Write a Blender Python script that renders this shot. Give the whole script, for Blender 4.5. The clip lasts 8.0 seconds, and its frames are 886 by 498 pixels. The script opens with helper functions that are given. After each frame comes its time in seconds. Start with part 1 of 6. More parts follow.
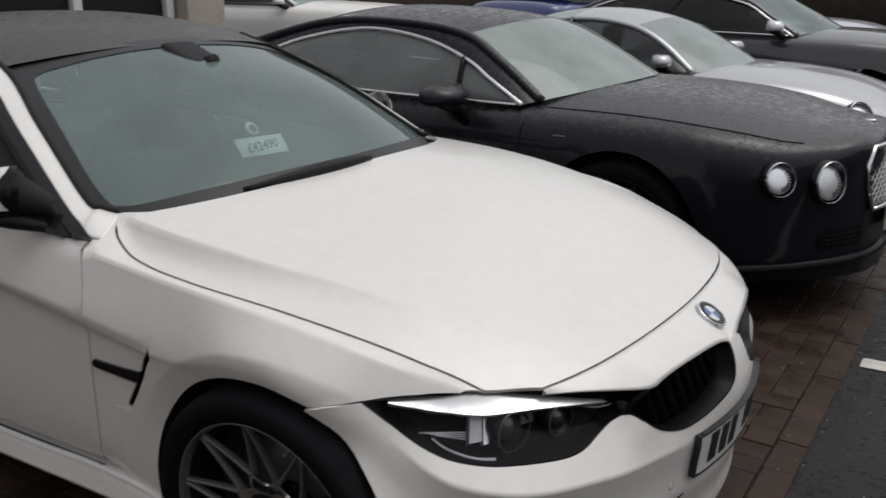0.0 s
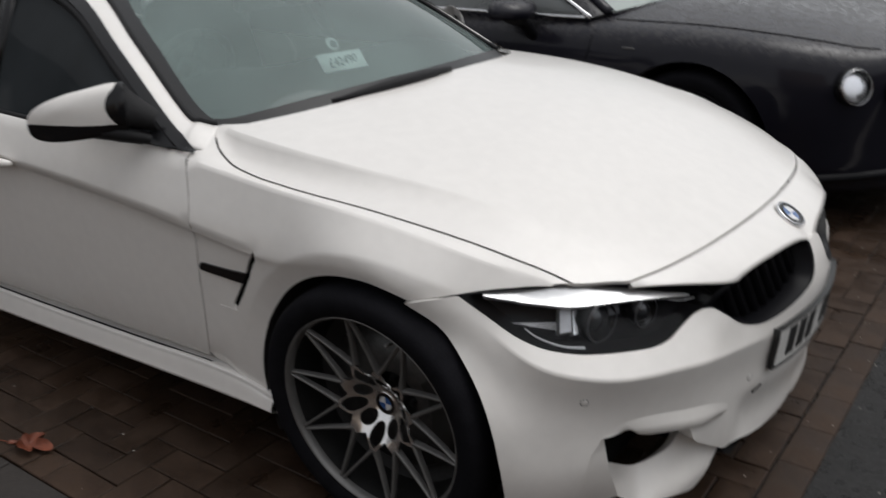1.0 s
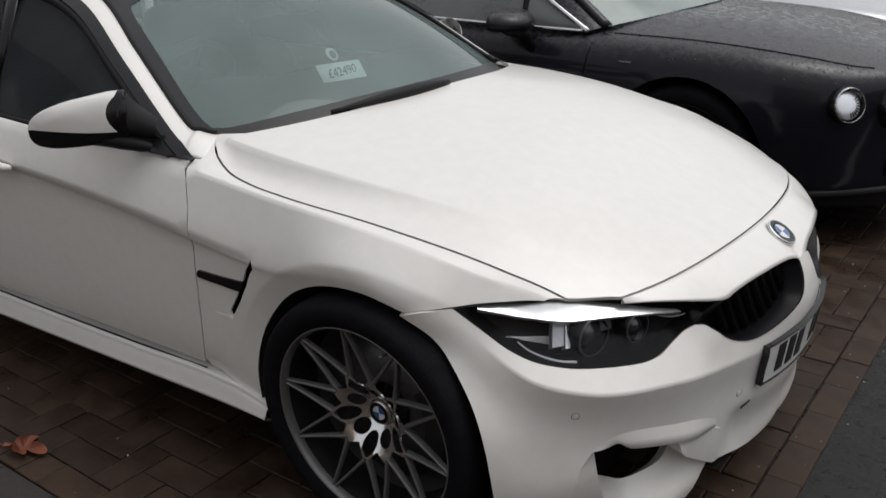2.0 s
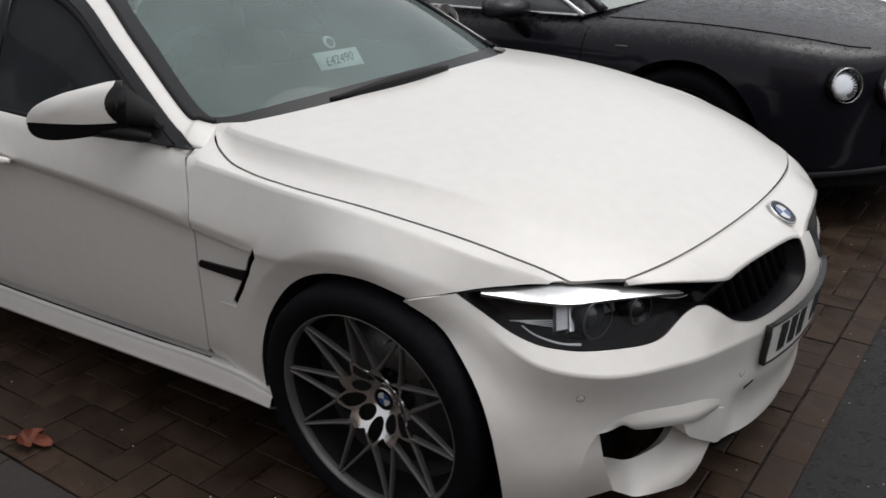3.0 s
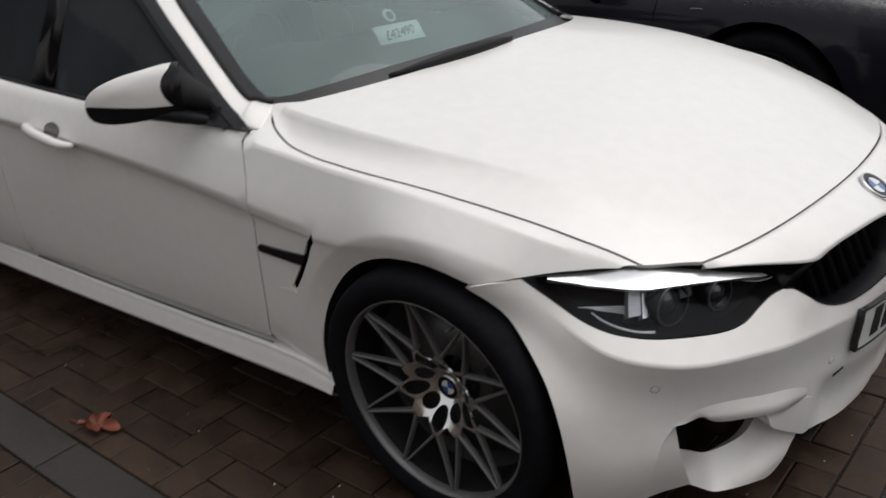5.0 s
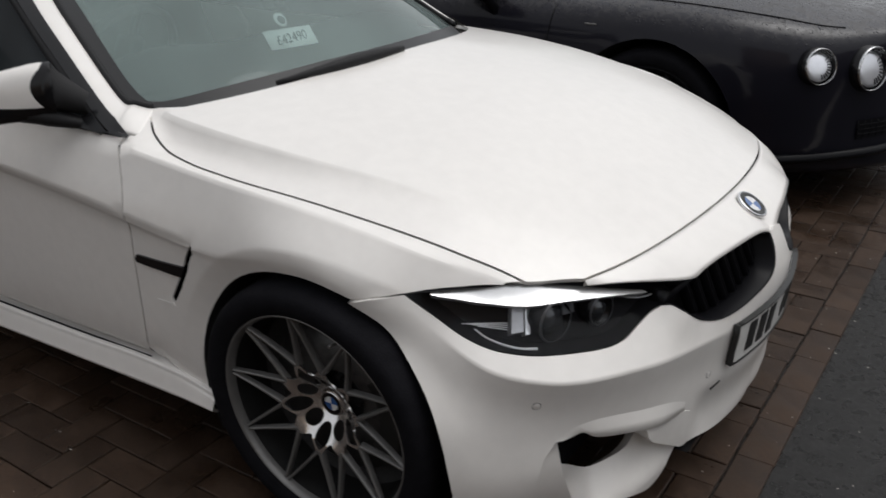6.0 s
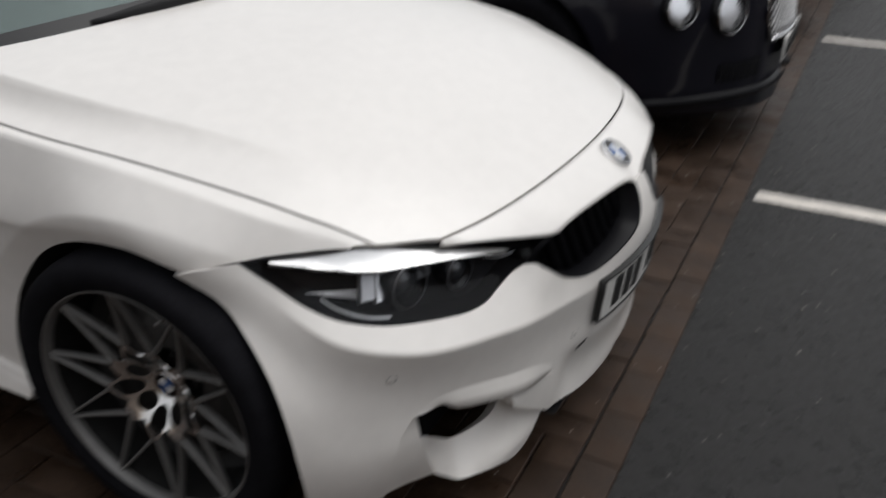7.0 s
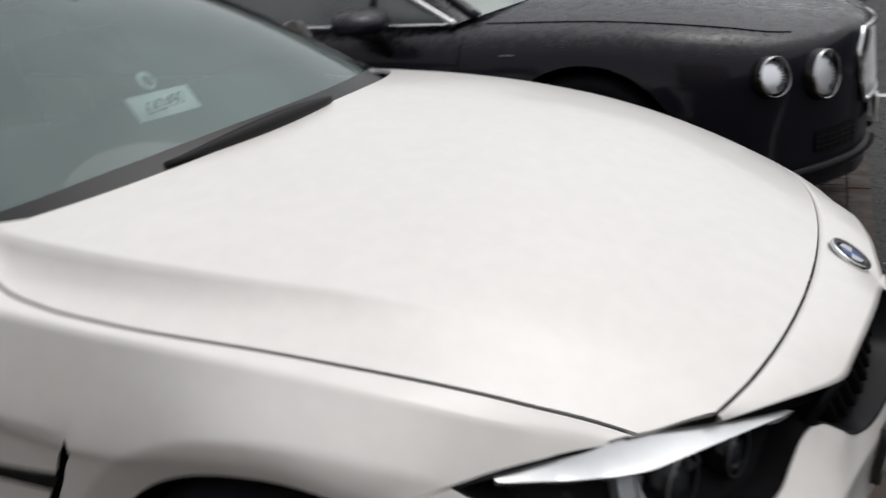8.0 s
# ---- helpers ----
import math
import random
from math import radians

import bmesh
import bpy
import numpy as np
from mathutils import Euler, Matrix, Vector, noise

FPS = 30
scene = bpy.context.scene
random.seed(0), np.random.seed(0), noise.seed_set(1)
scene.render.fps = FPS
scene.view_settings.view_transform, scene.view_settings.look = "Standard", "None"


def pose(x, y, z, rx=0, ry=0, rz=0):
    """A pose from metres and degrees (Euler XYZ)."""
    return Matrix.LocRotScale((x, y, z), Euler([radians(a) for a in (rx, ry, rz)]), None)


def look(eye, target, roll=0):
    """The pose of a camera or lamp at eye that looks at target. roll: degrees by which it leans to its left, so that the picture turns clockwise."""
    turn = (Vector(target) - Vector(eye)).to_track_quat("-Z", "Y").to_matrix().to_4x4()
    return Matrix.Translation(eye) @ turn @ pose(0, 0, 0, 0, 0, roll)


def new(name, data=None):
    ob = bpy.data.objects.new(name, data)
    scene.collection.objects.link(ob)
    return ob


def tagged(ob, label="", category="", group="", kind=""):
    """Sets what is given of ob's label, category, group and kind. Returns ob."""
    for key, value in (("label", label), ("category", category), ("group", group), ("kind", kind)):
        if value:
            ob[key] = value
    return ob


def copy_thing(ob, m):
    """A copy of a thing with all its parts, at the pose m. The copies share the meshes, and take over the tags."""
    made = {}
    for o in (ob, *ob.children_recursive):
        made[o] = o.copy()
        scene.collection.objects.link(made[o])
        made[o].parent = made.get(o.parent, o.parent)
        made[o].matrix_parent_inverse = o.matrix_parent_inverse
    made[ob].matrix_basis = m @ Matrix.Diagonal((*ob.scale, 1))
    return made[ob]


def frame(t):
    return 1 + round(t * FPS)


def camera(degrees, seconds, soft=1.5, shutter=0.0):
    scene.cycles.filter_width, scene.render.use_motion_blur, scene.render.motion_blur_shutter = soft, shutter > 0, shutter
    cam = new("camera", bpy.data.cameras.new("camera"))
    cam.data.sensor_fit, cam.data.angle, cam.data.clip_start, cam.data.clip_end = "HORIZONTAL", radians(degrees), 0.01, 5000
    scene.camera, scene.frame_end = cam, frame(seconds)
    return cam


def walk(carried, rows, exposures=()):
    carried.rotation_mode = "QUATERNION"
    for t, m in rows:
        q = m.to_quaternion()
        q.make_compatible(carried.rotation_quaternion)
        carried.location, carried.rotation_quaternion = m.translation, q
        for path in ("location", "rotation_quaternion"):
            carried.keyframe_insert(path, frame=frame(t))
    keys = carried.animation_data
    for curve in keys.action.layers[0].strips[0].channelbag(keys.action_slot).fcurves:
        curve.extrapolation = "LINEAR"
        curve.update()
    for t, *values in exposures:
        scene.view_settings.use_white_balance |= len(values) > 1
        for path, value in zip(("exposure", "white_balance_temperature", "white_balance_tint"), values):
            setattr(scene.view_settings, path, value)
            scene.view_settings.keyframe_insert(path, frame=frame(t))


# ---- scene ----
from mathutils.geometry import delaunay_2d_cdt

cam = camera(53.0, 8.0, soft=1.5, shutter=0.6)
# seconds; eye in metres; turns in degrees
PATH = [
    (0.0, 1.244, -2.125, 1.497, 73.15, -0.12, 32.61),
    (0.5, 1.246, -2.183, 1.479, 71.56, 0.41, 34.69),
    (0.9, 1.224, -2.256, 1.477, 67.96, 1.86, 35.00),
    (1.0, 1.238, -2.263, 1.478, 68.41, 1.67, 35.66),
    (1.1, 1.241, -2.270, 1.493, 69.07, 1.42, 36.48),
    (1.5, 1.254, -2.275, 1.509, 70.54, 0.01, 35.99),
    (1.7, 1.249, -2.276, 1.506, 69.83, 0.17, 35.93),
    (2.8, 1.245, -2.289, 1.500, 68.07, 1.35, 34.79),
    (3.0, 1.238, -2.291, 1.497, 68.03, 1.41, 35.13),
    (3.5, 1.217, -2.287, 1.496, 67.06, 1.92, 36.48),
    (3.9, 1.205, -2.278, 1.482, 66.84, 3.13, 38.20),
    (4.0, 1.210, -2.285, 1.478, 66.50, 3.28, 39.54),
    (4.1, 1.187, -2.289, 1.484, 64.82, 2.85, 40.72),
    (4.2, 1.176, -2.289, 1.478, 64.84, 1.76, 41.02),
    (5.3, 1.202, -2.177, 1.495, 67.34, 4.98, 37.36),
    (5.5, 1.205, -2.176, 1.507, 67.66, 4.24, 35.61),
    (6.0, 1.207, -2.143, 1.491, 66.37, 0.88, 33.71),
    (6.5, 1.226, -2.061, 1.453, 63.60, 2.28, 31.59),
    (6.8, 1.203, -2.005, 1.435, 62.40, 3.13, 29.62),
    (7.0, 1.170, -1.965, 1.437, 63.05, -0.95, 25.85),
    (7.1, 1.129, -1.974, 1.442, 65.11, -3.14, 26.72),
    (7.3, 1.024, -1.890, 1.397, 67.87, -3.92, 29.30),
    (7.5, 0.902, -1.829, 1.392, 69.44, -0.63, 29.34),
    (7.7, 0.779, -1.772, 1.384, 67.61, 0.54, 28.50),
    (7.8, 0.753, -1.749, 1.364, 68.21, 1.31, 27.61),
    (7.9, 0.689, -1.714, 1.364, 68.50, 3.13, 24.92),
    (8.0, 0.625, -1.678, 1.343, 69.23, 4.68, 22.51),
]
walk(cam, [(row[0], pose(*row[1:])) for row in PATH], [(0.0, 0.06), (0.5, 0.32), (1.0, 0.25), (4.2, 0.23), (5.5, 0.33), (6.2, 0.25), (8.0, 0.26)])

# ---- overcast daylight ----
world = bpy.data.worlds.new("overcast_sky")
scene.world = world
world.use_nodes = True
wn, wl = world.node_tree.nodes, world.node_tree.links
sky = wn.new("ShaderNodeTexSky")
sky.sky_type, sky.sun_disc = "NISHITA", False
sky.sun_elevation, sky.sun_rotation = radians(67), radians(50)
sky.air_density, sky.dust_density, sky.ozone_density = 1.0, 2.0, 1.0
grey = wn.new("ShaderNodeHueSaturation")
grey.inputs["Saturation"].default_value = 0.12
wl.new(sky.outputs["Color"], grey.inputs["Color"])
# an overcast sky is brightest overhead
way, height = wn.new("ShaderNodeTexCoord"), wn.new("ShaderNodeSeparateXYZ")
veil, cover = wn.new("ShaderNodeMapRange"), wn.new("ShaderNodeVectorMath")
veil.inputs["To Min"].default_value, veil.inputs["To Max"].default_value = 0.62, 1.17
cover.operation = "SCALE"
wl.new(way.outputs["Generated"], height.inputs[0])
wl.new(height.outputs["Z"], veil.inputs["Value"])
wl.new(grey.outputs["Color"], cover.inputs[0])
wl.new(veil.outputs["Result"], cover.inputs["Scale"])
wl.new(cover.outputs["Vector"], wn["Background"].inputs["Color"])
wn["Background"].inputs["Strength"].default_value = 0.158
sun = new("sun", bpy.data.lights.new("sun", "SUN"))
sun.data.energy, sun.data.angle, sun.data.color = 0.5, radians(45), (1.0, 0.98, 0.95)
sun.matrix_world = look((0, 0, 0), (-0.30, -0.25, -0.92))


# ---- materials ----
def material(name, color, rough=0.5, metal=0.0, coat=0.0, coat_rough=0.05, vary=0.0, scale=8.0, bump=0.0, bump_scale=60.0, spec=0.5, random_tint=0.0, rough_vary=0.0):
    mat = bpy.data.materials.new(name)
    mat.use_nodes = True
    n, l = mat.node_tree.nodes, mat.node_tree.links
    b = n["Principled BSDF"]
    b.inputs["Base Color"].default_value = (*color, 1)
    b.inputs["Roughness"].default_value = rough
    b.inputs["Metallic"].default_value = metal
    b.inputs["Coat Weight"].default_value = coat
    b.inputs["Coat Roughness"].default_value = coat_rough
    b.inputs["Specular IOR Level"].default_value = spec
    geo = n.new("ShaderNodeTexCoord")
    if vary or random_tint:
        big, fine = n.new("ShaderNodeTexNoise"), n.new("ShaderNodeTexNoise")
        big.inputs["Scale"].default_value, fine.inputs["Scale"].default_value = scale, scale * 9
        big.inputs["Detail"].default_value, fine.inputs["Detail"].default_value = 5, 4
        add = n.new("ShaderNodeMath")
        add.operation = "ADD"
        l.new(geo.outputs["Object"], big.inputs["Vector"])
        l.new(geo.outputs["Object"], fine.inputs["Vector"])
        l.new(big.outputs["Fac"], add.inputs[0])
        l.new(fine.outputs["Fac"], add.inputs[1])
        ramp = n.new("ShaderNodeMapRange")
        ramp.inputs["From Min"].default_value, ramp.inputs["From Max"].default_value = 0.7, 1.3
        ramp.inputs["To Min"].default_value, ramp.inputs["To Max"].default_value = 1 - vary, 1 + vary
        l.new(add.outputs[0], ramp.inputs["Value"])
        mul = n.new("ShaderNodeVectorMath")
        mul.operation = "SCALE"
        mul.inputs[0].default_value = color
        l.new(ramp.outputs["Result"], mul.inputs["Scale"])
        last = mul.outputs["Vector"]
        if random_tint:
            info = n.new("ShaderNodeObjectInfo")
            isle = n.new("ShaderNodeNewGeometry")
            both = n.new("ShaderNodeMath")
            both.operation = "ADD"
            l.new(info.outputs["Random"], both.inputs[0])
            l.new(isle.outputs["Random Per Island"], both.inputs[1])
            frac = n.new("ShaderNodeMath")
            frac.operation = "FRACT"
            l.new(both.outputs[0], frac.inputs[0])
            hue = n.new("ShaderNodeHueSaturation")
            span = n.new("ShaderNodeMapRange")
            span.inputs["To Min"].default_value, span.inputs["To Max"].default_value = 1 - random_tint, 1 + random_tint
            l.new(frac.outputs[0], span.inputs["Value"])
            l.new(span.outputs["Result"], hue.inputs["Value"])
            l.new(last, hue.inputs["Color"])
            last = hue.outputs["Color"]
        l.new(last, b.inputs["Base Color"])
        if rough_vary:
            rr = n.new("ShaderNodeMapRange")
            rr.inputs["From Min"].default_value, rr.inputs["From Max"].default_value = 0.35, 0.65
            rr.inputs["To Min"].default_value, rr.inputs["To Max"].default_value = max(rough - rough_vary, 0.03), rough + rough_vary
            l.new(big.outputs["Fac"], rr.inputs["Value"])
            l.new(rr.outputs["Result"], b.inputs["Roughness"])
    if bump:
        bn, bp = n.new("ShaderNodeTexNoise"), n.new("ShaderNodeBump")
        bn.inputs["Scale"].default_value, bn.inputs["Detail"].default_value = bump_scale, 3
        bp.inputs["Strength"].default_value, bp.inputs["Distance"].default_value = bump, 0.004
        l.new(geo.outputs["Object"], bn.inputs["Vector"])
        l.new(bn.outputs["Fac"], bp.inputs["Height"])
        l.new(bp.outputs["Normal"], b.inputs["Normal"])
    return mat


def wet_paint(name, color, rough, drops=0.5, drop_scale=140.0, metal=0.0, coat=1.0, coat_rough=0.04, wet_top=0.0, mottle=0.0):
    """Car paint with rain drops standing on its clear coat."""
    mat = material(name, color, rough, metal, coat, coat_rough, vary=0.03, scale=3.0)
    n, l = mat.node_tree.nodes, mat.node_tree.links
    b = n["Principled BSDF"]
    coord = n.new("ShaderNodeTexCoord")
    cell = n.new("ShaderNodeTexVoronoi")
    cell.inputs["Scale"].default_value = drop_scale
    cell.inputs["Randomness"].default_value = 1.0
    patch = n.new("ShaderNodeTexNoise")
    patch.inputs["Scale"].default_value = 30.0
    size = n.new("ShaderNodeMapRange")
    size.inputs["From Min"].default_value, size.inputs["From Max"].default_value = 0.35, 0.7
    size.inputs["To Min"].default_value, size.inputs["To Max"].default_value = 0.1, 0.45
    bead = n.new("ShaderNodeMapRange")
    bead.interpolation_type = "SMOOTHSTEP"
    bead.inputs["To Min"].default_value, bead.inputs["To Max"].default_value = 1.0, 0.0
    geo = n.new("ShaderNodeNewGeometry")
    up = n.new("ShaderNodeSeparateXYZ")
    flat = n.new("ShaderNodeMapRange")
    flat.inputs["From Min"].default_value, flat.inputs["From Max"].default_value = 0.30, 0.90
    gate = n.new("ShaderNodeMath")
    gate.operation = "MULTIPLY"
    bp = n.new("ShaderNodeBump")
    bp.inputs["Strength"].default_value, bp.inputs["Distance"].default_value = drops, 0.003
    l.new(coord.outputs["Object"], cell.inputs["Vector"])
    l.new(coord.outputs["Object"], patch.inputs["Vector"])
    l.new(patch.outputs["Fac"], size.inputs["Value"])
    l.new(size.outputs["Result"], bead.inputs["From Max"])
    l.new(cell.outputs["Distance"], bead.inputs["Value"])
    l.new(geo.outputs["Normal"], up.inputs[0])
    l.new(up.outputs["Z"], flat.inputs["Value"])
    l.new(bead.outputs["Result"], gate.inputs[0])
    l.new(flat.outputs["Result"], gate.inputs[1])
    l.new(gate.outputs[0], bp.inputs["Height"])
    l.new(bp.outputs["Normal"], b.inputs["Coat Normal"])
    if mottle:
        # rain lies in patches: they scatter more of the sky than the bare gloss
        pool, dull, lift = n.new("ShaderNodeTexNoise"), n.new("ShaderNodeMapRange"), n.new("ShaderNodeMath")
        pool.inputs["Scale"].default_value, pool.inputs["Detail"].default_value, pool.inputs["Roughness"].default_value = 26.0, 5, 0.65
        pool.inputs["Distortion"].default_value = 0.6
        dull.inputs["From Min"].default_value, dull.inputs["From Max"].default_value = 0.42, 0.60
        dull.inputs["To Max"].default_value = mottle
        lift.operation = "MULTIPLY_ADD"
        lift.inputs[2].default_value = coat_rough
        l.new(coord.outputs["Object"], pool.inputs["Vector"])
        l.new(pool.outputs["Fac"], dull.inputs["Value"])
        l.new(dull.outputs["Result"], lift.inputs[0])
        l.new(flat.outputs["Result"], lift.inputs[1])
        l.new(lift.outputs[0], b.inputs["Coat Roughness"])
        # paler base colour on upward faces paints in the sky the beads scatter
        sky_tone = n.new("ShaderNodeMix")
        sky_tone.data_type = "RGBA"
        sky_tone.inputs["A"].default_value = (*color, 1)
        sky_tone.inputs["B"].default_value = (0.052, 0.049, 0.047, 1)
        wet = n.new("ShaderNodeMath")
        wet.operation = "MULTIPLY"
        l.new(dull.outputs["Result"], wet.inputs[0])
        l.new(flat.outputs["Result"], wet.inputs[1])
        l.new(wet.outputs[0], sky_tone.inputs["Factor"])
        l.new(sky_tone.outputs["Result"], b.inputs["Base Color"])
    if wet_top:
        film = n.new("ShaderNodeMapRange")
        film.inputs["To Min"].default_value, film.inputs["To Max"].default_value = coat, wet_top
        l.new(flat.outputs["Result"], film.inputs["Value"])
        l.new(film.outputs["Result"], b.inputs["Coat Weight"])
    return mat


def glass(name, tint, ior=1.5, rough=0.0, mist_sheen=0.0, film_tint=(0.36, 0.47, 0.45)):
    mat = bpy.data.materials.new(name)
    mat.use_nodes = True
    n, l = mat.node_tree.nodes, mat.node_tree.links
    n.remove(n["Principled BSDF"])
    fres, clear, gloss, mix = n.new("ShaderNodeFresnel"), n.new("ShaderNodeBsdfTransparent"), n.new("ShaderNodeBsdfGlossy"), n.new("ShaderNodeMixShader")
    fres.inputs["IOR"].default_value = ior
    clear.inputs["Color"].default_value = (*tint, 1)
    gloss.inputs["Roughness"].default_value = rough
    l.new(fres.outputs[0], mix.inputs["Fac"])
    if mist_sheen:
        # diffuse film: breath and damp on some panes, painted reflections on others
        film, veil, cloud, span = n.new("ShaderNodeBsdfDiffuse"), n.new("ShaderNodeMixShader"), n.new("ShaderNodeTexNoise"), n.new("ShaderNodeMapRange")
        film.inputs["Color"].default_value = (*film_tint, 1)
        cloud.inputs["Scale"].default_value, cloud.inputs["Detail"].default_value = 3.0, 6
        span.inputs["From Min"].default_value, span.inputs["From Max"].default_value = 0.3, 0.7
        span.inputs["To Min"].default_value, span.inputs["To Max"].default_value = mist_sheen * 0.8, mist_sheen * 1.2
        where = n.new("ShaderNodeTexCoord")
        l.new(where.outputs["Object"], cloud.inputs["Vector"])
        l.new(cloud.outputs["Fac"], span.inputs["Value"])
        l.new(span.outputs["Result"], veil.inputs["Fac"])
        l.new(clear.outputs[0], veil.inputs[1])
        l.new(film.outputs[0], veil.inputs[2])
        clear = veil
    l.new(clear.outputs[0], mix.inputs[1])
    l.new(gloss.outputs[0], mix.inputs[2])
    l.new(mix.outputs[0], n["Material Output"].inputs["Surface"])
    return mat


WHITE = wet_paint("white_paint", (0.79, 0.765, 0.735), 0.42, drops=0.15, coat=0.6, coat_rough=0.12)
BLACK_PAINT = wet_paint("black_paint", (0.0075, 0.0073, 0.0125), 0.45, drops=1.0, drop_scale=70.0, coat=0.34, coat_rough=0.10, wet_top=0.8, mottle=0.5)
BLACK_PAINT.node_tree.nodes["Bump"].inputs["Distance"].default_value = 0.012
BLACK_PAINT.node_tree.nodes["Principled BSDF"].inputs["Specular IOR Level"].default_value = 0.12
SILVER = wet_paint("silver_paint", (0.50, 0.50, 0.52), 0.3, drops=0.5, metal=0.6)
GREY_PAINT = wet_paint("dark_grey_paint", (0.03, 0.03, 0.035), 0.3, drops=0.6)
LILAC = wet_paint("pale_lilac_paint", (0.50, 0.49, 0.56), 0.35, drops=0.3)
BLUE_PAINT = wet_paint("blue_paint", (0.02, 0.03, 0.14), 0.3, drops=0.3)
CARBON = wet_paint("wet_carbon_roof", (0.022, 0.020, 0.020), 0.5, drops=1.0, drop_scale=55.0, coat=0.45, coat_rough=0.15, mottle=0.6)
CARBON.node_tree.nodes["Bump"].inputs["Distance"].default_value = 0.02
GLOSS_BLACK = material("gloss_black", (0.006, 0.006, 0.007), 0.22, coat=0.15, spec=0.3)
MATT_BLACK = material("black_plastic", (0.011, 0.011, 0.012), 0.55, spec=0.25, bump=0.15, bump_scale=400, vary=0.15, scale=20)
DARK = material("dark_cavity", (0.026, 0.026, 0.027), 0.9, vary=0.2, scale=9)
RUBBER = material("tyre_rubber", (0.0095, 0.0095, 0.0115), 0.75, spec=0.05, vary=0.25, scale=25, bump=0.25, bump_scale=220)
ALLOY = material("grey_alloy", (0.19, 0.187, 0.183), 0.36, metal=0.45, vary=0.12, scale=30)
POLISHED = material("machined_alloy", (0.86, 0.85, 0.84), 0.22, metal=0.95, vary=0.06, scale=40)
CHROME = material("chrome", (0.75, 0.75, 0.76), 0.08, metal=1.0, vary=0.05, scale=30)
SATIN = material("satin_silver_reflector", (0.78, 0.78, 0.79), 0.3, metal=0.25, vary=0.05, scale=30)
LAMP_WHITE = material("lamp_reflector", (0.93, 0.93, 0.93), 0.24, metal=0.7, vary=0.03, scale=12)
LAMP_BOWL = material("bright_lamp_bowl", (0.95, 0.95, 0.96), 0.30, metal=0.7, vary=0.05, scale=40)
SLAT = material("dark_slat", (0.007, 0.007, 0.0085), 0.30, spec=0.09)
CAVITY = material("black_core", (0.008, 0.008, 0.009), 0.9, spec=0.05, vary=0.2, scale=20)
LAMP_HOUSE = material("lamp_housing", (0.011, 0.011, 0.0125), 0.45, spec=0.06, vary=0.2, scale=30)
LAMP_DARK = material("dark_projector_glass", (0.03, 0.032, 0.035), 0.06, coat=1.0, vary=0.1, scale=40)
LAMP_FACET = material("faceted_reflector", (0.62, 0.62, 0.63), 0.30, metal=0.4, vary=0.12, scale=70, bump=0.3, bump_scale=120)
# darker copy of the reflector, its shade put into the colour
LAMP_DIM = material("shaded_reflector", (0.11, 0.11, 0.115), 0.35, metal=0.4, vary=0.15, scale=70)
BORDER = material("black_screen_edge", (0.008, 0.008, 0.009), 0.35)
BRAKE = material("brake_steel", (0.10, 0.10, 0.10), 0.45, metal=0.8, vary=0.3, scale=40)
CALIPER = material("brake_caliper", (0.03, 0.03, 0.03), 0.4, metal=0.4, vary=0.1, scale=30)
BADGE_BLUE = material("badge_blue", (0.03, 0.10, 0.30), 0.2, coat=0.8)
BADGE_WHITE = material("badge_white", (0.72, 0.73, 0.74), 0.25, coat=0.8)
CABIN = material("cabin_trim", (0.012, 0.0125, 0.013), 0.7, spec=0.1, vary=0.2, scale=15, bump=0.2, bump_scale=300)
SEAT = material("seat_leather", (0.025, 0.024, 0.024), 0.5, vary=0.2, scale=12, bump=0.2, bump_scale=200)
CARD = material("white_card", (0.86, 0.90, 0.88), 0.6, vary=0.04, scale=30)
CARD_INK = material("grey_ink", (0.06, 0.09, 0.09), 0.6, vary=0.1, scale=50)
PLATE_WHITE = material("plate_white", (0.66, 0.66, 0.64), 0.3, coat=0.4, vary=0.05, scale=20)
INK = material("black_ink", (0.01, 0.01, 0.01), 0.4)
WINDSCREEN = glass("windscreen_glass", (0.66, 0.78, 0.77), 1.5, 0.03, mist_sheen=0.32)
# pale films paint sky reflections and a light cabin onto neighbours' glass
PALE_SCREEN = glass("pale_sheen_windscreen", (0.66, 0.76, 0.74), 1.5, 0.03, mist_sheen=0.52, film_tint=(0.50, 0.58, 0.55))
SHEEN_SIDE = glass("pale_sheen_side_glass", (0.40, 0.42, 0.42), 1.5, mist_sheen=0.33, film_tint=(0.34, 0.36, 0.36))
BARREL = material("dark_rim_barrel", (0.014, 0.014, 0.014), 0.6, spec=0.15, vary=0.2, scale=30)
WINDOW = glass("tinted_window_glass", (0.25, 0.27, 0.27), 1.5)
# grey film paints an even reflection over the dark glass
CAR_WINDOW = glass("dark_side_glass", (0.10, 0.11, 0.115), 1.14, mist_sheen=0.7, film_tint=(0.040, 0.045, 0.049))
LENS = glass("clear_lens", (0.92, 0.93, 0.95), 1.28)
LEAF = material("dead_leaf", (0.17, 0.046, 0.022), 0.55, vary=0.35, scale=30, bump=0.3, bump_scale=90)


# ---- modelling tools ----
def part(name, bm, mat, parent=None, label="", smooth=True):
    """Link a bmesh as one mesh object, as a part of parent."""
    me = bpy.data.meshes.new(name)
    for f in bm.faces:
        f.smooth = smooth
    bm.to_mesh(me)
    bm.free()
    for m in (mat if isinstance(mat, (list, tuple)) else [mat]):
        me.materials.append(m)
    ob = new(name, me)
    if parent is not None:
        ob.parent = parent
    if label:
        ob["label"] = label
    return ob


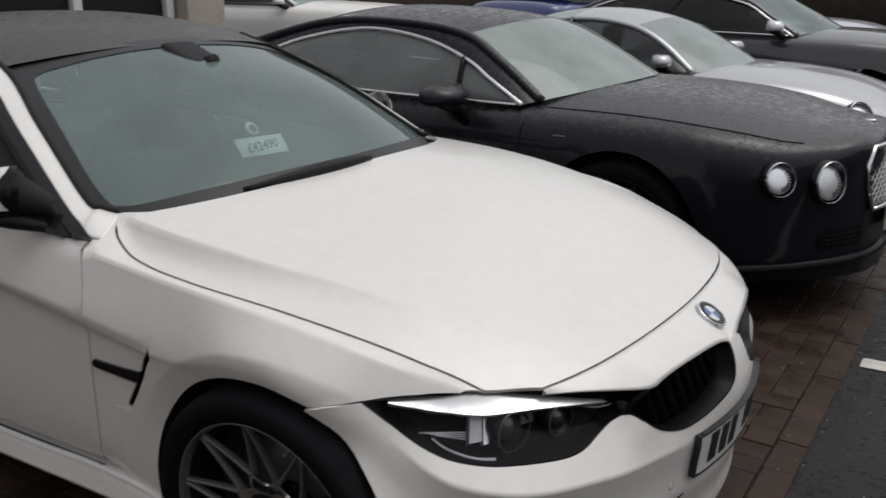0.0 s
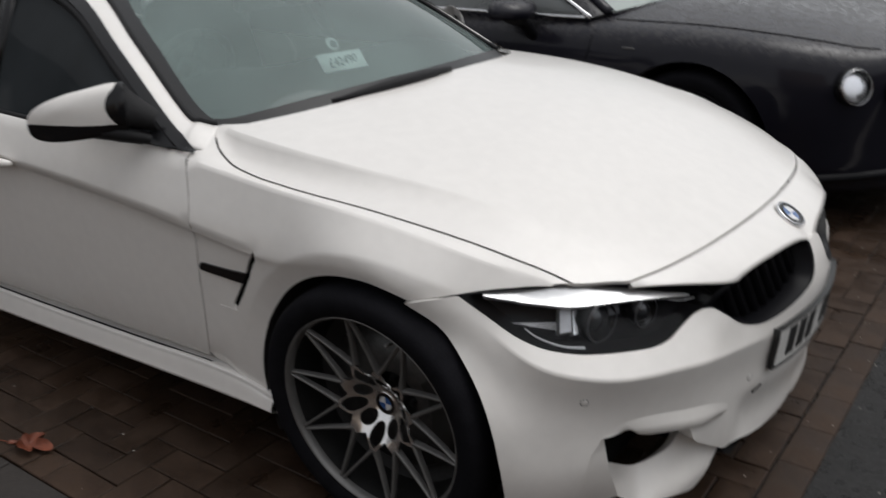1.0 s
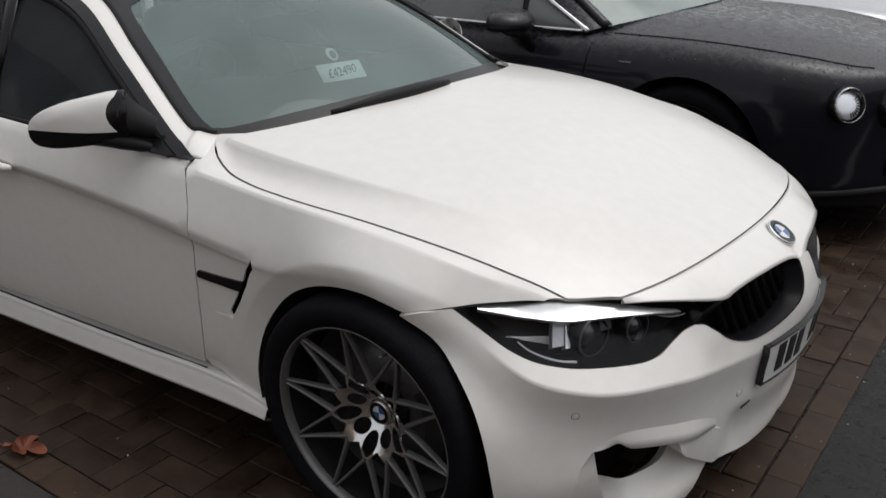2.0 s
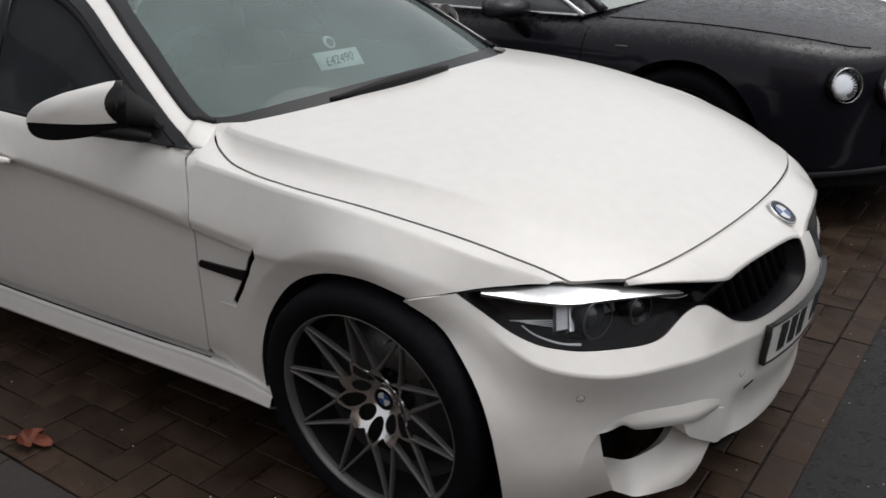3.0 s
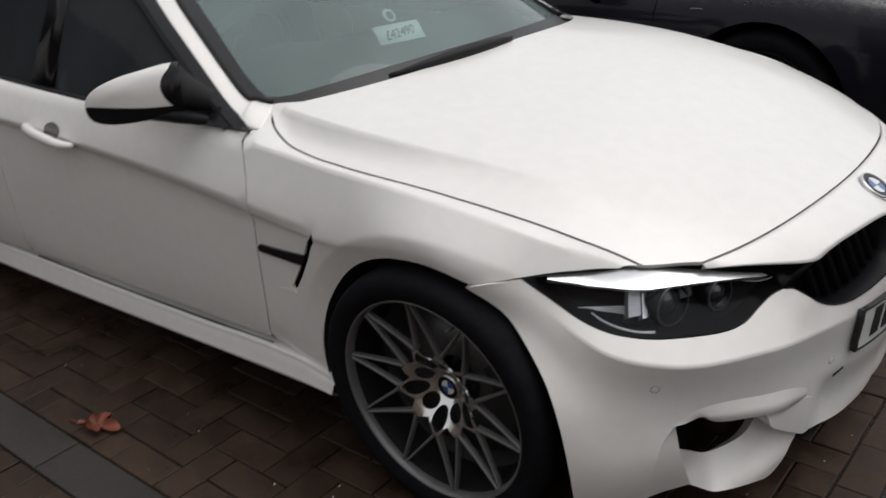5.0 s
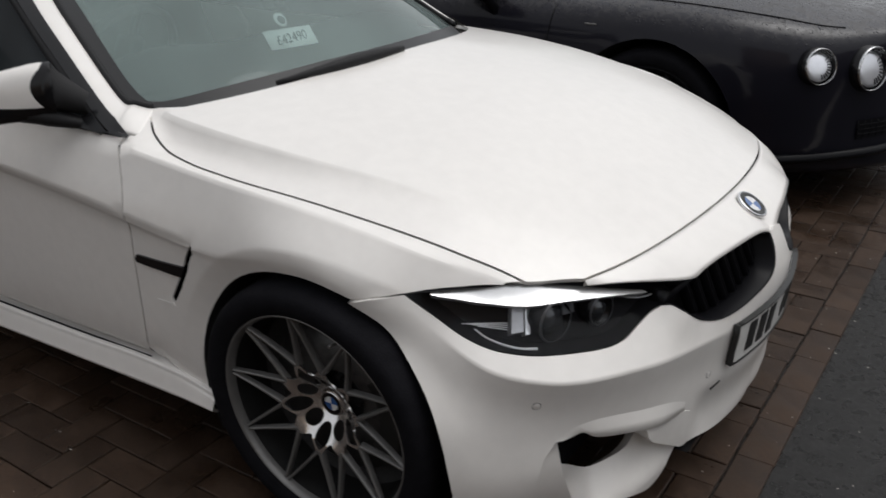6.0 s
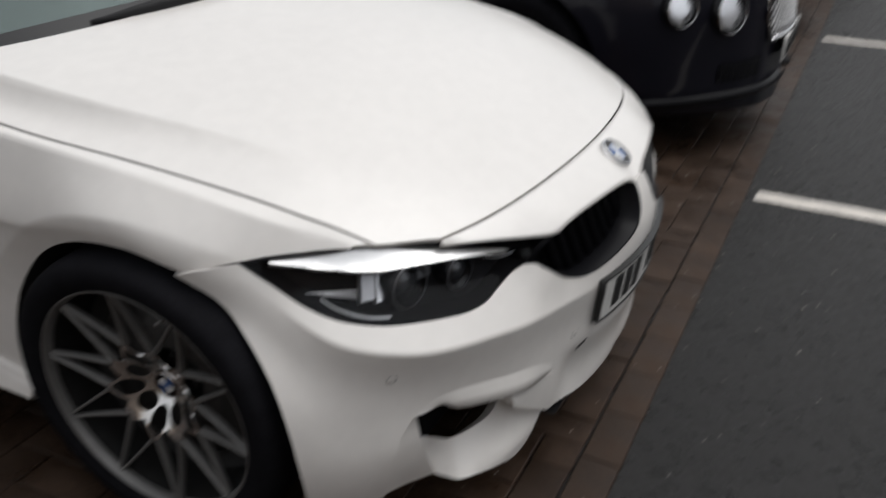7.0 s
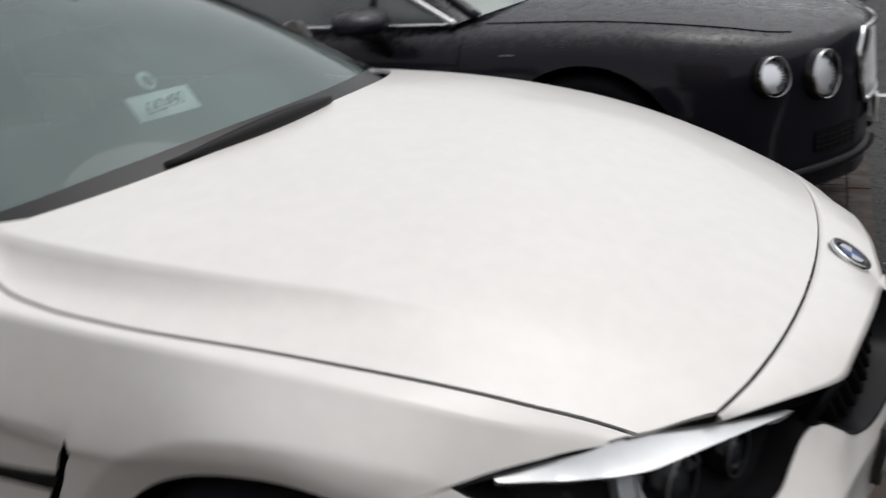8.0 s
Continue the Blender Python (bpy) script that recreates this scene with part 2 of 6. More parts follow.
def smooth_table(xs, ys):
    """A smooth function through a short table of stations."""
    xs, ys = np.array(xs, float), np.array(ys, float)
    d = np.gradient(ys, xs)

    def f(x):
        if x <= xs[0]:
            return float(ys[0] + d[0] * (x - xs[0]))
        if x >= xs[-1]:
            return float(ys[-1] + d[-1] * (x - xs[-1]))
        i = int(np.searchsorted(xs, x)) - 1
        h = xs[i + 1] - xs[i]
        t = (x - xs[i]) / h
        return float((1 + 2 * t) * (1 - t) ** 2 * ys[i] + t * (1 - t) ** 2 * h * d[i] + t * t * (3 - 2 * t) * ys[i + 1] + t * t * (t - 1) * h * d[i + 1])
    return f


def spline(points, n=40):
    """n points along a smooth curve through the control points."""
    c = np.array(points, float)
    m = len(c)
    c = np.vstack([2 * c[0] - c[1], c, 2 * c[-1] - c[-2]])
    out = []
    for u in np.linspace(0, m - 1, n):
        i = min(int(u), m - 2)
        w = u - i
        a, b, cc, d = c[i], c[i + 1], c[i + 2], c[i + 3]
        out.append(0.5 * (2 * b + (cc - a) * w + (2 * a - 5 * b + 4 * cc - d) * w * w + (3 * b - a - 3 * cc + d) * w ** 3))
    return [tuple(p) for p in out]


def inside(poly, pts):
    x, y = pts[:, 0], pts[:, 1]
    res = np.zeros(len(pts), bool)
    p = np.array(poly)
    for (x1, y1), (x2, y2) in zip(p, np.roll(p, -1, 0)):
        if y1 == y2:
            continue
        res ^= ((y1 > y) != (y2 > y)) & (x < (x2 - x1) * (y - y1) / (y2 - y1) + x1)
    return res


def refine(poly, step):
    out = []
    p = [np.array(q, float) for q in poly]
    for a, b in zip(p, p[1:] + p[:1]):
        k = max(1, int(np.ceil(np.linalg.norm(b - a) / step)))
        out += [tuple(a + (b - a) * i / k) for i in range(k)]
    return out


def sheet_mesh(outline, step, fn, face, holes=(), flange=0.012, mirror=False, lines=()):
    """A curved panel: the outline (less holes) in two parameters, filled, bent by fn, its rim turned in. face: a way that its front looks; lines: folds to follow."""
    loops = [refine(outline, step)] + [refine(h, step) for h in holes]
    verts, edges = [], []
    for lp in loops:
        k = len(verts)
        verts += lp
        edges += [(k + i, k + (i + 1) % len(lp)) for i in range(len(lp))]
    lo, hi = np.min(verts, 0), np.max(verts, 0)
    for ln in lines:
        k = len(verts)
        verts += ln
        edges += [(k + i, k + i + 1) for i in range(len(ln) - 1)]
    rim = np.array(verts)
    gx, gy = np.meshgrid(np.arange(lo[0] + step / 2, hi[0], step), np.arange(lo[1] + step / 2, hi[1], step))
    gx = gx + (np.arange(gx.shape[0]) % 2)[:, None] * step / 2
    grid = np.stack([gx.ravel(), gy.ravel()], 1)
    ok = inside(loops[0], grid)
    for h in loops[1:]:
        ok &= ~inside(h, grid)
    grid = grid[ok]
    if len(grid):
        near = np.min(np.hypot(grid[:, None, 0] - rim[None, :, 0], grid[:, None, 1] - rim[None, :, 1]), 1)
        grid = grid[near > 0.6 * step]
    allv = [Vector(v) for v in verts] + [Vector(v) for v in grid]
    v2, _, f2, *_ = delaunay_2d_cdt(allv, edges, [], 0, 1e-6)
    mid = np.array([[sum(v2[i][k] for i in f) / len(f) for k in (0, 1)] for f in f2])
    keep = inside(loops[0], mid)
    for h in loops[1:]:
        keep &= ~inside(h, mid)
    size = np.array([abs((v2[f[1]] - v2[f[0]]).cross(v2[f[2]] - v2[f[0]])) for f in f2])
    keep &= size > 0.004 * step * step
    bm = bmesh.new()
    bv = [bm.verts.new(fn(float(v[0]), float(v[1]))) for v in v2]
    for f, k in zip(f2, keep):
        if k:
            try:
                bm.faces.new([bv[i] for i in f])
            except ValueError:
                pass
    for v in [v for v in bm.verts if not v.link_faces]:
        bm.verts.remove(v)
    bm.normal_update()
    if sum((f.normal.dot(Vector(face)) * f.calc_area() for f in bm.faces)) < 0:
        bmesh.ops.reverse_faces(bm, faces=bm.faces[:])
    bm.normal_update()
    if flange:
        border = [e for e in bm.edges if len(e.link_faces) == 1]
        turned = {}
        for e in border:
            for v in e.verts:
                if v not in turned:
                    turned[v] = bm.verts.new(v.co - v.normal * flange)
        for e in border:
            f = e.link_faces[0]
            a, b = [lp.vert for lp in f.loops if lp.edge == e][0], None
            b = e.other_vert(a)
            bm.faces.new((b, a, turned[a], turned[b]))
            e.smooth = False
        bm.normal_update()
    if mirror:
        geom = bmesh.ops.duplicate(bm, geom=bm.verts[:] + bm.edges[:] + bm.faces[:])["geom"]
        for v in [g for g in geom if isinstance(g, bmesh.types.BMVert)]:
            v.co.y = -v.co.y
        bmesh.ops.reverse_faces(bm, faces=[g for g in geom if isinstance(g, bmesh.types.BMFace)])
        bm.normal_update()
    return bm


def sheet(name, outline, step, fn, face, mat, parent, label="", holes=(), flange=0.012, mirror=False, lines=()):
    return part(name, sheet_mesh(outline, step, fn, face, holes, flange, mirror, lines), mat, parent, label)


def grid_mesh(rows, closed_u=False, closed_v=False, flip=False):
    """Quads between rows of points."""
    bm = bmesh.new()
    vs = [[bm.verts.new(p) for p in r] for r in rows]
    m, n = len(vs), len(vs[0])
    for i in range(m if closed_u else m - 1):
        for j in range(n if closed_v else n - 1):
            q = [vs[i][j], vs[(i + 1) % m][j], vs[(i + 1) % m][(j + 1) % n], vs[i][(j + 1) % n]]
            bm.faces.new(q[::-1] if flip else q)
    bm.normal_update()
    return bm


def ngon(bm, pts, flip=False):
    vs = [bm.verts.new(p) for p in pts]
    return bm.faces.new(vs[::-1] if flip else vs)


def tube_mesh(path, radius, sides=8, squash=1.0):
    """A rod along a path of points; radius a number or one for each point."""
    bm = bmesh.new()
    p = [Vector(q) for q in path]
    rings = []
    for i, q in enumerate(p):
        t = (p[min(i + 1, len(p) - 1)] - p[max(i - 1, 0)]).normalized()
        a = t.cross(Vector((0, 0, 1)))
        a = a.normalized() if a.length > 1e-4 else Vector((1, 0, 0))
        b = a.cross(t).normalized()
        r = radius[i] if isinstance(radius, (list, tuple)) else radius
        rings.append([bm.verts.new(q + a * r * math.cos(k * 2 * math.pi / sides) + b * r * squash * math.sin(k * 2 * math.pi / sides)) for k in range(sides)])
    for r0, r1 in zip(rings, rings[1:]):
        for k in range(sides):
            bm.faces.new((r0[k], r0[(k + 1) % sides], r1[(k + 1) % sides], r1[k]))
    bm.faces.new(rings[0][::-1])
    bm.faces.new(rings[-1])
    bmesh.ops.recalc_face_normals(bm, faces=bm.faces[:])
    return bm


def lathe_mesh(profile, n=64, axis="y"):
    """Turn a profile of (radius, height) round an axis."""
    rows = []
    for k in range(n):
        a = 2 * math.pi * k / n
        if axis == "y":
            rows.append([(r * math.cos(a), h, r * math.sin(a)) for r, h in profile])
        elif axis == "x":
            rows.append([(h, r * math.cos(a), r * math.sin(a)) for r, h in profile])
        else:
            rows.append([(r * math.cos(a), r * math.sin(a), h) for r, h in profile])
    bm = grid_mesh(rows, closed_u=True)
    bmesh.ops.recalc_face_normals(bm, faces=bm.faces[:])
    return bm


def box_mesh(size, bevel=0.0, at=(0, 0, 0), segments=2):
    bm = bmesh.new()
    bmesh.ops.create_cube(bm, size=1)
    for v in bm.verts:
        v.co = Vector((v.co.x * size[0] + at[0], v.co.y * size[1] + at[1], v.co.z * size[2] + at[2]))
    if bevel:
        bmesh.ops.bevel(bm, geom=bm.edges[:], offset=bevel, segments=segments, affect="EDGES", profile=0.5)
    return bm


def join_into(bm, other, m=None):
    """Add the geometry of another bmesh."""
    me = bpy.data.meshes.new("scratch")
    if m is not None:
        other.transform(m)
    other.to_mesh(me)
    other.free()
    bm.from_mesh(me)
    bpy.data.meshes.remove(me)
    return bm


def prism_mesh(pts, depth, way):
    """A flat outline of 3D points given thickness along way."""
    bm = bmesh.new()
    w = Vector(way) * depth
    a = [bm.verts.new(p) for p in pts]
    b = [bm.verts.new(Vector(p) + w) for p in pts]
    bm.faces.new(a)
    bm.faces.new(b[::-1])
    for i in range(len(a)):
        j = (i + 1) % len(a)
        bm.faces.new((a[j], a[i], b[i], b[j]))
    bmesh.ops.recalc_face_normals(bm, faces=bm.faces[:])
    return bm


def top_level(name, label, category, group="", at=None):
    ob = new(name)
    tagged(ob, label, category, group)
    if at is not None:
        ob.matrix_world = at
    return ob


# ---- ground ----
ASPHALT = material("wet_asphalt", (0.0118, 0.0113, 0.0110), 0.38, spec=0.38, vary=0.95, scale=34, bump=1.0, bump_scale=330, rough_vary=0.22)
PAVER = material("wet_brown_paver", (0.037, 0.0220, 0.0140), 0.45, spec=0.27, vary=0.38, scale=7, bump=0.5, bump_scale=300, random_tint=0.24, rough_vary=0.2)
STRIP = material("smooth_grey_block", (0.034, 0.029, 0.026), 0.5, spec=0.35, vary=0.25, scale=5, bump=0.35, bump_scale=150, random_tint=0.08, rough_vary=0.12)
LINE_PAINT = material("worn_line_paint", (0.62, 0.58, 0.53), 0.6, vary=0.25, scale=14, bump=0.5, bump_scale=120)
KERB_X = 0.853

bm = bmesh.new()
ngon(bm, [(-400, -400, -0.012), (400, -400, -0.012), (400, 400, -0.012), (-400, 400, -0.012)])
tagged(part("ground", bm, ASPHALT), "wet dark grey asphalt of a car park", "ground", kind="structure")
for y0 in (1.60, 4.68):
    bm = bmesh.new()
    rnd = random.Random(3)
    edge_a = [(KERB_X + 0.03 + 0.1 * k, y0 + rnd.uniform(-0.004, 0.004) + 0.012 * k * 0.1, -0.008) for k in range(48)]
    edge_b = [(x, y + 0.10 + rnd.uniform(-0.004, 0.004), z) for x, y, z in edge_a]
    tagged(part("bay_line", grid_mesh([edge_a, edge_b], flip=True), LINE_PAINT), "worn white painted bay line on asphalt", "road marking", "bay lines", "structure")


# ---- white sports saloon: x forward from its front axle, y to its left ----
white_car = top_level("sports_car", "glossy white sports car with black grille and dark alloy wheels", "car", "parked cars")

# bonnet: a crowned sheet with a raised middle that ends in a soft crease on each side
bon_mid = smooth_table([-0.66, -0.365, -0.10, 0.11, 0.30, 0.45, 0.55, 0.63, 0.69, 0.74], [0.995, 0.980, 0.945, 0.905, 0.852, 0.795, 0.755, 0.720, 0.688, 0.655])
bon_side = smooth_table([-0.66, -0.34, -0.10, 0.11, 0.30, 0.45, 0.60, 0.74], [0.923, 0.902, 0.871, 0.828, 0.765, 0.700, 0.610, 0.52])
crease_y = smooth_table([-0.70, -0.60, -0.50, -0.35, -0.155, 0.05, 0.12, 0.45], [0.690, 0.716, 0.728, 0.733, 0.718, 0.678, 0.662, 0.60])
edge_z = smooth_table([-0.655, -0.60, -0.53, -0.42, -0.30, 0.0, 0.25, 0.434], [0.921, 0.889, 0.860, 0.844, 0.837, 0.815, 0.767, 0.706])
edge_y = smooth_table([-0.655, -0.60, -0.53, -0.42, -0.30, 0.0, 0.25, 0.434], [0.712, 0.760, 0.789, 0.811, 0.821, 0.808, 0.761, 0.705])


def bonnet_z(x, y):
    a = abs(y)
    bow = 2.3 - 0.5 * min(max((0.25 - x) / 0.3, 0.0), 1.0)
    z = bon_mid(x) - (bon_mid(x) - bon_side(x)) * (a / 0.72) ** bow
    yc = crease_y(x)
    if a > yc:
        xx = min(x, 0.434)
        e = max(edge_y(xx), yc + 0.02)
        base_e = bon_mid(x) - (bon_mid(x) - bon_side(x)) * (e / 0.72) ** bow
        drop = (base_e - edge_z(xx)) * min(1.0, max(0.0, (0.434 - x) / 0.12))
        t = min((a - yc) / (e - yc), 1.0)
        z -= drop * (1 - (1 - t) ** 4.6)
    # the corner by the lamp dips
    return z - 0.0105 * math.exp(-((x - 0.455) / 0.07) ** 2 - ((a - 0.705) / 0.07) ** 2)


def cowl_x(y):
    return -0.360 - 0.36 * y * y - 0.25 * y ** 4


def front_x(y):
    return 0.629 - 0.225 * y * y - 0.185 * y ** 4


side_line = [(x, edge_y(x)) for x in np.linspace(-0.650, 0.434, 34)]
half = [(cowl_x(y), y) for y in np.linspace(0, 0.675, 16)] + side_line + [(front_x(y), y) for y in np.linspace(0.612, 0, 16)]
G = 0.0034
bonnet_outline = [(x, -y + (G if y > 0.1 else 0)) for x, y in half] + [(x, y - (G if y > 0.1 else 0)) for x, y in half[::-1]]
folds = [[(x, s * (crease_y(x) + d)) for x in np.linspace(-0.60, 0.22, 42)] for s in (1, -1) for d in (-0.007, -0.0005, 0.006)]
sheet("bonnet", bonnet_outline, 0.018, lambda x, y: (x, y, bonnet_z(x, y)), (0, 0, 1), WHITE, white_car, "white bonnet with a raised centre and fine rain drops", lines=folds)

# nose panel between bonnet, lamps and grille, rolling down over its lower edge
nose_low = spline([(0.528, -0.608, 0.680), (0.565, -0.569, 0.679), (0.605, -0.515, 0.671), (0.645, -0.455, 0.659), (0.679, -0.392, 0.647), (0.690, -0.355, 0.656), (0.702, -0.305, 0.664), (0.715, -0.242, 0.667), (0.730, -0.154, 0.667), (0.738, -0.083, 0.659), (0.745, -0.040, 0.648), (0.751, 0.0, 0.634)], 40)
rows = []
for k, low in enumerate(nose_low):
    y = -0.612 + 0.612 * k / 39
    up = np.array((front_x(y) + 0.0036, y, bonnet_z(front_x(y) + 0.0036, y)))
    lo = np.array(low)
    r = [tuple(up - (0.002, 0, 0.014))]
    for t in np.linspace(0, 1, 10):
        q = up + (lo - up) * t + np.array((0.45, 0, 0.9)) * 0.045 * np.linalg.norm(lo - up) * math.sin(math.pi * t)
        r.append(tuple(q))
    rows.append(r + [tuple(lo - (0.015, 0, 0.006))])
rows = rows + [[(x, -y, z) for x, y, z in r] for r in rows[-2::-1]]
bm = grid_mesh(rows)
bmesh.ops.recalc_face_normals(bm, faces=bm.faces[:])
part("nose_panel", bm, WHITE, white_car)

# body side: sections from the upper edge down to the sill
SX = [-3.4, -2.6, -1.6, -0.75, -0.61, -0.30, 0.0, 0.15, 0.25, 0.35, 0.434]
rows_y = [smooth_table(SX, v) for v in (
    [0.78, 0.80, 0.830, 0.828, 0.806, 0.824, 0.811, 0.787, 0.764, 0.735, 0.708],
    [0.83, 0.845, 0.856, 0.850, 0.846, 0.850, 0.846, 0.822, 0.794, 0.756, 0.720],
    [0.91, 0.930, 0.908, 0.902, 0.900, 0.900, 0.917, 0.903, 0.848, 0.792, 0.745],
    [0.90, 0.935, 0.893, 0.887, 0.886, 0.897, 0.926, 0.915, 0.880, 0.83, 0.78],
    [0.89, 0.925, 0.886, 0.882, 0.881, 0.884, 0.922, 0.918, 0.905, 0.88, 0.84],
    [0.87, 0.900, 0.872, 0.870, 0.870, 0.872, 0.910, 0.912, 0.905, 0.89, 0.86])]
rows_z = [smooth_table(SX, v) for v in (
    [0.95, 0.925, 0.893, 0.884, 0.876, 0.838, 0.816, 0.790, 0.766, 0.733, 0.703],
    [0.935, 0.912, 0.881, 0.869, 0.862, 0.837, 0.812, 0.783, 0.752, 0.722, 0.698],
    [0.85, 0.825, 0.777, 0.727, 0.712, 0.690, 0.735, 0.70, 0.676, 0.67, 0.66],
    [0.80, 0.775, 0.727, 0.675, 0.66, 0.64, 0.66, 0.62, 0.60, 0.60, 0.60],
    [0.50, 0.50, 0.480, 0.46, 0.45, 0.45, 0.48, 0.46, 0.45, 0.45, 0.45],
    [0.24, 0.24, 0.240, 0.245, 0.25, 0.25, 0.24, 0.24, 0.24, 0.24, 0.24])]


KINK = 0.92


def side_point(x, t, wing=False):
    """t from 0 at the upper edge to 5 at the sill, on the car's right."""
    ys, zs = [f(x) for f in rows_y], [f(x) for f in rows_z]
    if x > -0.6045 or wing:
        ys[0] = edge_y(x) + 0.003
        zs[0] = bonnet_z(x, edge_y(x)) - 0.001
    i = min(max(int(t), 0), 4)
    w = t - i

    def at(v):
        a, b, c, d = v[max(i - 1, 0)], v[i], v[i + 1], v[min(i + 2, 5)]
        if i == 0:
            d += KINK * (2 * c - b - d)
        if i == 1:
            a += KINK * (2 * b - c - a)
        return 0.5 * (2 * b + (c - a) * w + (2 * a - 5 * b + 4 * c - d) * w * w + (3 * b - a - 3 * c + d) * w ** 3)
    return (x, -at(ys), at(zs))


def side_t(x, z):
    lo, hi = 0.0, 5.0
    for _ in range(24):
        m = (lo + hi) / 2
        if side_point(x, m)[2] > z:
            lo = m
        else:
            hi = m
    return (lo + hi) / 2


TS = 0.11


ARCH_C = (0.007, 0.312, 0.394, 0.376)


def flare(p, rx=ARCH_C[2], rz=ARCH_C[3]):
    """The flat lip round the wheel arch: the skin steps in towards the edge."""
    rho = math.hypot((p[0] - ARCH_C[0]) / rx, (p[2] - ARCH_C[1]) / rz)
    k = min(max((1.15 - rho) / 0.15, 0.0), 1.0) * min(max((p[2] - 0.35) / 0.2, 0.0), 1.0)
    return (p[0], p[1] - math.copysign(0.019 * k, p[1]), p[2])


def slot_x(z):
    """The line of the vent behind the wheel, which ends the sunk panel."""
    return float(np.interp(z, (0.45, 0.50, 0.60, 0.66, 0.68, 0.70), (-0.48, -0.45, -0.386, -0.346, -0.340, -0.352)))


def sunk(p):
    """A panel sunk under the character line, deepest at its edge."""
    d = min(rows_z[2](p[0]) - p[2], (slot_x(p[2]) - p[0]) * 0.85)
    if d <= 0:
        return p
    k = 0.0075 * min(1.0, d / 0.007) * math.exp(-d / 0.06) * min(1.0, max(0.0, (p[2] - 0.44) / 0.1))
    return (p[0], p[1] + math.copysign(k, -p[1]), p[2])


def tucked(p):
    """The skin rolls in above the sill."""
    k = min(max((float(np.interp(p[0], (-1.95, -1.2, -0.62), (0.252, 0.270, 0.289))) + 0.036 - p[2]) / 0.036, 0.0), 1.0) * min(max((-0.44 - p[0]) / 0.12, 0.0), 1.0)
    return (p[0], p[1] + math.copysign(0.020 * k * k, -p[1]), p[2])


def wing_fn(x, v):
    return tucked(sunk(flare(side_point(x, v / TS, True))))


def side_fn(x, v):
    return tucked(sunk(side_point(x, v / TS)))


def on_side(pts):
    return [(x, side_t(x, z) * TS) for x, z in pts]


def arch(cx, rx, rz, cz, a0, a1, n=30):
    return [(cx + rx * math.cos(radians(a)), cz + rz * math.sin(radians(a))) for a in np.linspace(a0, a1, n)]


FA = (0.007, 0.394, 0.376, 0.312)
DOOR_F, DOOR_R = -0.605, -1.95


def seam_x(z):
    return float(np.interp(z, (0.28, 0.36, 0.45, 0.60, 0.71, 0.77, 0.87), (-0.607, -0.597, -0.590, -0.586, -0.579, -0.590, -0.630)))


fender = [(-0.648, 0.0)] + [(x, 0.0) for x in np.linspace(-0.63, 0.430, 26)]
fender += on_side([(0.40, 0.7030), (0.33, 0.700), (0.27, 0.694), (0.228, 0.687), (0.18, 0.6785)])
fender += on_side(arch(FA[0], FA[1], FA[2], FA[3], 71, 190, 34)) + on_side([(-0.40, 0.268), (-0.50, 0.280), (DOOR_F + 0.0025, 0.288)])
fender += on_side([(seam_x(z) + 0.0022, z) for z in np.linspace(0.32, 0.868, 20)])
VENT = [(-0.350, 0.683), (-0.339, 0.673), (-0.345, 0.655), (-0.380, 0.600), (-0.415, 0.545), (-0.447, 0.500), (-0.462, 0.494), (-0.467, 0.503), (-0.43, 0.56), (-0.397, 0.611), (-0.365, 0.660)]
FIN = [(-0.568, 0.600), (-0.577, 0.588), (-0.572, 0.579), (-0.49, 0.577), (-0.412, 0.574), (-0.390, 0.606), (-0.48, 0.602)]
sheet("front_wing", fender, 0.022, wing_fn, (0, -1, 0.3), WHITE, white_car, "white front wing with a side vent", holes=[on_side(VENT)], flange=0.006, lines=[[(x, TS + e) for x in np.linspace(-0.58, 0.30, 40)] for e in (-0.03, 0.0, 0.009)] + [[(x, 2 * TS + e) for x in np.linspace(-0.59, -0.375, 12)] for e in (-0.012, 0.0, 0.012, 0.03)] + [on_side(arch(FA[0], FA[1] * s, FA[2] * s, FA[3], 62, 172, 40)) for s in (1.13, 1.15, 1.165)])
part("front_wing", sheet_mesh([(x, v) for x, v in fender], 0.04, lambda x, v: (side_fn(x, v)[0], -side_fn(x, v)[1], side_fn(x, v)[2]), (0, 1, 0.3)), WHITE, white_car)


def inset_side(d, sgn=1):
    def f(x, v):
        p = side_fn(x, v)
        return (p[0], (p[1] + d) * sgn, p[2])
    return f


vent = sheet("wing_vent", on_side([(-0.33, 0.69), (-0.34, 0.62), (-0.42, 0.48), (-0.49, 0.48), (-0.42, 0.62), (-0.37, 0.69)]), 0.02, inset_side(0.022), (0, -1, 0), GLOSS_BLACK, white_car, "black side vent")
part("vent_fin", sheet_mesh(on_side(FIN), 0.015, inset_side(-0.006), (0, -1, 0), flange=0.02), GLOSS_BLACK, vent, "gloss black fin with a pale badge")
part("vent_lip", sheet_mesh(on_side([(-0.462, 0.492), (-0.47, 0.488), (-0.52, 0.487), (-0.515, 0.478), (-0.47, 0.478), (-0.455, 0.484)]), 0.012, inset_side(-0.0015), (0, -1, 0), flange=0.004), WHITE, vent)

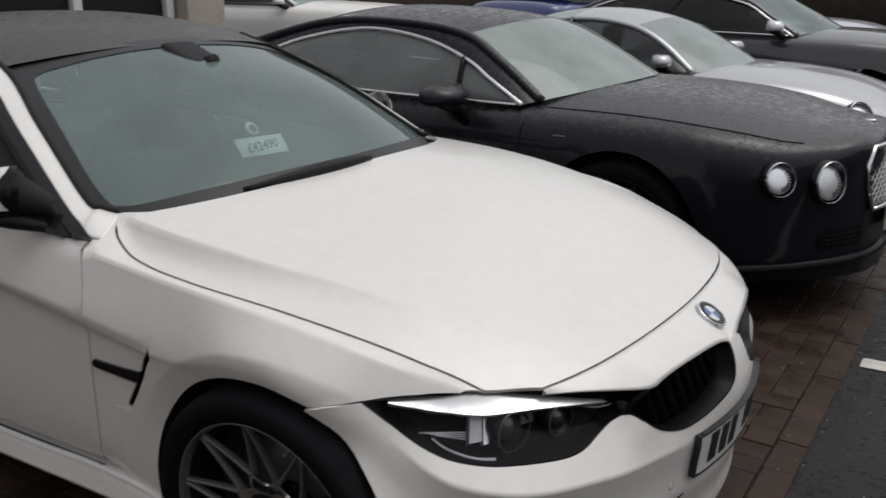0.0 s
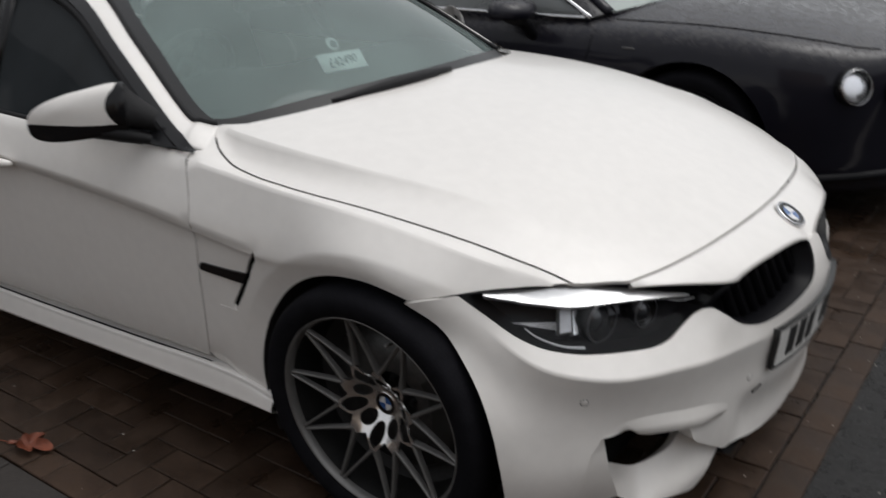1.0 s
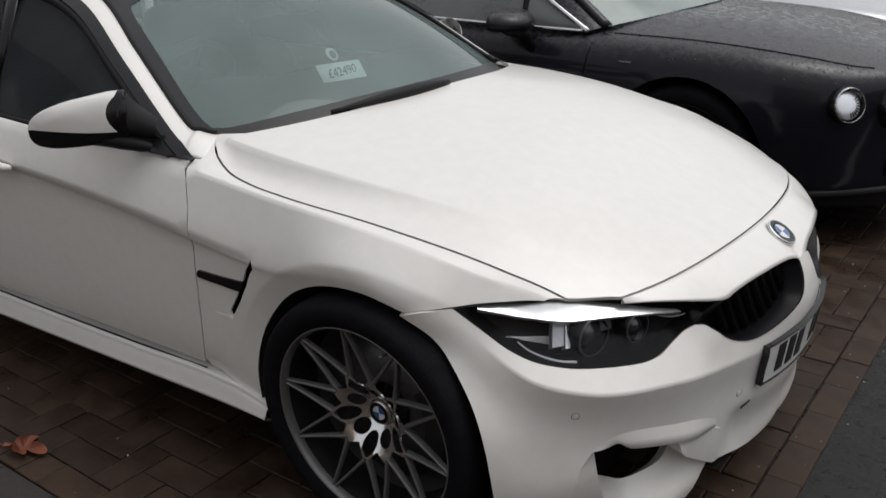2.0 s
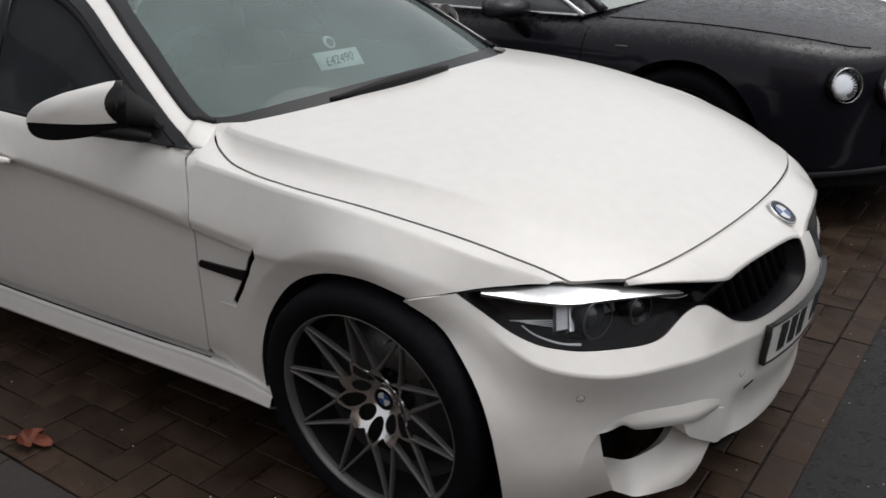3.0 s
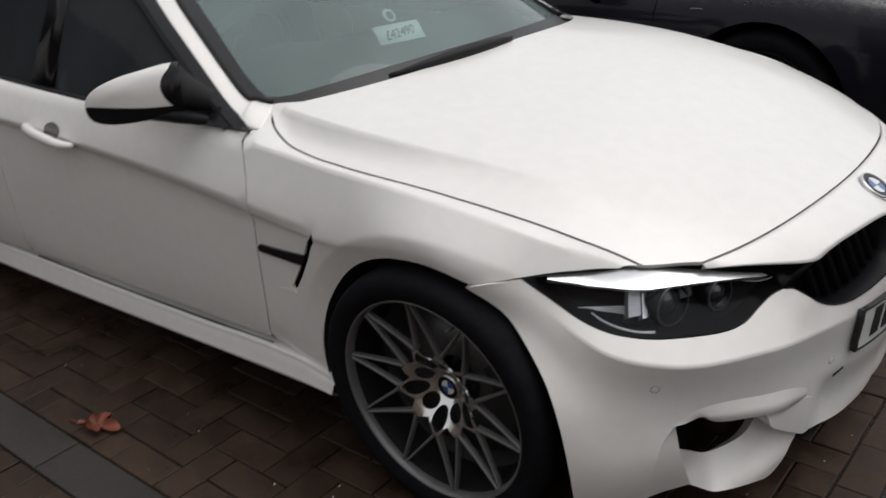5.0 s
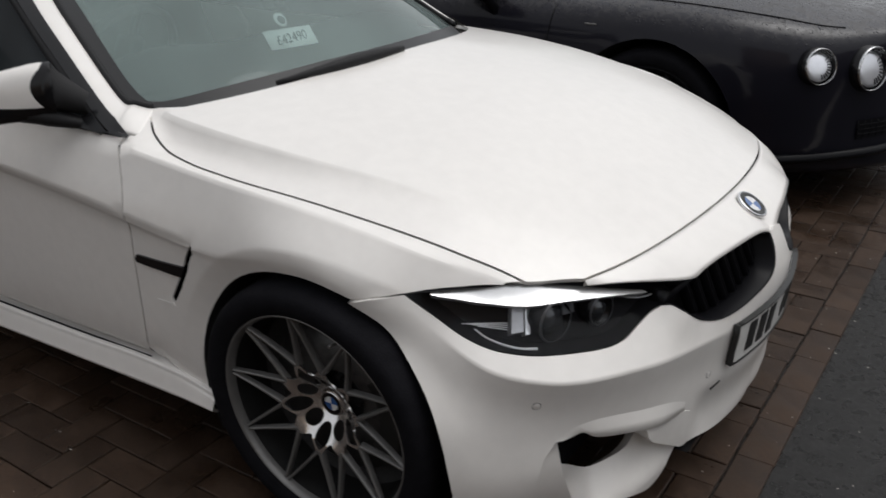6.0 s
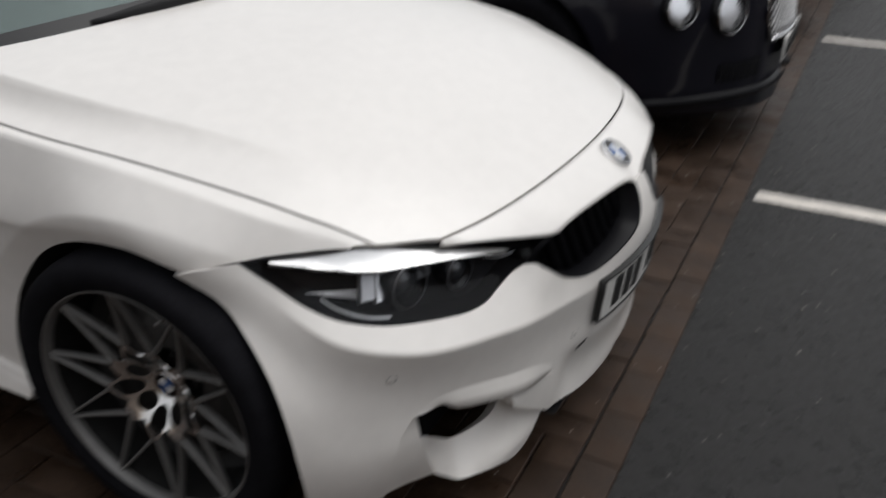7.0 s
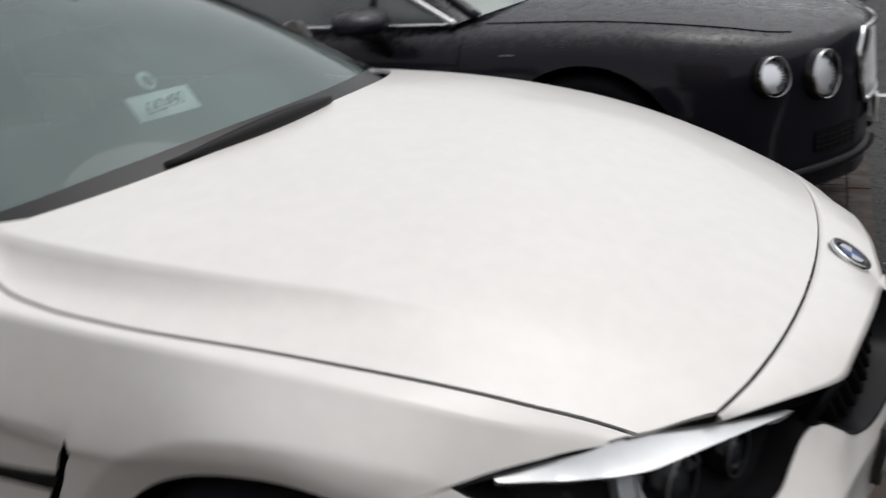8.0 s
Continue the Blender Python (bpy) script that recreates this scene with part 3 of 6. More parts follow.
door = [(x, 0.0) for x in np.linspace(DOOR_R + 0.003, -0.700, 30)] + [(-0.645, 0.0)]
door += on_side([(seam_x(z) - 0.0022, z) for z in np.linspace(0.858, 0.31, 20)] + [(-0.63, 0.290), (-0.80, 0.283), (-1.2, 0.270), (-1.7, 0.257), (DOOR_R + 0.003, 0.252)])
door += on_side([(DOOR_R + 0.003, z) for z in np.linspace(0.30, 0.86, 14)])
sheet("door", door, 0.03, side_fn, (0, -1, 0.2), WHITE, white_car, "white door with a character line", flange=0.035, lines=[[(x, 2 * TS + e) for x in np.linspace(-1.92, -0.625, 50)] for e in (-0.012, 0.0, 0.012, 0.03)] + [on_side([(x, float(np.interp(x, (-1.95, -1.2, -0.62), (0.252, 0.270, 0.289))) + e) for x in np.linspace(-1.90, -0.64, 40)]) for e in (0.010, 0.022, 0.036)])
sheet("door", door, 0.05, inset_side(0, -1), (0, 1, 0.2), WHITE, white_car)
quarter = [(x, 0.0) for x in np.linspace(-3.25, DOOR_R - 0.003, 24)] + on_side([(DOOR_R - 0.003, z) for z in np.linspace(0.86, 0.26, 14)])
quarter += on_side([(-2.3, 0.26)] + arch(-2.812, 0.40, 0.375, 0.31, -8, 188, 36) + [(-3.25, 0.26)])
sheet("rear_wing", quarter, 0.04, side_fn, (0, -1, 0.2), WHITE, white_car)
sheet("rear_wing", quarter, 0.06, inset_side(0, -1), (0, 1, 0.2), WHITE, white_car)

# black strips added in bonnet and front door gaps as their painted shade
for sgn in (1, -1):
    seam = [side_fn(seam_x(z), side_t(seam_x(z), z) * TS) for z in np.linspace(0.295, 0.862, 40)]
    part("door_seal", tube_mesh([(x, (y + 0.0055) * sgn, z) for x, y, z in seam], 0.0036, 6), MATT_BLACK, white_car, "black strip painting the shade in the door gap")
    part("bonnet_seal", tube_mesh([(x, -edge_y(x) * sgn, bonnet_z(x, edge_y(x)) - 0.0065) for x in np.linspace(-0.60, 0.42, 60)], 0.0042, 6), MATT_BLACK, white_car, "black strip painting the shade in the bonnet gap")

# sill skirt
for sgn in (1, -1):
    rows = []
    for x in np.linspace(-2.38, -0.352, 50):
        top = smooth_table([-2.4, -1.4, -0.9, -0.57, -0.45, -0.355], [0.235, 0.252, 0.268, 0.281, 0.276, 0.258])(x)
        low = smooth_table([-2.4, -1.77, -0.89, -0.355], [0.140, 0.157, 0.188, 0.205])(x)
        h = top - low
        prof = [(0.820, top + 0.014), (0.845, top - 0.002), (0.866, top - 0.001), (0.8775, top + 0.0005), (0.8805, top - 0.0025), (0.8800, top - 0.008)]
        prof += spline([(0.8815, top - 0.013), (0.886, top - 0.30 * h), (0.8945, low + 0.36 * h), (0.897, low + 0.26 * h), (0.893, low + 0.15 * h), (0.880, low + 0.03 * h), (0.862, low - 0.003), (0.80, low - 0.004)], 22)
        rows.append([(x, -y * sgn, z) for y, z in prof])
    bm = grid_mesh(rows)
    bmesh.ops.recalc_face_normals(bm, faces=bm.faces[:])
    sill = part("sill", bm, WHITE, white_car, "white moulded side sill")
    # added black strip paints the shade of the groove under the door
    gap = smooth_table([-2.4, -1.4, -0.9, -0.57], [0.235, 0.252, 0.268, 0.281])
    part("sill_seal", tube_mesh([(x, -0.8625 * sgn, gap(x) - 0.0005) for x in np.linspace(-1.94, -0.612, 30)], 0.0034, 6), MATT_BLACK, sill, "black strip along a joint")

# bumper: a drum-shaped skin, radius by bearing from the nose and by height
CREASE = smooth_table([0, 15, 30, 42, 56, 63, 70, 74, 82], [0.470, 0.475, 0.487, 0.516, 0.530, 0.556, 0.622, 0.668, 0.70])
BD = [0, 15, 30, 42, 56, 63, 70, 80]
BZ = [-0.40, -0.28, -0.17, -0.08, -0.022, 0.0, 0.05, 0.10, 0.15, 0.21]
BR = [
    [0.702, 0.724, 0.767, 0.850, 0.915, 0.960, 0.990, 0.96],
    [0.742, 0.758, 0.792, 0.866, 0.926, 0.962, 0.992, 0.95],
    [0.770, 0.777, 0.797, 0.870, 0.924, 0.950, 0.982, 0.93],
    [0.770, 0.777, 0.800, 0.877, 0.923, 0.934, 0.938, 0.915],
    [0.778, 0.785, 0.813, 0.891, 0.938, 0.934, 0.908, 0.91],
    [0.776, 0.781, 0.806, 0.882, 0.928, 0.923, 0.897, 0.908],
    [0.786, 0.784, 0.794, 0.855, 0.888, 0.888, 0.880, 0.905],
    [0.780, 0.776, 0.776, 0.820, 0.853, 0.858, 0.862, 0.900],
    [0.764, 0.758, 0.754, 0.787, 0.826, 0.838, 0.848, 0.890],
    [0.728, 0.725, 0.722, 0.747, 0.770, 0.778, 0.790, 0.860]]
CORNER = smooth_table([0, 20, 33, 39, 44, 50, 58, 67], [0.0, 0.0, 0.002, 0.020, 0.028, 0.024, 0.008, 0.0])
bump_rows = [smooth_table(BD, r) for r in BR]


def bumper_point(deg, z, d=0.0):
    a = abs(deg)
    zeta, col = z - CREASE(a), [f(a) for f in bump_rows]
    soft = min(max((a - 67) / 9, 0.0), 1.0)
    soft = soft * soft * (3 - 2 * soft)
    tip = col[5] + (col[4] - col[5]) * (1 - soft) * 1.1
    if zeta > 0:
        r = smooth_table(BZ[5:], [tip] + col[6:])(zeta)
    else:
        r = smooth_table(BZ[:4] + [0.0], col[:4] + [tip])(zeta)
    # hollow lower panel between the plate and the chin
    w = min(max((27.5 - a) / 4.0, 0.0), 1.0)
    if 0.19 < z < 0.345:
        r -= 0.016 * w * math.sin(math.pi * (0.345 - z) / 0.155)
    # the corner tucks in towards the ground
    r -= 0.026 * min(max((a - 47) / 8, 0.0), 1.0) * min(max((0.34 - z) / 0.17, 0.0), 1.0) ** 2
    # meet the wing at the seam
    w, h = min(max((a - 68) / 9, 0.0), 1.0), min(max((z - 0.54) / 0.10, 0.0), 1.0)
    w = w * w * (3 - 2 * w) * h * h * (3 - 2 * h)
    if w > 0:
        y = 0.0
        rr = r
        for _ in range(4):
            x = rr * math.cos(radians(a))
            y = -side_point(x, side_t(x, z), True)[1]
            rr = y / math.sin(radians(a))
        r += w * (rr + 0.001 - r)
    r += d
    x, y = r * math.cos(radians(a)), -r * math.sin(radians(a))
    k = CORNER(a) * min(1.0, max(0.0, (z - 0.30) / 0.08)) * min(1.0, max(0.25, (0.70 - z) / 0.10)) if a < 67 else 0.0
    k -= 0.018 * max(0.0, 1 - abs(a - 31.0) / 5.5) * min(1.0, max(0.0, (z - 0.50) / 0.05))
    x, y, z = x - 0.36 * k, y + 0.83 * k, z - 0.42 * k
    return (x, math.copysign(y, -deg) if deg else y, z)


AS = 0.0150


def bumper_fn(u, z):
    return flare(bumper_point(u / AS, z), 0.368, 0.362)


def bear(pts):
    return [(d * AS, z) for d, z in pts]


kid_low = spline([(3.0, 0.644), (3.7, 0.600), (5.4, 0.564), (9, 0.544), (16, 0.526), (22.4, 0.519), (27.5, 0.537), (31.5, 0.573), (34.0, 0.596), (36.0, 0.604)], 28)
lamp_low = spline([(36.0, 0.604), (38.8, 0.602), (41.7, 0.589), (44.1, 0.574), (47, 0.567), (51.6, 0.567), (56.3, 0.570), (60, 0.577), (63, 0.588), (66.5, 0.612), (70.5, 0.650), (74.5, 0.686)], 34)
arch_edge = spline([(82.0, 0.660), (77.3, 0.614), (73.0, 0.545), (69.9, 0.468), (68.1, 0.380), (67.2, 0.290), (66.8, 0.195)], 26)
blade_top = spline([(54.3, 0.372), (52.5, 0.393), (50.6, 0.406), (47.4, 0.409), (43, 0.401), (37.4, 0.381), (33, 0.358), (29.6, 0.335)], 22)
blade_low = spline([(52.0, 0.378), (50.4, 0.384), (48.5, 0.367), (45.6, 0.361), (41.8, 0.350), (36.8, 0.329), (33, 0.318), (29.6, 0.312)], 22)
low_half = [(66.3, 0.185), (62.4, 0.180), (58.0, 0.166), (57.3, 0.235), (55.8, 0.335)] + blade_top + [(29.8, 0.280), (29.6, 0.240), (28.6, 0.212), (26.5, 0.200)] + spline([(26.5, 0.200), (18, 0.186), (9, 0.178), (0, 0.176)], 12)
right_half = [(0, 0.650)] + kid_low + lamp_low[1:] + [(79, 0.675)] + arch_edge + low_half
bumper_outline = bear(right_half + [(-d, z) for d, z in right_half[::-1]][1:-1])
bump_folds = [[(k * d * AS, CREASE(d) + e) for d in np.linspace(16, 73, 60)] for k in (1, -1) for e in (-0.006, 0.0, 0.006)]
bump_folds += [[(k * d * AS, z) for z in np.linspace(0.20, 0.35, 10)] for k in (1, -1) for d in (23.4, 27.4)]
bumper = sheet("front_bumper", bumper_outline, 0.018, bumper_fn, (1, 0, 0), WHITE, white_car, "white sports bumper with deep corner intakes", lines=bump_folds)


for sgn in (1, -1):
    m = Matrix.Diagonal((1, sgn, 1, 1))

    def flipped(bm):
        bm.transform(m)
        bmesh.ops.recalc_face_normals(bm, faces=bm.faces[:])
        return bm
    # blade across the mouth of the intake
    rows = []
    for (d1, z1), (d2, z2) in zip(blade_top, blade_low):
        a, b = np.array(bumper_point(d1, z1, 0.0)), np.array(bumper_point(d2, z2, 0.001 + 0.008 * min(1.0, max(0.0, (53.0 - d1) / 5)) * min(1.0, max(0.0, (d1 - 29.6) / 7))))
        c = np.array(bumper_point(d2, z2 + 0.012, -0.07))
        rows.append([tuple(a), tuple(0.5 * (a + b) + (0.001, -0.001, -0.001)), tuple(b), tuple(b - np.array((0.008, -0.006, 0.006)) * min(1.0, max(0.05, (d1 - 29.6) / 6))), tuple(c)])
    part("blade", flipped(grid_mesh(rows)), WHITE, bumper)
    # scoop below it, sunk towards its upper edge
    scoop = spline([(53.2, 0.262), (52.2, 0.234), (49.9, 0.231), (47.9, 0.233), (44.0, 0.243), (40.6, 0.258), (38.3, 0.284)], 18) + [(37.3, 0.276), (33.6, 0.240), (29.8, 0.207)]
    scoop += spline([(29.8, 0.205), (32.0, 0.168), (33.6, 0.140), (36.5, 0.129), (40.5, 0.147), (45.0, 0.161), (48.6, 0.168), (51.8, 0.170)], 18)[1:] + [(52.6, 0.205)]

    def scoop_fn(u, z):
        d = u / AS
        return bumper_point(d, z, -0.004 - 0.031 * min(max((d - 48.0) / 3.2, 0), 1) - 0.95 * max(0, z - 0.165) * (0.15 + 0.85 * min(max((d - 30) / 18, 0), 1)))
    part("splitter", flipped(sheet_mesh(bear(scoop), 0.016, scoop_fn, (1, -0.7, 0.2), flange=0.03)), WHITE, bumper)
    # plain face between blade, splitter and chin
    facet = [(q[0], q[1] - 0.001) for q in blade_low if q[0] < 41.5] + [(26.6, 0.290), (26.0, 0.235), (25.8, 0.199), (28.2, 0.201), (29.8, 0.208), (33.6, 0.242), (37.3, 0.279), (38.6, 0.300), (39.4, 0.326)]
    part("intake_facet", flipped(sheet_mesh(bear(facet), 0.016, lambda u, z: bumper_point(u / AS, z, -0.0025 + 0.0045 * min(max((u / AS - 26.4) / 2.4, 0), 1) - 0.10 * max(0, 0.33 - z) * min(max((u / AS - 29) / 8, 0), 1)), (1, -0.7, 0.2), flange=0.04)), WHITE, bumper)
    fin = [(58.8, 0.164), (58.0, 0.235), (56.2, 0.335), (54.3, 0.371), (53.9, 0.362), (52.6, 0.265), (50.6, 0.172), (54.7, 0.166)]
    part("intake_fin", flipped(sheet_mesh(bear(fin), 0.016, lambda u, z: bumper_point(u / AS, z, -0.011 - 0.0030 * (57.9 - u / AS)), (1, -0.7, 0.2), flange=0.03)), WHITE, bumper)
    hole = box_mesh((0.16, 0.46, 0.24), 0.03, (0.415, -0.545, 0.31))
    part("air_intake", flipped(hole), CAVITY, bumper, "dark corner air intake")
    # parking sensors
    for d, z in ((57.0, 0.470), (23.9, 0.377)):
        p, q = Vector(bumper_point(d, z, -0.0008)), Vector(bumper_point(d, z, 0.02))
        side = Vector(bumper_point(d + 1, z)) - Vector(bumper_point(d - 1, z))
        rise = Vector(bumper_point(d, z + 0.012)) - Vector(bumper_point(d, z - 0.012))
        way = side.cross(rise).normalized()
        way = way if way.dot(q - p) > 0 else -way
        ring = lathe_mesh([(0.0, 0.0012), (0.0076, 0.0010), (0.0088, 0.0004), (0.0088, -0.004)], 20, "z")
        ring.transform(Matrix.Translation(p) @ way.to_track_quat("Z", "Y").to_matrix().to_4x4())
        s_ob = part("parking_sensor", flipped(ring), WHITE, bumper)
        groove = lathe_mesh([(0.0086, 0.0009), (0.0098, 0.0009), (0.0098, -0.003)], 20, "z")
        groove.transform(Matrix.Translation(p) @ way.to_track_quat("Z", "Y").to_matrix().to_4x4())
        part("sensor_ring", flipped(groove), MATT_BLACK, s_ob)
slot = sheet_mesh(bear([(22.4, 0.328), (20.2, 0.341), (20.0, 0.335), (22.0, 0.319)]), 0.01, lambda u, z: bumper_point(u / AS, z, 0.0015), (1, 0, 0), flange=0.004)
part("bumper_slot", slot, DARK, bumper)

# lower valance that closes the bumper underneath
rows = [[(x, y, z) for y in np.linspace(-0.36, 0.36, 12)] for x, z in ((0.70, 0.176), (0.60, 0.165), (0.40, 0.16), (0.2, 0.16))]
part("valance", grid_mesh(rows), MATT_BLACK, bumper)

# kidney grilles
for sgn in (1, -1):
    up = [q for q in nose_low if -0.40 < q[1] < -0.04]
    right = [bumper_point(d, z) for d, z in kid_low]
    ring = up + right
    c = np.mean(np.array(ring), 0)
    rows = []
    for k, s in ((-0.012, 1.01), (0.002, 0.995), (-0.002, 0.972), (-0.06, 0.965)):
        rows.append([tuple(c + (np.array(p) - c) * s + np.array((k, 0, 0))) for p in ring])
    bm = grid_mesh([[(x, y * sgn, z) for x, y, z in r] for r in rows], closed_v=True)
    bmesh.ops.recalc_face_normals(bm, faces=bm.faces[:])
    kid = part("kidney_grille", bm, SLAT, white_car, "gloss black kidney-shaped grille with upright double slats")
    inner = rows[-1]
    back = sheet_mesh(bear([(1.5, 0.50), (38, 0.54), (38, 0.68), (1.5, 0.70)]), 0.05, lambda u, z: bumper_point(u / AS, z, -0.075), (1, 0, 0), flange=0.0)
    back.transform(Matrix.Diagonal((1, sgn, 1, 1)))
    part("grille_back", back, CAVITY, kid, "black radiator core")
    pts = np.array(inner)
    for i, y in enumerate(np.linspace(-0.335, -0.075, 8)):
        for off in (-0.0055, 0.0055):
            poly = pts[:, 1:3]
            zs = []
            for (y1, z1), (y2, z2) in zip(poly, np.roll(poly, -1, 0)):
                if (y1 - (y + off)) * (y2 - (y + off)) < 0:
                    zs.append(z1 + (z2 - z1) * ((y + off) - y1) / (y2 - y1))
            if len(zs) >= 2:
                z0, z1 = min(zs), max(zs)
                x = np.interp(y, (-0.4, -0.2, 0), (0.640, 0.700, 0.730))
                slat = box_mesh((0.026, 0.0055, z1 - z0 + 0.004), 0.002, (0, 0, 0), 1)
                slat.transform(Matrix.Translation((x - 0.018, (y + off) * sgn, (z0 + z1) / 2)) @ Matrix.Rotation(radians(-24), 4, "Y"))
                part("slat", slat, SLAT, kid)


# roundel badge: ring, quarters in two colours
def roundel(parent, r, m, name="roundel"):
    ring = lathe_mesh([(0.0, 0.0015), (r * 0.62, 0.0015), (r * 0.66, 0.003), (r * 0.93, 0.003), (r, 0.0015), (r, -0.004)], 40, "z")
    ring.transform(m)
    ob = part(name, ring, GLOSS_BLACK, parent, "round blue and white badge in a chrome and black ring")
    rim = lathe_mesh([(r * 0.94, 0.0032), (r * 1.0, 0.0036), (r * 1.04, 0.001), (r * 1.04, -0.004)], 40, "z")
    rim.transform(m)
    part("badge_rim", rim, CHROME, ob)
    for q, mat in ((0, BADGE_BLUE), (1, BADGE_WHITE), (2, BADGE_BLUE), (3, BADGE_WHITE)):
        bm = bmesh.new()
        rr = r * 0.60
        ngon(bm, [(0, 0, 0.0028)] + [(rr * math.cos(a), rr * math.sin(a), 0.0028) for a in np.linspace(q * math.pi / 2, (q + 1) * math.pi / 2, 9)])
        bm.transform(m)
        part("badge_quarter", bm, mat, ob)
    return ob


badge_at = Vector((0.684, 0, 0.690))
badge_up = Vector((0.55, 0, 0.83)).normalized()
roundel(white_car, 0.041, Matrix.Translation(badge_at + badge_up * 0.0065) @ badge_up.to_track_quat("Z", "X").to_matrix().to_4x4(), "bonnet_badge")

# headlamps
lamp_top = [(74.5, 0.687), (72, 0.694), (67.5, 0.699), (63.5, 0.700), (58.4, 0.700), (49.5, 0.680), (41.5, 0.656), (36.5, 0.638), (34.0, 0.633)]
lamp_line = spline(lamp_top, 34)
lamp_outline = bear([(d, z - 0.002) for d, z in lamp_line] + [(33.6, 0.615)] + [(d, z + 0.002) for d, z in lamp_low])


def lamp_fn(d0):
    return lambda u, z: bumper_point(u / AS, z, d0)


def lamp_spot(deg, z, d):
    return Vector(bumper_point(deg, z, d))


for sgn in (1, -1):
    m = Matrix.Diagonal((1, sgn, 1, 1))

    def flipped(bm):
        bm.transform(m)
        if sgn < 0:
            bmesh.ops.reverse_faces(bm, faces=bm.faces[:])
        return bm
    lamp = part("headlamp", flipped(sheet_mesh(lamp_outline, 0.02, lamp_fn(-0.055), (1, -0.7, 0.3), flange=0.0)), LAMP_HOUSE, white_car, "dark headlamp with silver brow and two projectors")
    wall = [[bumper_point(d, z, e) for e in (-0.001, -0.03, -0.056)] for d, z in [(u / AS, z) for u, z in lamp_outline]]
    bm = grid_mesh(wall, closed_u=True)
    bmesh.ops.recalc_face_normals(bm, faces=bm.faces[:])
    part("lamp_wall", flipped(bm), LAMP_HOUSE, lamp)
    brow_low = spline([(71.0, 0.687), (68.2, 0.679), (63.5, 0.666), (58.5, 0.657), (54.4, 0.657), (49.9, 0.656), (44.1, 0.650), (38.5, 0.638)], 26)
    lens_outline = bear([(74.3, 0.688)] + brow_low + [(35.5, 0.631), (33.6, 0.615)] + [(d, z + 0.002) for d, z in lamp_low])
    part("lens", flipped(sheet_mesh(lens_outline, 0.02, lamp_fn(-0.002), (1, -0.7, 0.3), flange=0.0)), LENS, lamp).visible_shadow = False
    brow_top = [(d, z - 0.003) for d, z in lamp_line if 38.5 < d < 71.5]
    low_d, low_z = [q[0] for q in brow_low[::-1]], [q[1] for q in brow_low[::-1]]
    part("brow", flipped(sheet_mesh(bear(brow_top + brow_low[::-1]), 0.012, lambda u, z: bumper_point(u / AS, z, -0.002 - 0.019 * (1 - math.exp(-max(0.0, z - float(np.interp(u / AS, low_d, low_z))) / 0.014))), (1, -0.7, 0.3), flange=0.012)), LAMP_WHITE, lamp, "bright silver brow")
    for deg, z, r in ((55.1, 0.613, 0.040), (47.7, 0.620, 0.031)):
        c = lamp_spot(deg, z, -0.05)
        axis = Vector((1, -0.30, 0.02)).normalized()
        base = Matrix.Translation(c) @ axis.to_track_quat("Z", "Y").to_matrix().to_4x4()
        bm = lathe_mesh([(0.0, 0.030), (r * 0.5, 0.026), (r * 0.85, 0.014), (r, 0.0)], 28, "z")
        bm.transform(base)
        ob = part("projector", flipped(bm), LAMP_DARK, lamp, "clear round projector lens")
        bm = lathe_mesh([(r * 1.02, 0.0), (r * 1.06, 0.026), (r * 1.18, 0.024), (r * 1.22, -0.01)], 28, "z")
        bm.transform(base)
        part("projector_ring", flipped(bm), GLOSS_BLACK, ob)
        bm = lathe_mesh([(r * 1.07, 0.0275), (r * 1.13, 0.0285), (r * 1.19, 0.025)], 28, "z")
        bm.transform(base)
        part("light_ring", flipped(bm), LAMP_DIM, ob)
    # bright block between, slatted indicator, day-light bar
    for deg, z, w, h, mat in ((59.4, 0.624, 1.7, 0.050, LAMP_FACET), (57.95, 0.622, 0.7, 0.054, LAMP_WHITE), (51.9, 0.637, 1.9, 0.030, LAMP_DIM)):
        o = bear([(deg - w / 2, z - h / 2), (deg + w / 2, z - h / 2), (deg + w / 2, z + h / 2), (deg - w / 2, z + h / 2)])
        part("reflector_block", flipped(sheet_mesh(o, 0.012, lambda u, zz: bumper_point(u / AS, zz, -0.036 + 0.004 * (u / AS - deg) + 0.2 * (z - zz)), (1, -0.7, 0.2), flange=0.02)), mat, lamp, "faceted reflector block")
    for k in range(4):
        a = [bumper_point(d, 0.621 - 0.004 * k + (d - 60.6) * (0.0008 + 0.0006 * k), -0.02) for d in np.linspace(60.7, 66.9 - 0.7 * k, 8)]
        part("indicator_rib", flipped(tube_mesh(a, 0.0011, 6)), SATIN, lamp)
    bar = [bumper_point(d, z, -0.022) for d, z in spline([(65.2, 0.615), (63.6, 0.599), (61.5, 0.586), (59.2, 0.577), (56.8, 0.574)], 22)]
    part("light_bar", flipped(tube_mesh(bar, [0.0018 + 0.0019 * i / 21 for i in range(22)], 8)), BADGE_WHITE, lamp, "white day-light bar")
    hook = [bumper_point(d, z, -0.02) for d, z in spline([(43.5, 0.640), (40.7, 0.629), (38.5, 0.624), (37.0, 0.623)], 10)]
    part("light_bar", flipped(tube_mesh(hook, 0.0014, 6)), SATIN, lamp)

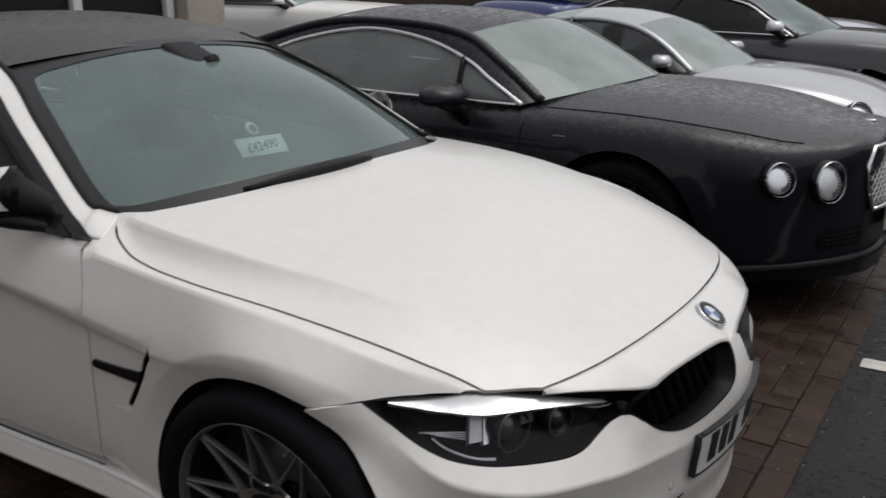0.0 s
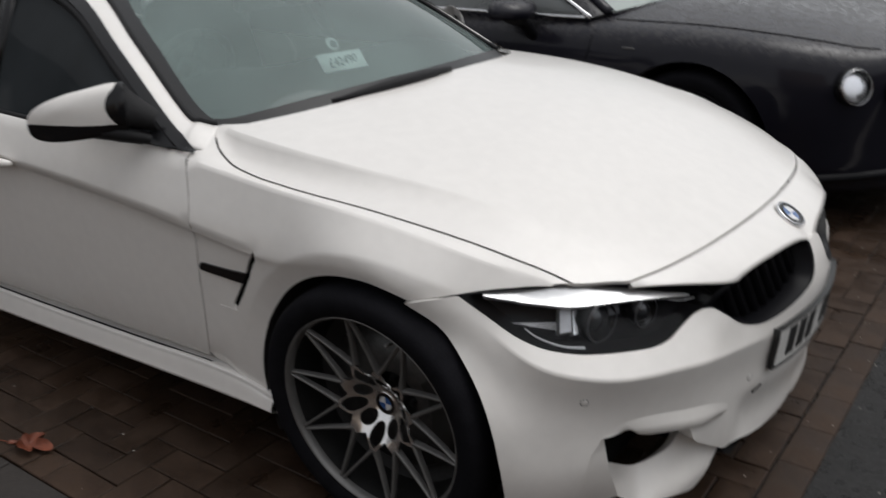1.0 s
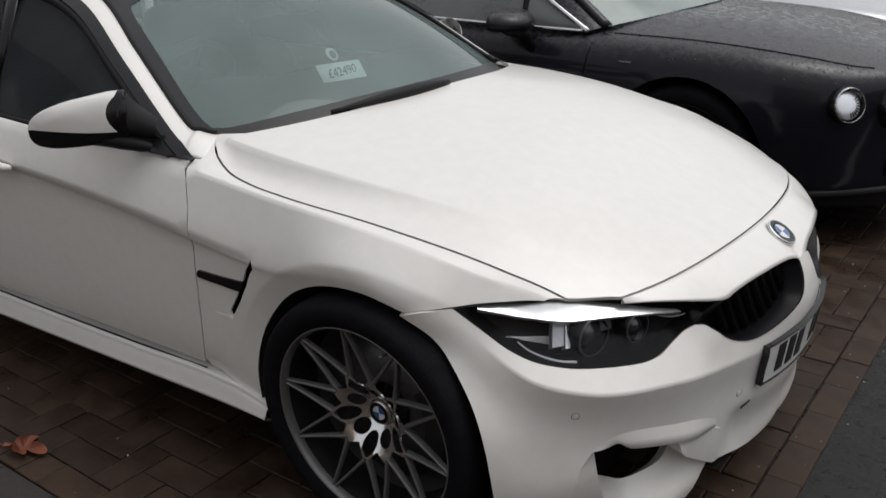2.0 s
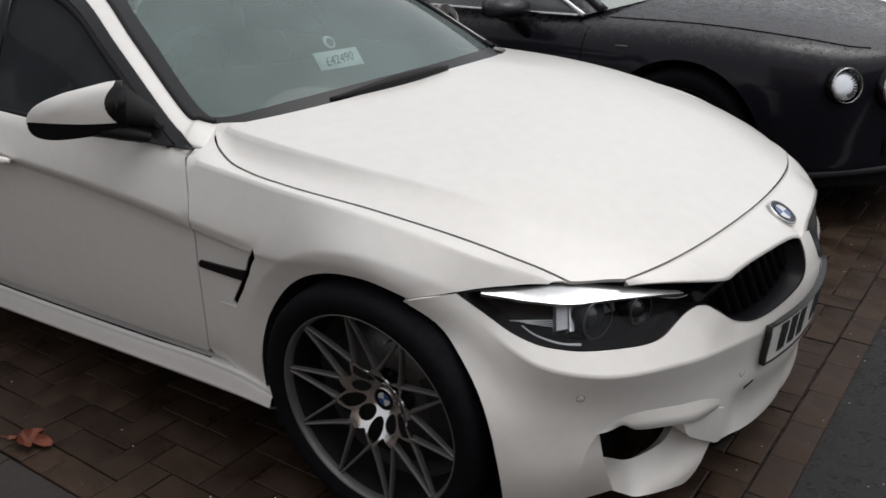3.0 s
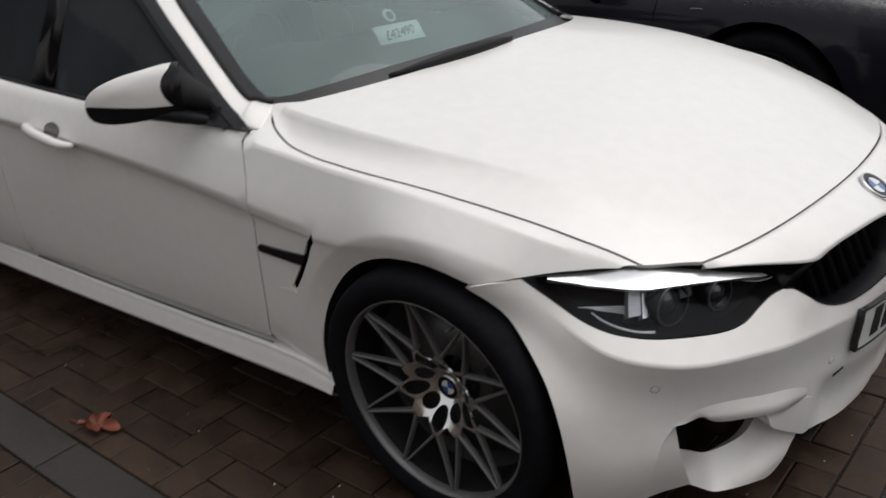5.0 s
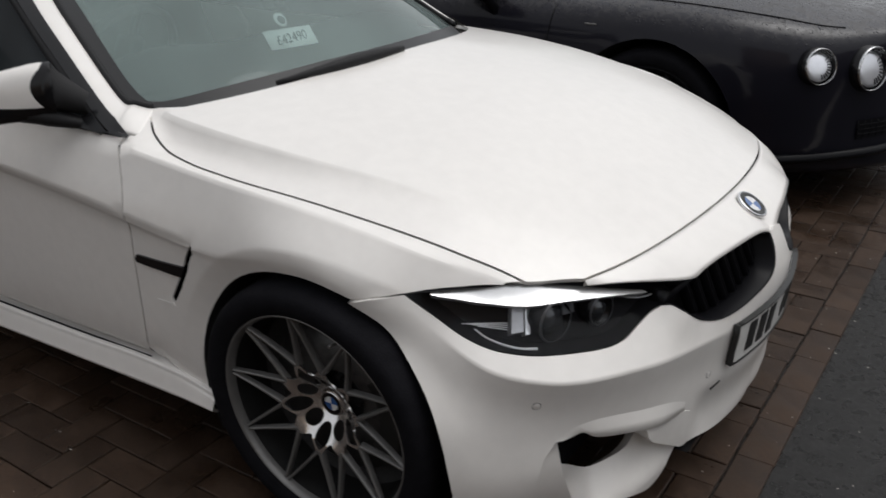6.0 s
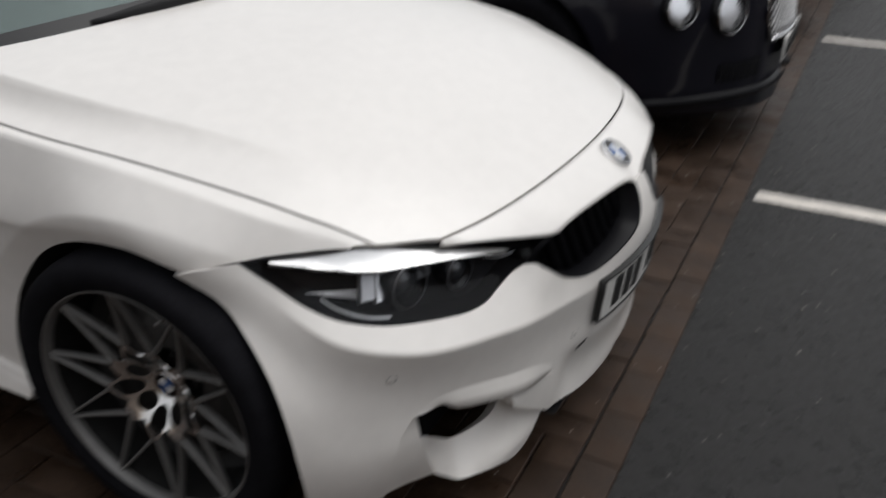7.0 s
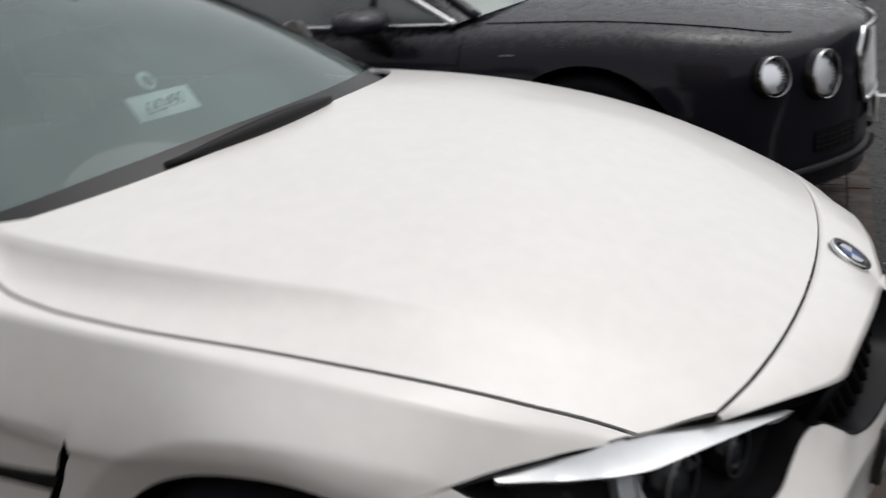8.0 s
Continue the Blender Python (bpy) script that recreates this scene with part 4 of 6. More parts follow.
# number plate: blank characters as bars
plate_fn = lambda u, z: bumper_point(u / AS, z, 0.014)
pw = math.degrees(math.atan2(0.262, 0.76))
plate = sheet("number_plate", bear([(-pw, 0.385), (pw, 0.385), (pw, 0.490), (-pw, 0.490)]), 0.03, plate_fn, (1, 0, 0), PLATE_WHITE, white_car, "white front number plate with black bars in a black surround", flange=0.012)
for a, b, z0, z1 in ((-pw - 0.35, -pw + 0.25, 0.382, 0.493), (pw - 0.25, pw + 0.35, 0.382, 0.493), (-pw, pw, 0.382, 0.386), (-pw, pw, 0.489, 0.493)):
    part("plate_surround", sheet_mesh(bear([(a, z0), (b, z0), (b, z1), (a, z1)]), 0.03, lambda u, z: bumper_point(u / AS, z, 0.017), (1, 0, 0), flange=0.014), INK, plate)
for k, d in enumerate((-15.6, -11.6, -7.6, -3.6, 4.6, 8.6, 12.6)):
    part("character_bar", sheet_mesh(bear([(d, 0.403), (d + 2.6, 0.403), (d + 2.6, 0.480), (d, 0.480)]), 0.02, lambda u, z: bumper_point(u / AS, z, 0.0165), (1, 0, 0), flange=0.002), INK, plate)

# windscreen pillars, roof, glass
P_IN = [(-0.646, -0.709, 0.9205), (-0.690, -0.732, 0.932), (-0.745, -0.740, 0.950), (-1.02, -0.668, 1.112), (-1.30, -0.575, 1.243), (-1.60, -0.555, 1.312), (-2.1, -0.545, 1.335), (-2.7, -0.55, 1.25), (-3.05, -0.60, 1.10)]
P_OUT = [(-0.607, -0.800, 0.877), (-0.650, -0.816, 0.885), (-0.700, -0.824, 0.899), (-1.00, -0.752, 1.070), (-1.30, -0.668, 1.215), (-1.60, -0.640, 1.275), (-2.1, -0.63, 1.285), (-2.7, -0.67, 1.17), (-3.15, -0.75, 0.99)]
for sgn in (1, -1):
    rows = []
    for i, (a, b) in enumerate(zip(spline(P_IN, 70), spline(P_OUT, 70))):
        a, b = np.array(a), np.array(b)
        r = []
        for t in np.linspace(0, 1, 9):
            p = a + (b - a) * t
            bulge = 0.016 * math.sin(math.pi * t) * max(0.3, 0.7 - 0.4 * max(0, i - 5) / 9) * min(1.0, i / 9)
            r.append((p[0], (p[1] - 0.6 * bulge) * sgn, p[2] + bulge))
        b2 = (b[0] - 0.004, (b[1] + 0.02) * sgn, b[2] - 0.012)
        a2 = (a[0], (a[1] + 0.008) * sgn, a[2] - 0.012)
        rows.append([a2] + r + [b2])
    if sgn > 0:
        rows.insert(0, [tuple(np.array(q) + (0.006, -0.001, -0.012)) for q in rows[0]])
    else:
        rows = rows[11:]
    bm = grid_mesh(rows)
    bmesh.ops.recalc_face_normals(bm, faces=bm.faces[:])
    pillar = part("roof_pillar", bm, WHITE, white_car, "white windscreen pillar and roof rail")
    part("screen_seal", tube_mesh([(x, (y + 0.008) * sgn, z + 0.001) for x, y, z in spline(P_IN, 70)[2:40]], 0.0095, 8), MATT_BLACK, pillar, "black strip along a joint")
    # black edging on the window side
    rows = []
    for i, (a, b) in enumerate(zip(spline(P_IN, 70), spline(P_OUT, 70))):
        a, b = np.array(a), np.array(b)
        t0 = 1.0 - 0.42 * min(1.0, max(0.0, (i - 5) / 10))
        r = []
        for t in np.linspace(t0, 1.03, 5):
            p = a + (b - a) * t
            bulge = 0.016 * math.sin(math.pi * min(t, 1)) * max(0.3, 0.7 - 0.4 * max(0, i - 5) / 9) * min(1.0, i / 9) + 0.003
            r.append((p[0], (p[1] - 0.6 * bulge - 0.001) * sgn, p[2] + bulge))
        rows.append(r)
    bm = grid_mesh(rows[5:52])
    bmesh.ops.recalc_face_normals(bm, faces=bm.faces[:])
    part("pillar_edging", bm, GLOSS_BLACK, pillar, "black edging on the pillar")

screen_side = spline([(-0.655, -0.705, 0.905), (-0.740, -0.733, 0.940), (-1.02, -0.660, 1.106), (-1.30, -0.568, 1.236)], 20)


def screen_fn(u, v):
    """u from cowl 0 to roof 1; v from -1 right to 1 left."""
    k = u * 19
    i = min(int(k), 18)
    w = k - i
    e = np.array(screen_side[i]) * (1 - w) + np.array(screen_side[i + 1]) * w
    mid = np.array((-0.345, 0, 0.952)) * (1 - u) + np.array((-1.215, 0, 1.288)) * u + np.array((0, 0, 0.035 * math.sin(math.pi * u)))
    a = abs(v)
    p = mid * (1 - a ** 2.1) + np.array((e[0], 0, e[2])) * a ** 2.1
    return (p[0], -e[1] * v, p[2])


full = [(0, -1), (1, -1), (1, 1), (0, 1)]
scr = sheet("windscreen", full, 0.05, screen_fn, (0.6, 0, 1), WINDSCREEN, white_car, "greenish windscreen that mirrors a grey sky", flange=0.0)
scr.visible_shadow = False
clear = spline([(0.22, -0.955), (0.13, -0.90), (0.10, -0.70), (0.088, -0.35), (0.082, 0), (0.085, 0.35), (0.09, 0.66), (0.115, 0.86), (0.20, 0.945)], 34)
clear += spline([(0.20, 0.945), (0.5, 0.955), (0.86, 0.945), (0.935, 0.88)], 16)[1:] + spline([(0.935, 0.88), (0.955, 0.4), (0.955, -0.4), (0.93, -0.85)], 16)[1:] + spline([(0.93, -0.85), (0.87, -0.915), (0.5, -0.945), (0.22, -0.955)], 16)[1:-1]
part("screen_border", sheet_mesh([(0, -1), (1.045, -1), (1.045, 1), (0, 1)], 0.05, lambda u, v: tuple(np.array(screen_fn(u, v)) + (0.0012, 0, 0.003)), (0.6, 0, 1), holes=[clear], flange=0.0), BORDER, scr, "black screen edge")
rows = []
for y in np.linspace(-0.69, 0.69, 40):
    cx = cowl_x(y)
    z = bonnet_z(cx, y)
    rows.append([(cx + 0.004, y, z - 0.018), (cx - 0.02, y * 0.99, z - 0.030), (cx - 0.06, y * 0.98, z - 0.018)])
bm = grid_mesh(rows)
bmesh.ops.recalc_face_normals(bm, faces=bm.faces[:])
part("cowl_panel", bm, MATT_BLACK, white_car)


def wiper(y0, y1, u0, u1, lift):
    pts = [tuple(np.array(screen_fn(u, y)) + (0.012, 0, 0.020 + lift * math.sin(math.pi * t))) for t, u, y in zip(np.linspace(0, 1, 16), np.linspace(u0, u1, 16), np.linspace(y0, y1, 16))]
    ob = part("wiper", tube_mesh(pts, [0.004 + 0.010 * math.sin(math.pi * min(0.97, t * 0.9 + 0.1)) for t in np.linspace(0, 1, 16)], 8, 1.4), MATT_BLACK, white_car, "black wiper arm and blade")
    part("blade_rubber", tube_mesh([(x, y, z - 0.012) for x, y, z in pts], 0.004, 6), INK, ob)


wiper(-0.03, -0.64, 0.030, 0.012, 0.004)

roof_mid = smooth_table([-3.2, -2.7, -2.1, -1.7, -1.4, -1.215], [1.10, 1.27, 1.375, 1.375, 1.335, 1.290])
rows = []
for t in np.linspace(0, 1, 40):
    e = spline(P_IN[4:], 40)[int(round(t * 39))]
    r = []
    for v in np.linspace(-1, 1, 25):
        a = abs(v) ** 2.3
        x = (-1.215 - (3.0 - 1.215) * t) * (1 - a) + e[0] * a
        r.append((x, -e[1] * v, roof_mid(-1.215 - 1.785 * t) * (1 - a) + (e[2] + 0.004) * a))
    rows.append(r)
bm = grid_mesh(rows[:27])
bmesh.ops.recalc_face_normals(bm, faces=bm.faces[:])
part("roof", bm, CARBON, white_car, "dark carbon roof beaded with rain")
bm = grid_mesh(rows[26:])
bmesh.ops.recalc_face_normals(bm, faces=bm.faces[:])
part("rear_window", bm, WINDOW, white_car).visible_shadow = False
# tail: boot deck, then a rounded stern
deck = [(-3.262, -0.79 * v, 0.985 - 0.045 * v * v) for v in np.linspace(-1, 1, 25)]
bm = grid_mesh([[tuple(np.array(a) * (1 - t) + np.array(b) * t) for a, b in zip(rows[-1], deck)] for t in np.linspace(0, 1, 6)])
bmesh.ops.recalc_face_normals(bm, faces=bm.faces[:])
part("boot_lid", bm, WHITE, white_car)
rows = []
for x, w, top in ((-3.252, 0.905, 0.985), (-3.42, 0.893, 0.990), (-3.58, 0.86, 0.985), (-3.72, 0.80, 0.965), (-3.80, 0.72, 0.90), (-3.83, 0.64, 0.78), (-3.84, 0.50, 0.62)):
    half = spline([(0.0, top), (0.45 * w, top - 0.010), (0.87 * w, top - 0.045), (0.985 * w, top - 0.14), (w, 0.60 * top), (0.985 * w, 0.40), (0.955 * w, 0.26)], 22)
    rows.append([(x, -y, z) for y, z in half[::-1]] + [(x, y, z) for y, z in half[1:]])
rows.append([(-3.842, y * 0.1, 0.5 + (z - 0.5) * 0.1) for x, y, z in rows[-1]])
bm = grid_mesh(rows)
bmesh.ops.recalc_face_normals(bm, faces=bm.faces[:])
part("rear_bumper", bm, WHITE, white_car)

# side windows with black edging
for sgn in (1, -1):
    lowline = [(x, side_point(x, 0)[1] + 0.012, side_point(x, 0)[2] - 0.006) for x in np.linspace(-0.70, -2.75, 40)]
    topline = [(x + 0.0, y + 0.012, z - 0.006) for x, y, z in spline(P_OUT[2:8], 40)]
    rows = [[tuple((np.array(a) * (1 - t) + np.array(b) * t) * (1, sgn, 1) + np.array((0, -0.012 * sgn * math.sin(math.pi * t), 0))) for t in np.linspace(0, 1, 9)] for a, b in zip(lowline, topline)]
    bm = grid_mesh(rows)
    bmesh.ops.recalc_face_normals(bm, faces=bm.faces[:])
    win = part("side_window", bm, CAR_WINDOW, white_car, "dark tinted side window")
    win.visible_shadow = False
    part("window_seal", tube_mesh([(x, (y - 0.014) * sgn, z + 0.002) for x, y, z in lowline[2:]], 0.009, 8), MATT_BLACK, win)
    part("window_seal", tube_mesh([(x, (y - 0.012) * sgn, z - 0.012) for x, y, z in topline], 0.016, 8), MATT_BLACK, win)
    # black sail panel between pillar and mirror foot
    up, rows = spline(P_OUT, 140), []
    for k in range(13):
        f = k / 12
        hi = np.array(up[int(round(2 + 36 * f))])
        x = -0.625 - 0.20 * f
        lo = np.array(side_point(x, 0.16))
        rows.append([tuple((hi * (1 - t) + lo * t + (0, -0.013 - 0.012 * min(1.0, 3 * t), 0.005)) * (1, sgn, 1)) for t in np.linspace(0, 1, 6)])
    bm = grid_mesh(rows)
    bmesh.ops.recalc_face_normals(bm, faces=bm.faces[:])
    part("mirror_sail", bm, GLOSS_BLACK, win, "black sail panel")
    part("pillar_trim", prism_mesh([(x, (y + 0.006) * sgn, z) for x, y, z in ((-1.60, -0.832, 0.90), (-1.74, -0.83, 0.90), (-1.72, -0.655, 1.268), (-1.62, -0.655, 1.268))], 0.02, (0, sgn, 0)), GLOSS_BLACK, win)

# door mirrors
for sgn in (1, -1):
    mirror = new("door_mirror")
    mirror.parent = white_car
    mirror.matrix_local = Matrix.Translation((-0.78, -0.85 * sgn, 0.93)) @ Matrix.Diagonal((0.96, 0.96, 0.96, 1)) @ Matrix.Translation((0.774 - (0.17 if sgn < 0 else 0.0), 0.85 * sgn, -0.945))
    mirror["label"] = "white door mirror with a black lower shell and arm"
    secs = []
    for t, (cx, cy, cz, hx, hz) in zip(np.linspace(0, 1, 7), ((-0.812, -0.878, 1.003, 0.026, 0.063), (-0.830, -0.892, 1.002, 0.058, 0.066), (-0.870, -0.925, 0.995, 0.080, 0.062), (-0.920, -0.955, 0.984, 0.092, 0.056), (-0.975, -0.985, 0.968, 0.085, 0.046), (-1.020, -1.003, 0.952, 0.055, 0.032), (-1.045, -1.010, 0.943, 0.014, 0.010))):
        ring = []
        for k in range(28):
            a = 2 * math.pi * k / 28
            ca, sa = math.cos(a), math.sin(a)
            horn = max(0.0, 1 - t * 4.0)
            ring.append((cx + hx * math.copysign(abs(ca) ** 0.75, ca), (cy + 0.25 * hx * ca - horn * (0.050 * (1 - sa * sa) - 0.010 * max(sa, 0))) * sgn, cz + (hz + 0.008 * horn * max(sa, 0)) * math.copysign(abs(sa) ** 0.8, sa)))
        secs.append(ring)
    fine = []
    for k in range(28):
        fine.append(spline([s[k] for s in secs], 25))
    rows = [[fine[k][i] for k in range(28)] for i in range(25)]
    bm = grid_mesh(rows, closed_v=True)
    bm.faces.new([bm.verts.new(p) for p in rows[0]])
    bm.faces.new([bm.verts.new(p) for p in rows[-1]])
    bmesh.ops.remove_doubles(bm, verts=bm.verts[:], dist=1e-5)
    bmesh.ops.recalc_face_normals(bm, faces=bm.faces[:])
    lowb, endb = bm.copy(), bm.copy()
    cut_n = Vector((0.0, -0.08 * sgn, 1.0)).normalized()
    cut_p = Vector((-0.92, -0.96 * sgn, 0.960))
    end_n, end_p = Vector((0.86, 0.50, 0.08) if sgn > 0 else (-0.20, -0.98, -0.05)).normalized(), Vector((-0.806, -0.898 * sgn, 1.0))
    # the cap ends in a hollow curve between two horns: bend, cut straight, bend back
    for shell, outer in ((bm, True), (endb, False)):
        for way in (1, -1):
            for v in shell.verts:
                w = 0.029 * max(0.0, 1 - ((v.co.z - 1.010) / 0.052) ** 2) * way
                v.co += Vector((0.86 * w, 0.50 * sgn * w, 0.0))
            if way == 1 and sgn > 0:
                bmesh.ops.bisect_plane(shell, geom=shell.verts[:] + shell.edges[:] + shell.faces[:], plane_co=end_p, plane_no=end_n, clear_outer=outer, clear_inner=not outer)
    if sgn > 0:
        part("mirror_inner", endb, GLOSS_BLACK, mirror, "black inner end of the mirror")
    bmesh.ops.bisect_plane(bm, geom=bm.verts[:] + bm.edges[:] + bm.faces[:], plane_co=cut_p, plane_no=cut_n, clear_inner=True)
    part("mirror_cap", bm, WHITE, mirror, "white mirror cap")
    bmesh.ops.bisect_plane(lowb, geom=lowb.verts[:] + lowb.edges[:] + lowb.faces[:], plane_co=cut_p, plane_no=cut_n, clear_outer=True)
    for v in lowb.verts:
        v.co.z = 0.9595 + (v.co.z - 0.960) * 1.28
    part("mirror_shell", lowb, GLOSS_BLACK, mirror)
    mid_ring = [np.array(p) for p in rows[0]]
    core = sum(mid_ring) / len(mid_ring)
    root_at = np.array((-0.745, -0.830 * sgn, 0.960))
    throat = grid_mesh([[tuple((core + (p - core) * w) * (1 - t) + (root_at + (p - core) * w) * t) for p in mid_ring] for t, w in (((0.02, 0.97), (0.2, 0.80), (0.5, 0.66), (1.0, 0.45)) if sgn > 0 else ((-0.05, 0.4), (0.5, 0.35), (1.0, 0.3)))], closed_v=True)
    bmesh.ops.recalc_face_normals(throat, faces=throat.faces[:])
    part("mirror_throat", throat, MATT_BLACK, mirror, "black inner side of the mirror")
    arm = spline([(-0.745, -0.828 * sgn, 0.908), (-0.79, -0.868 * sgn, 0.925), (-0.84, -0.895 * sgn, 0.937), (-0.90, -0.93 * sgn, 0.945)], 12)
    part("mirror_arm", tube_mesh(arm, [0.018 + 0.016 * min(1.0, i / 6) for i in range(12)], 12, 0.8), MATT_BLACK, mirror)

# door handles
for sgn in (1, -1):
    hpts = [(x, (side_point(x, side_t(x, z))[1] - d) * sgn, z) for x, z, d in spline([(-1.385, 0.757, 0.004), (-1.42, 0.764, 0.028), (-1.50, 0.775, 0.036), (-1.58, 0.785, 0.034), (-1.635, 0.790, 0.020), (-1.65, 0.790, 0.004)], 20)]
    hnd = part("door_handle", tube_mesh(hpts, [0.007 + 0.010 * math.sin(math.pi * i / 19) ** 0.5 for i in range(20)], 10, 1.0), WHITE, white_car, "white bow door handle")
    cup = [(-1.515 + 0.045 * math.cos(a), 0.788 + 0.024 * math.sin(a)) for a in np.linspace(0, 2 * math.pi, 24, endpoint=False)]
    part("handle_cup", sheet_mesh(on_side(cup), 0.015, inset_side(-0.0015, sgn), (0, -sgn, 0), flange=0.0), ALLOY, hnd)
    # small white disc on the door skin below the handle
    part("handle_light", lathe_mesh([(0.0, 0.0), (0.01, 0.0), (0.012, -0.004)], 14, "y"), BADGE_WHITE, hnd).location = (-1.60, (side_point(-1.60, side_t(-1.60, 0.74))[1] - 0.002) * sgn, 0.742)


# ---- wheels ----
def build_wheel(name, parent, tip_phase, steel=True):
    """A wheel about its own y axis; its face looks to -y."""
    root = new(name)
    root.parent = parent
    root["label"] = "dark grey ten-point star alloy wheel with a low tyre"
    tyre = lathe_mesh(spline([(0.256, -0.098), (0.268, -0.118), (0.292, -0.128), (0.315, -0.124), (0.328, -0.108), (0.333, -0.085)], 18) + [(0.334, -0.03), (0.334, 0.05), (0.333, 0.10)] + spline([(0.328, 0.125), (0.30, 0.14), (0.262, 0.125), (0.25, 0.11)], 8), 96)
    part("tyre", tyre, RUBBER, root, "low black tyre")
    rim = lathe_mesh(spline([(0.258, -0.098), (0.265, -0.108), (0.266, -0.113), (0.263, -0.116), (0.259, -0.112), (0.2555, -0.102), (0.254, -0.092)], 20), 96)
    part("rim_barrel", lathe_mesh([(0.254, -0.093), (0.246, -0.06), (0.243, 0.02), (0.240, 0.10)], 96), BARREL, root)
    part("rim", rim, ALLOY, root, "grey rim")
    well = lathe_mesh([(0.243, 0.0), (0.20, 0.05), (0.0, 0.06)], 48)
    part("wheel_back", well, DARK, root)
    if steel:
        disc = lathe_mesh([(0.07, -0.005), (0.195, -0.005), (0.195, 0.025), (0.07, 0.025)], 64)
        part("brake_disc", disc, BRAKE, root)
        cal = bmesh.new()
        rows = []
        for a in np.linspace(radians(-38), radians(38), 12):
            rows.append([(r * math.cos(a), h, r * math.sin(a)) for r, h in ((0.135, -0.03), (0.19, -0.036), (0.212, -0.02), (0.212, 0.05))])
        join_into(cal, grid_mesh(rows))
        bmesh.ops.recalc_face_normals(cal, faces=cal.faces[:])
        part("brake_caliper", cal, CALIPER, root)

    def spoke(a, b, wa, wb, da, db):
        """A tapered bar between two points (radius, bearing, height)."""
        pa = Vector((a[0] * math.cos(a[1]), a[2], a[0] * math.sin(a[1])))
        pb = Vector((b[0] * math.cos(b[1]), b[2], b[0] * math.sin(b[1])))
        t = (pb - pa)
        s = t.cross(Vector((0, 1, 0))).normalized()
        rows = []
        for k, p, w, d in ((0, pa, wa, da), (0.33, pa.lerp(pb, 0.33), wa * 0.62 + wb * 0.30, da * 0.66 + db * 0.34), (0.66, pa.lerp(pb, 0.66), wa * 0.33 + wb * 0.55, da * 0.34 + db * 0.66), (1, pb, wb, db)):
            w2 = w / 2
            p = p + Vector((0, 0.002 * math.sin(math.pi * k), 0))
            rows.append([p + s * w2 + Vector((0, d, 0)), p + s * w2 + Vector((0, 0.002, 0)), p + s * (w2 - 0.002), p - s * (w2 - 0.002), p - s * w2 + Vector((0, 0.002, 0)), p - s * w2 + Vector((0, d, 0))])
        bm = grid_mesh(rows)
        bmesh.ops.recalc_face_normals(bm, faces=bm.faces[:])
        return bm

    ph = radians(tip_phase)
    step = math.pi / 5

    def dish(r):
        return -0.006 - 0.72 * min(r, 0.10) - 0.10 * max(0.0, r - 0.10)
    # ten nodes: five over the bolts, five at the outer tips of the kite-shaped openings
    node_r = (0.128, 0.116)
    for k in range(10):
        for side in (-0.5, 0.5):
            m = k + 0.5 + side
            nb, nr = ph - (m - 0.5) * step, node_r[int(m) % 2]
            a_tip = (0.254, ph - k * step - side * 0.036, -0.104)
            part("spoke", spoke(a_tip, (nr - 0.006, nb + side * 0.03, dish(nr) - 0.0005), 0.0062, 0.0098, 0.014, 0.018), ALLOY, root)
    ring, holes = [], []
    for k in range(5):
        c = ph - (2 * k + 0.5) * step
        for ang, r in ((0.0, 0.113), (0.14, 0.115), (0.30, 0.101), (0.48, 0.093), (0.62, 0.098), (0.80, 0.114), (0.93, 0.127), (1.07, 0.127), (1.20, 0.114), (1.38, 0.098), (1.52, 0.093), (1.70, 0.101), (1.86, 0.115)):
            ring.append((r * math.cos(c - ang * step), r * math.sin(c - ang * step)))
        cx, cz = 0.064 * math.cos(c), 0.064 * math.sin(c)
        holes.append([(cx + 0.0205 * math.cos(b), cz + 0.0205 * math.sin(b)) for b in np.linspace(0, 2 * math.pi, 16, endpoint=False)])
        e = c - step
        e1, e2 = (math.cos(e), math.sin(e)), (-math.sin(e), math.cos(e))
        holes.append([(e1[0] * p + e2[0] * q, e1[1] * p + e2[1] * q) for p, q in spline([(0.052, 0.0), (0.057, 0.011), (0.073, 0.0185), (0.092, 0.0185), (0.107, 0.009), (0.116, 0.0), (0.107, -0.009), (0.092, -0.0185), (0.073, -0.0185), (0.057, -0.011), (0.052, 0.0)], 31)[:-1]])
    outline = spline(ring + ring[:1], 261)[:-1]
    hub = part("hub", sheet_mesh(outline, 0.010, lambda x, z: (x, dish(math.hypot(x, z)), z), (0, -1, 0), holes=holes, flange=0.004), POLISHED, root, "machined hub with five bolts")
    for k in range(5):
        c = ph - (2 * k + 0.5) * step
        bm = lathe_mesh([(0.0, -0.020), (0.007, -0.020), (0.0085, -0.018), (0.0085, -0.004), (0.016, -0.002)], 12)
        bm.transform(Matrix.Translation((0.064 * math.cos(c), 0, 0.064 * math.sin(c))))
        part("bolt", bm, MATT_BLACK, hub)
    roundel(hub, 0.031, Matrix.Translation((0, -0.0365, 0)) @ pose(0, 0, 0, 90, 0, 0), "centre_cap")
    valve = tube_mesh([(0.225 * math.cos(ph - 0.5), -0.07, 0.225 * math.sin(ph - 0.5)), (0.232 * math.cos(ph - 0.5), -0.11, 0.232 * math.sin(ph - 0.5))], 0.004, 6)
    part("valve", valve, ALLOY, root)
    return root


wheel = build_wheel("wheel", white_car, 98.6)
wheel.matrix_local = pose(0, -0.797, 0.334, 2.6, 0, 0)


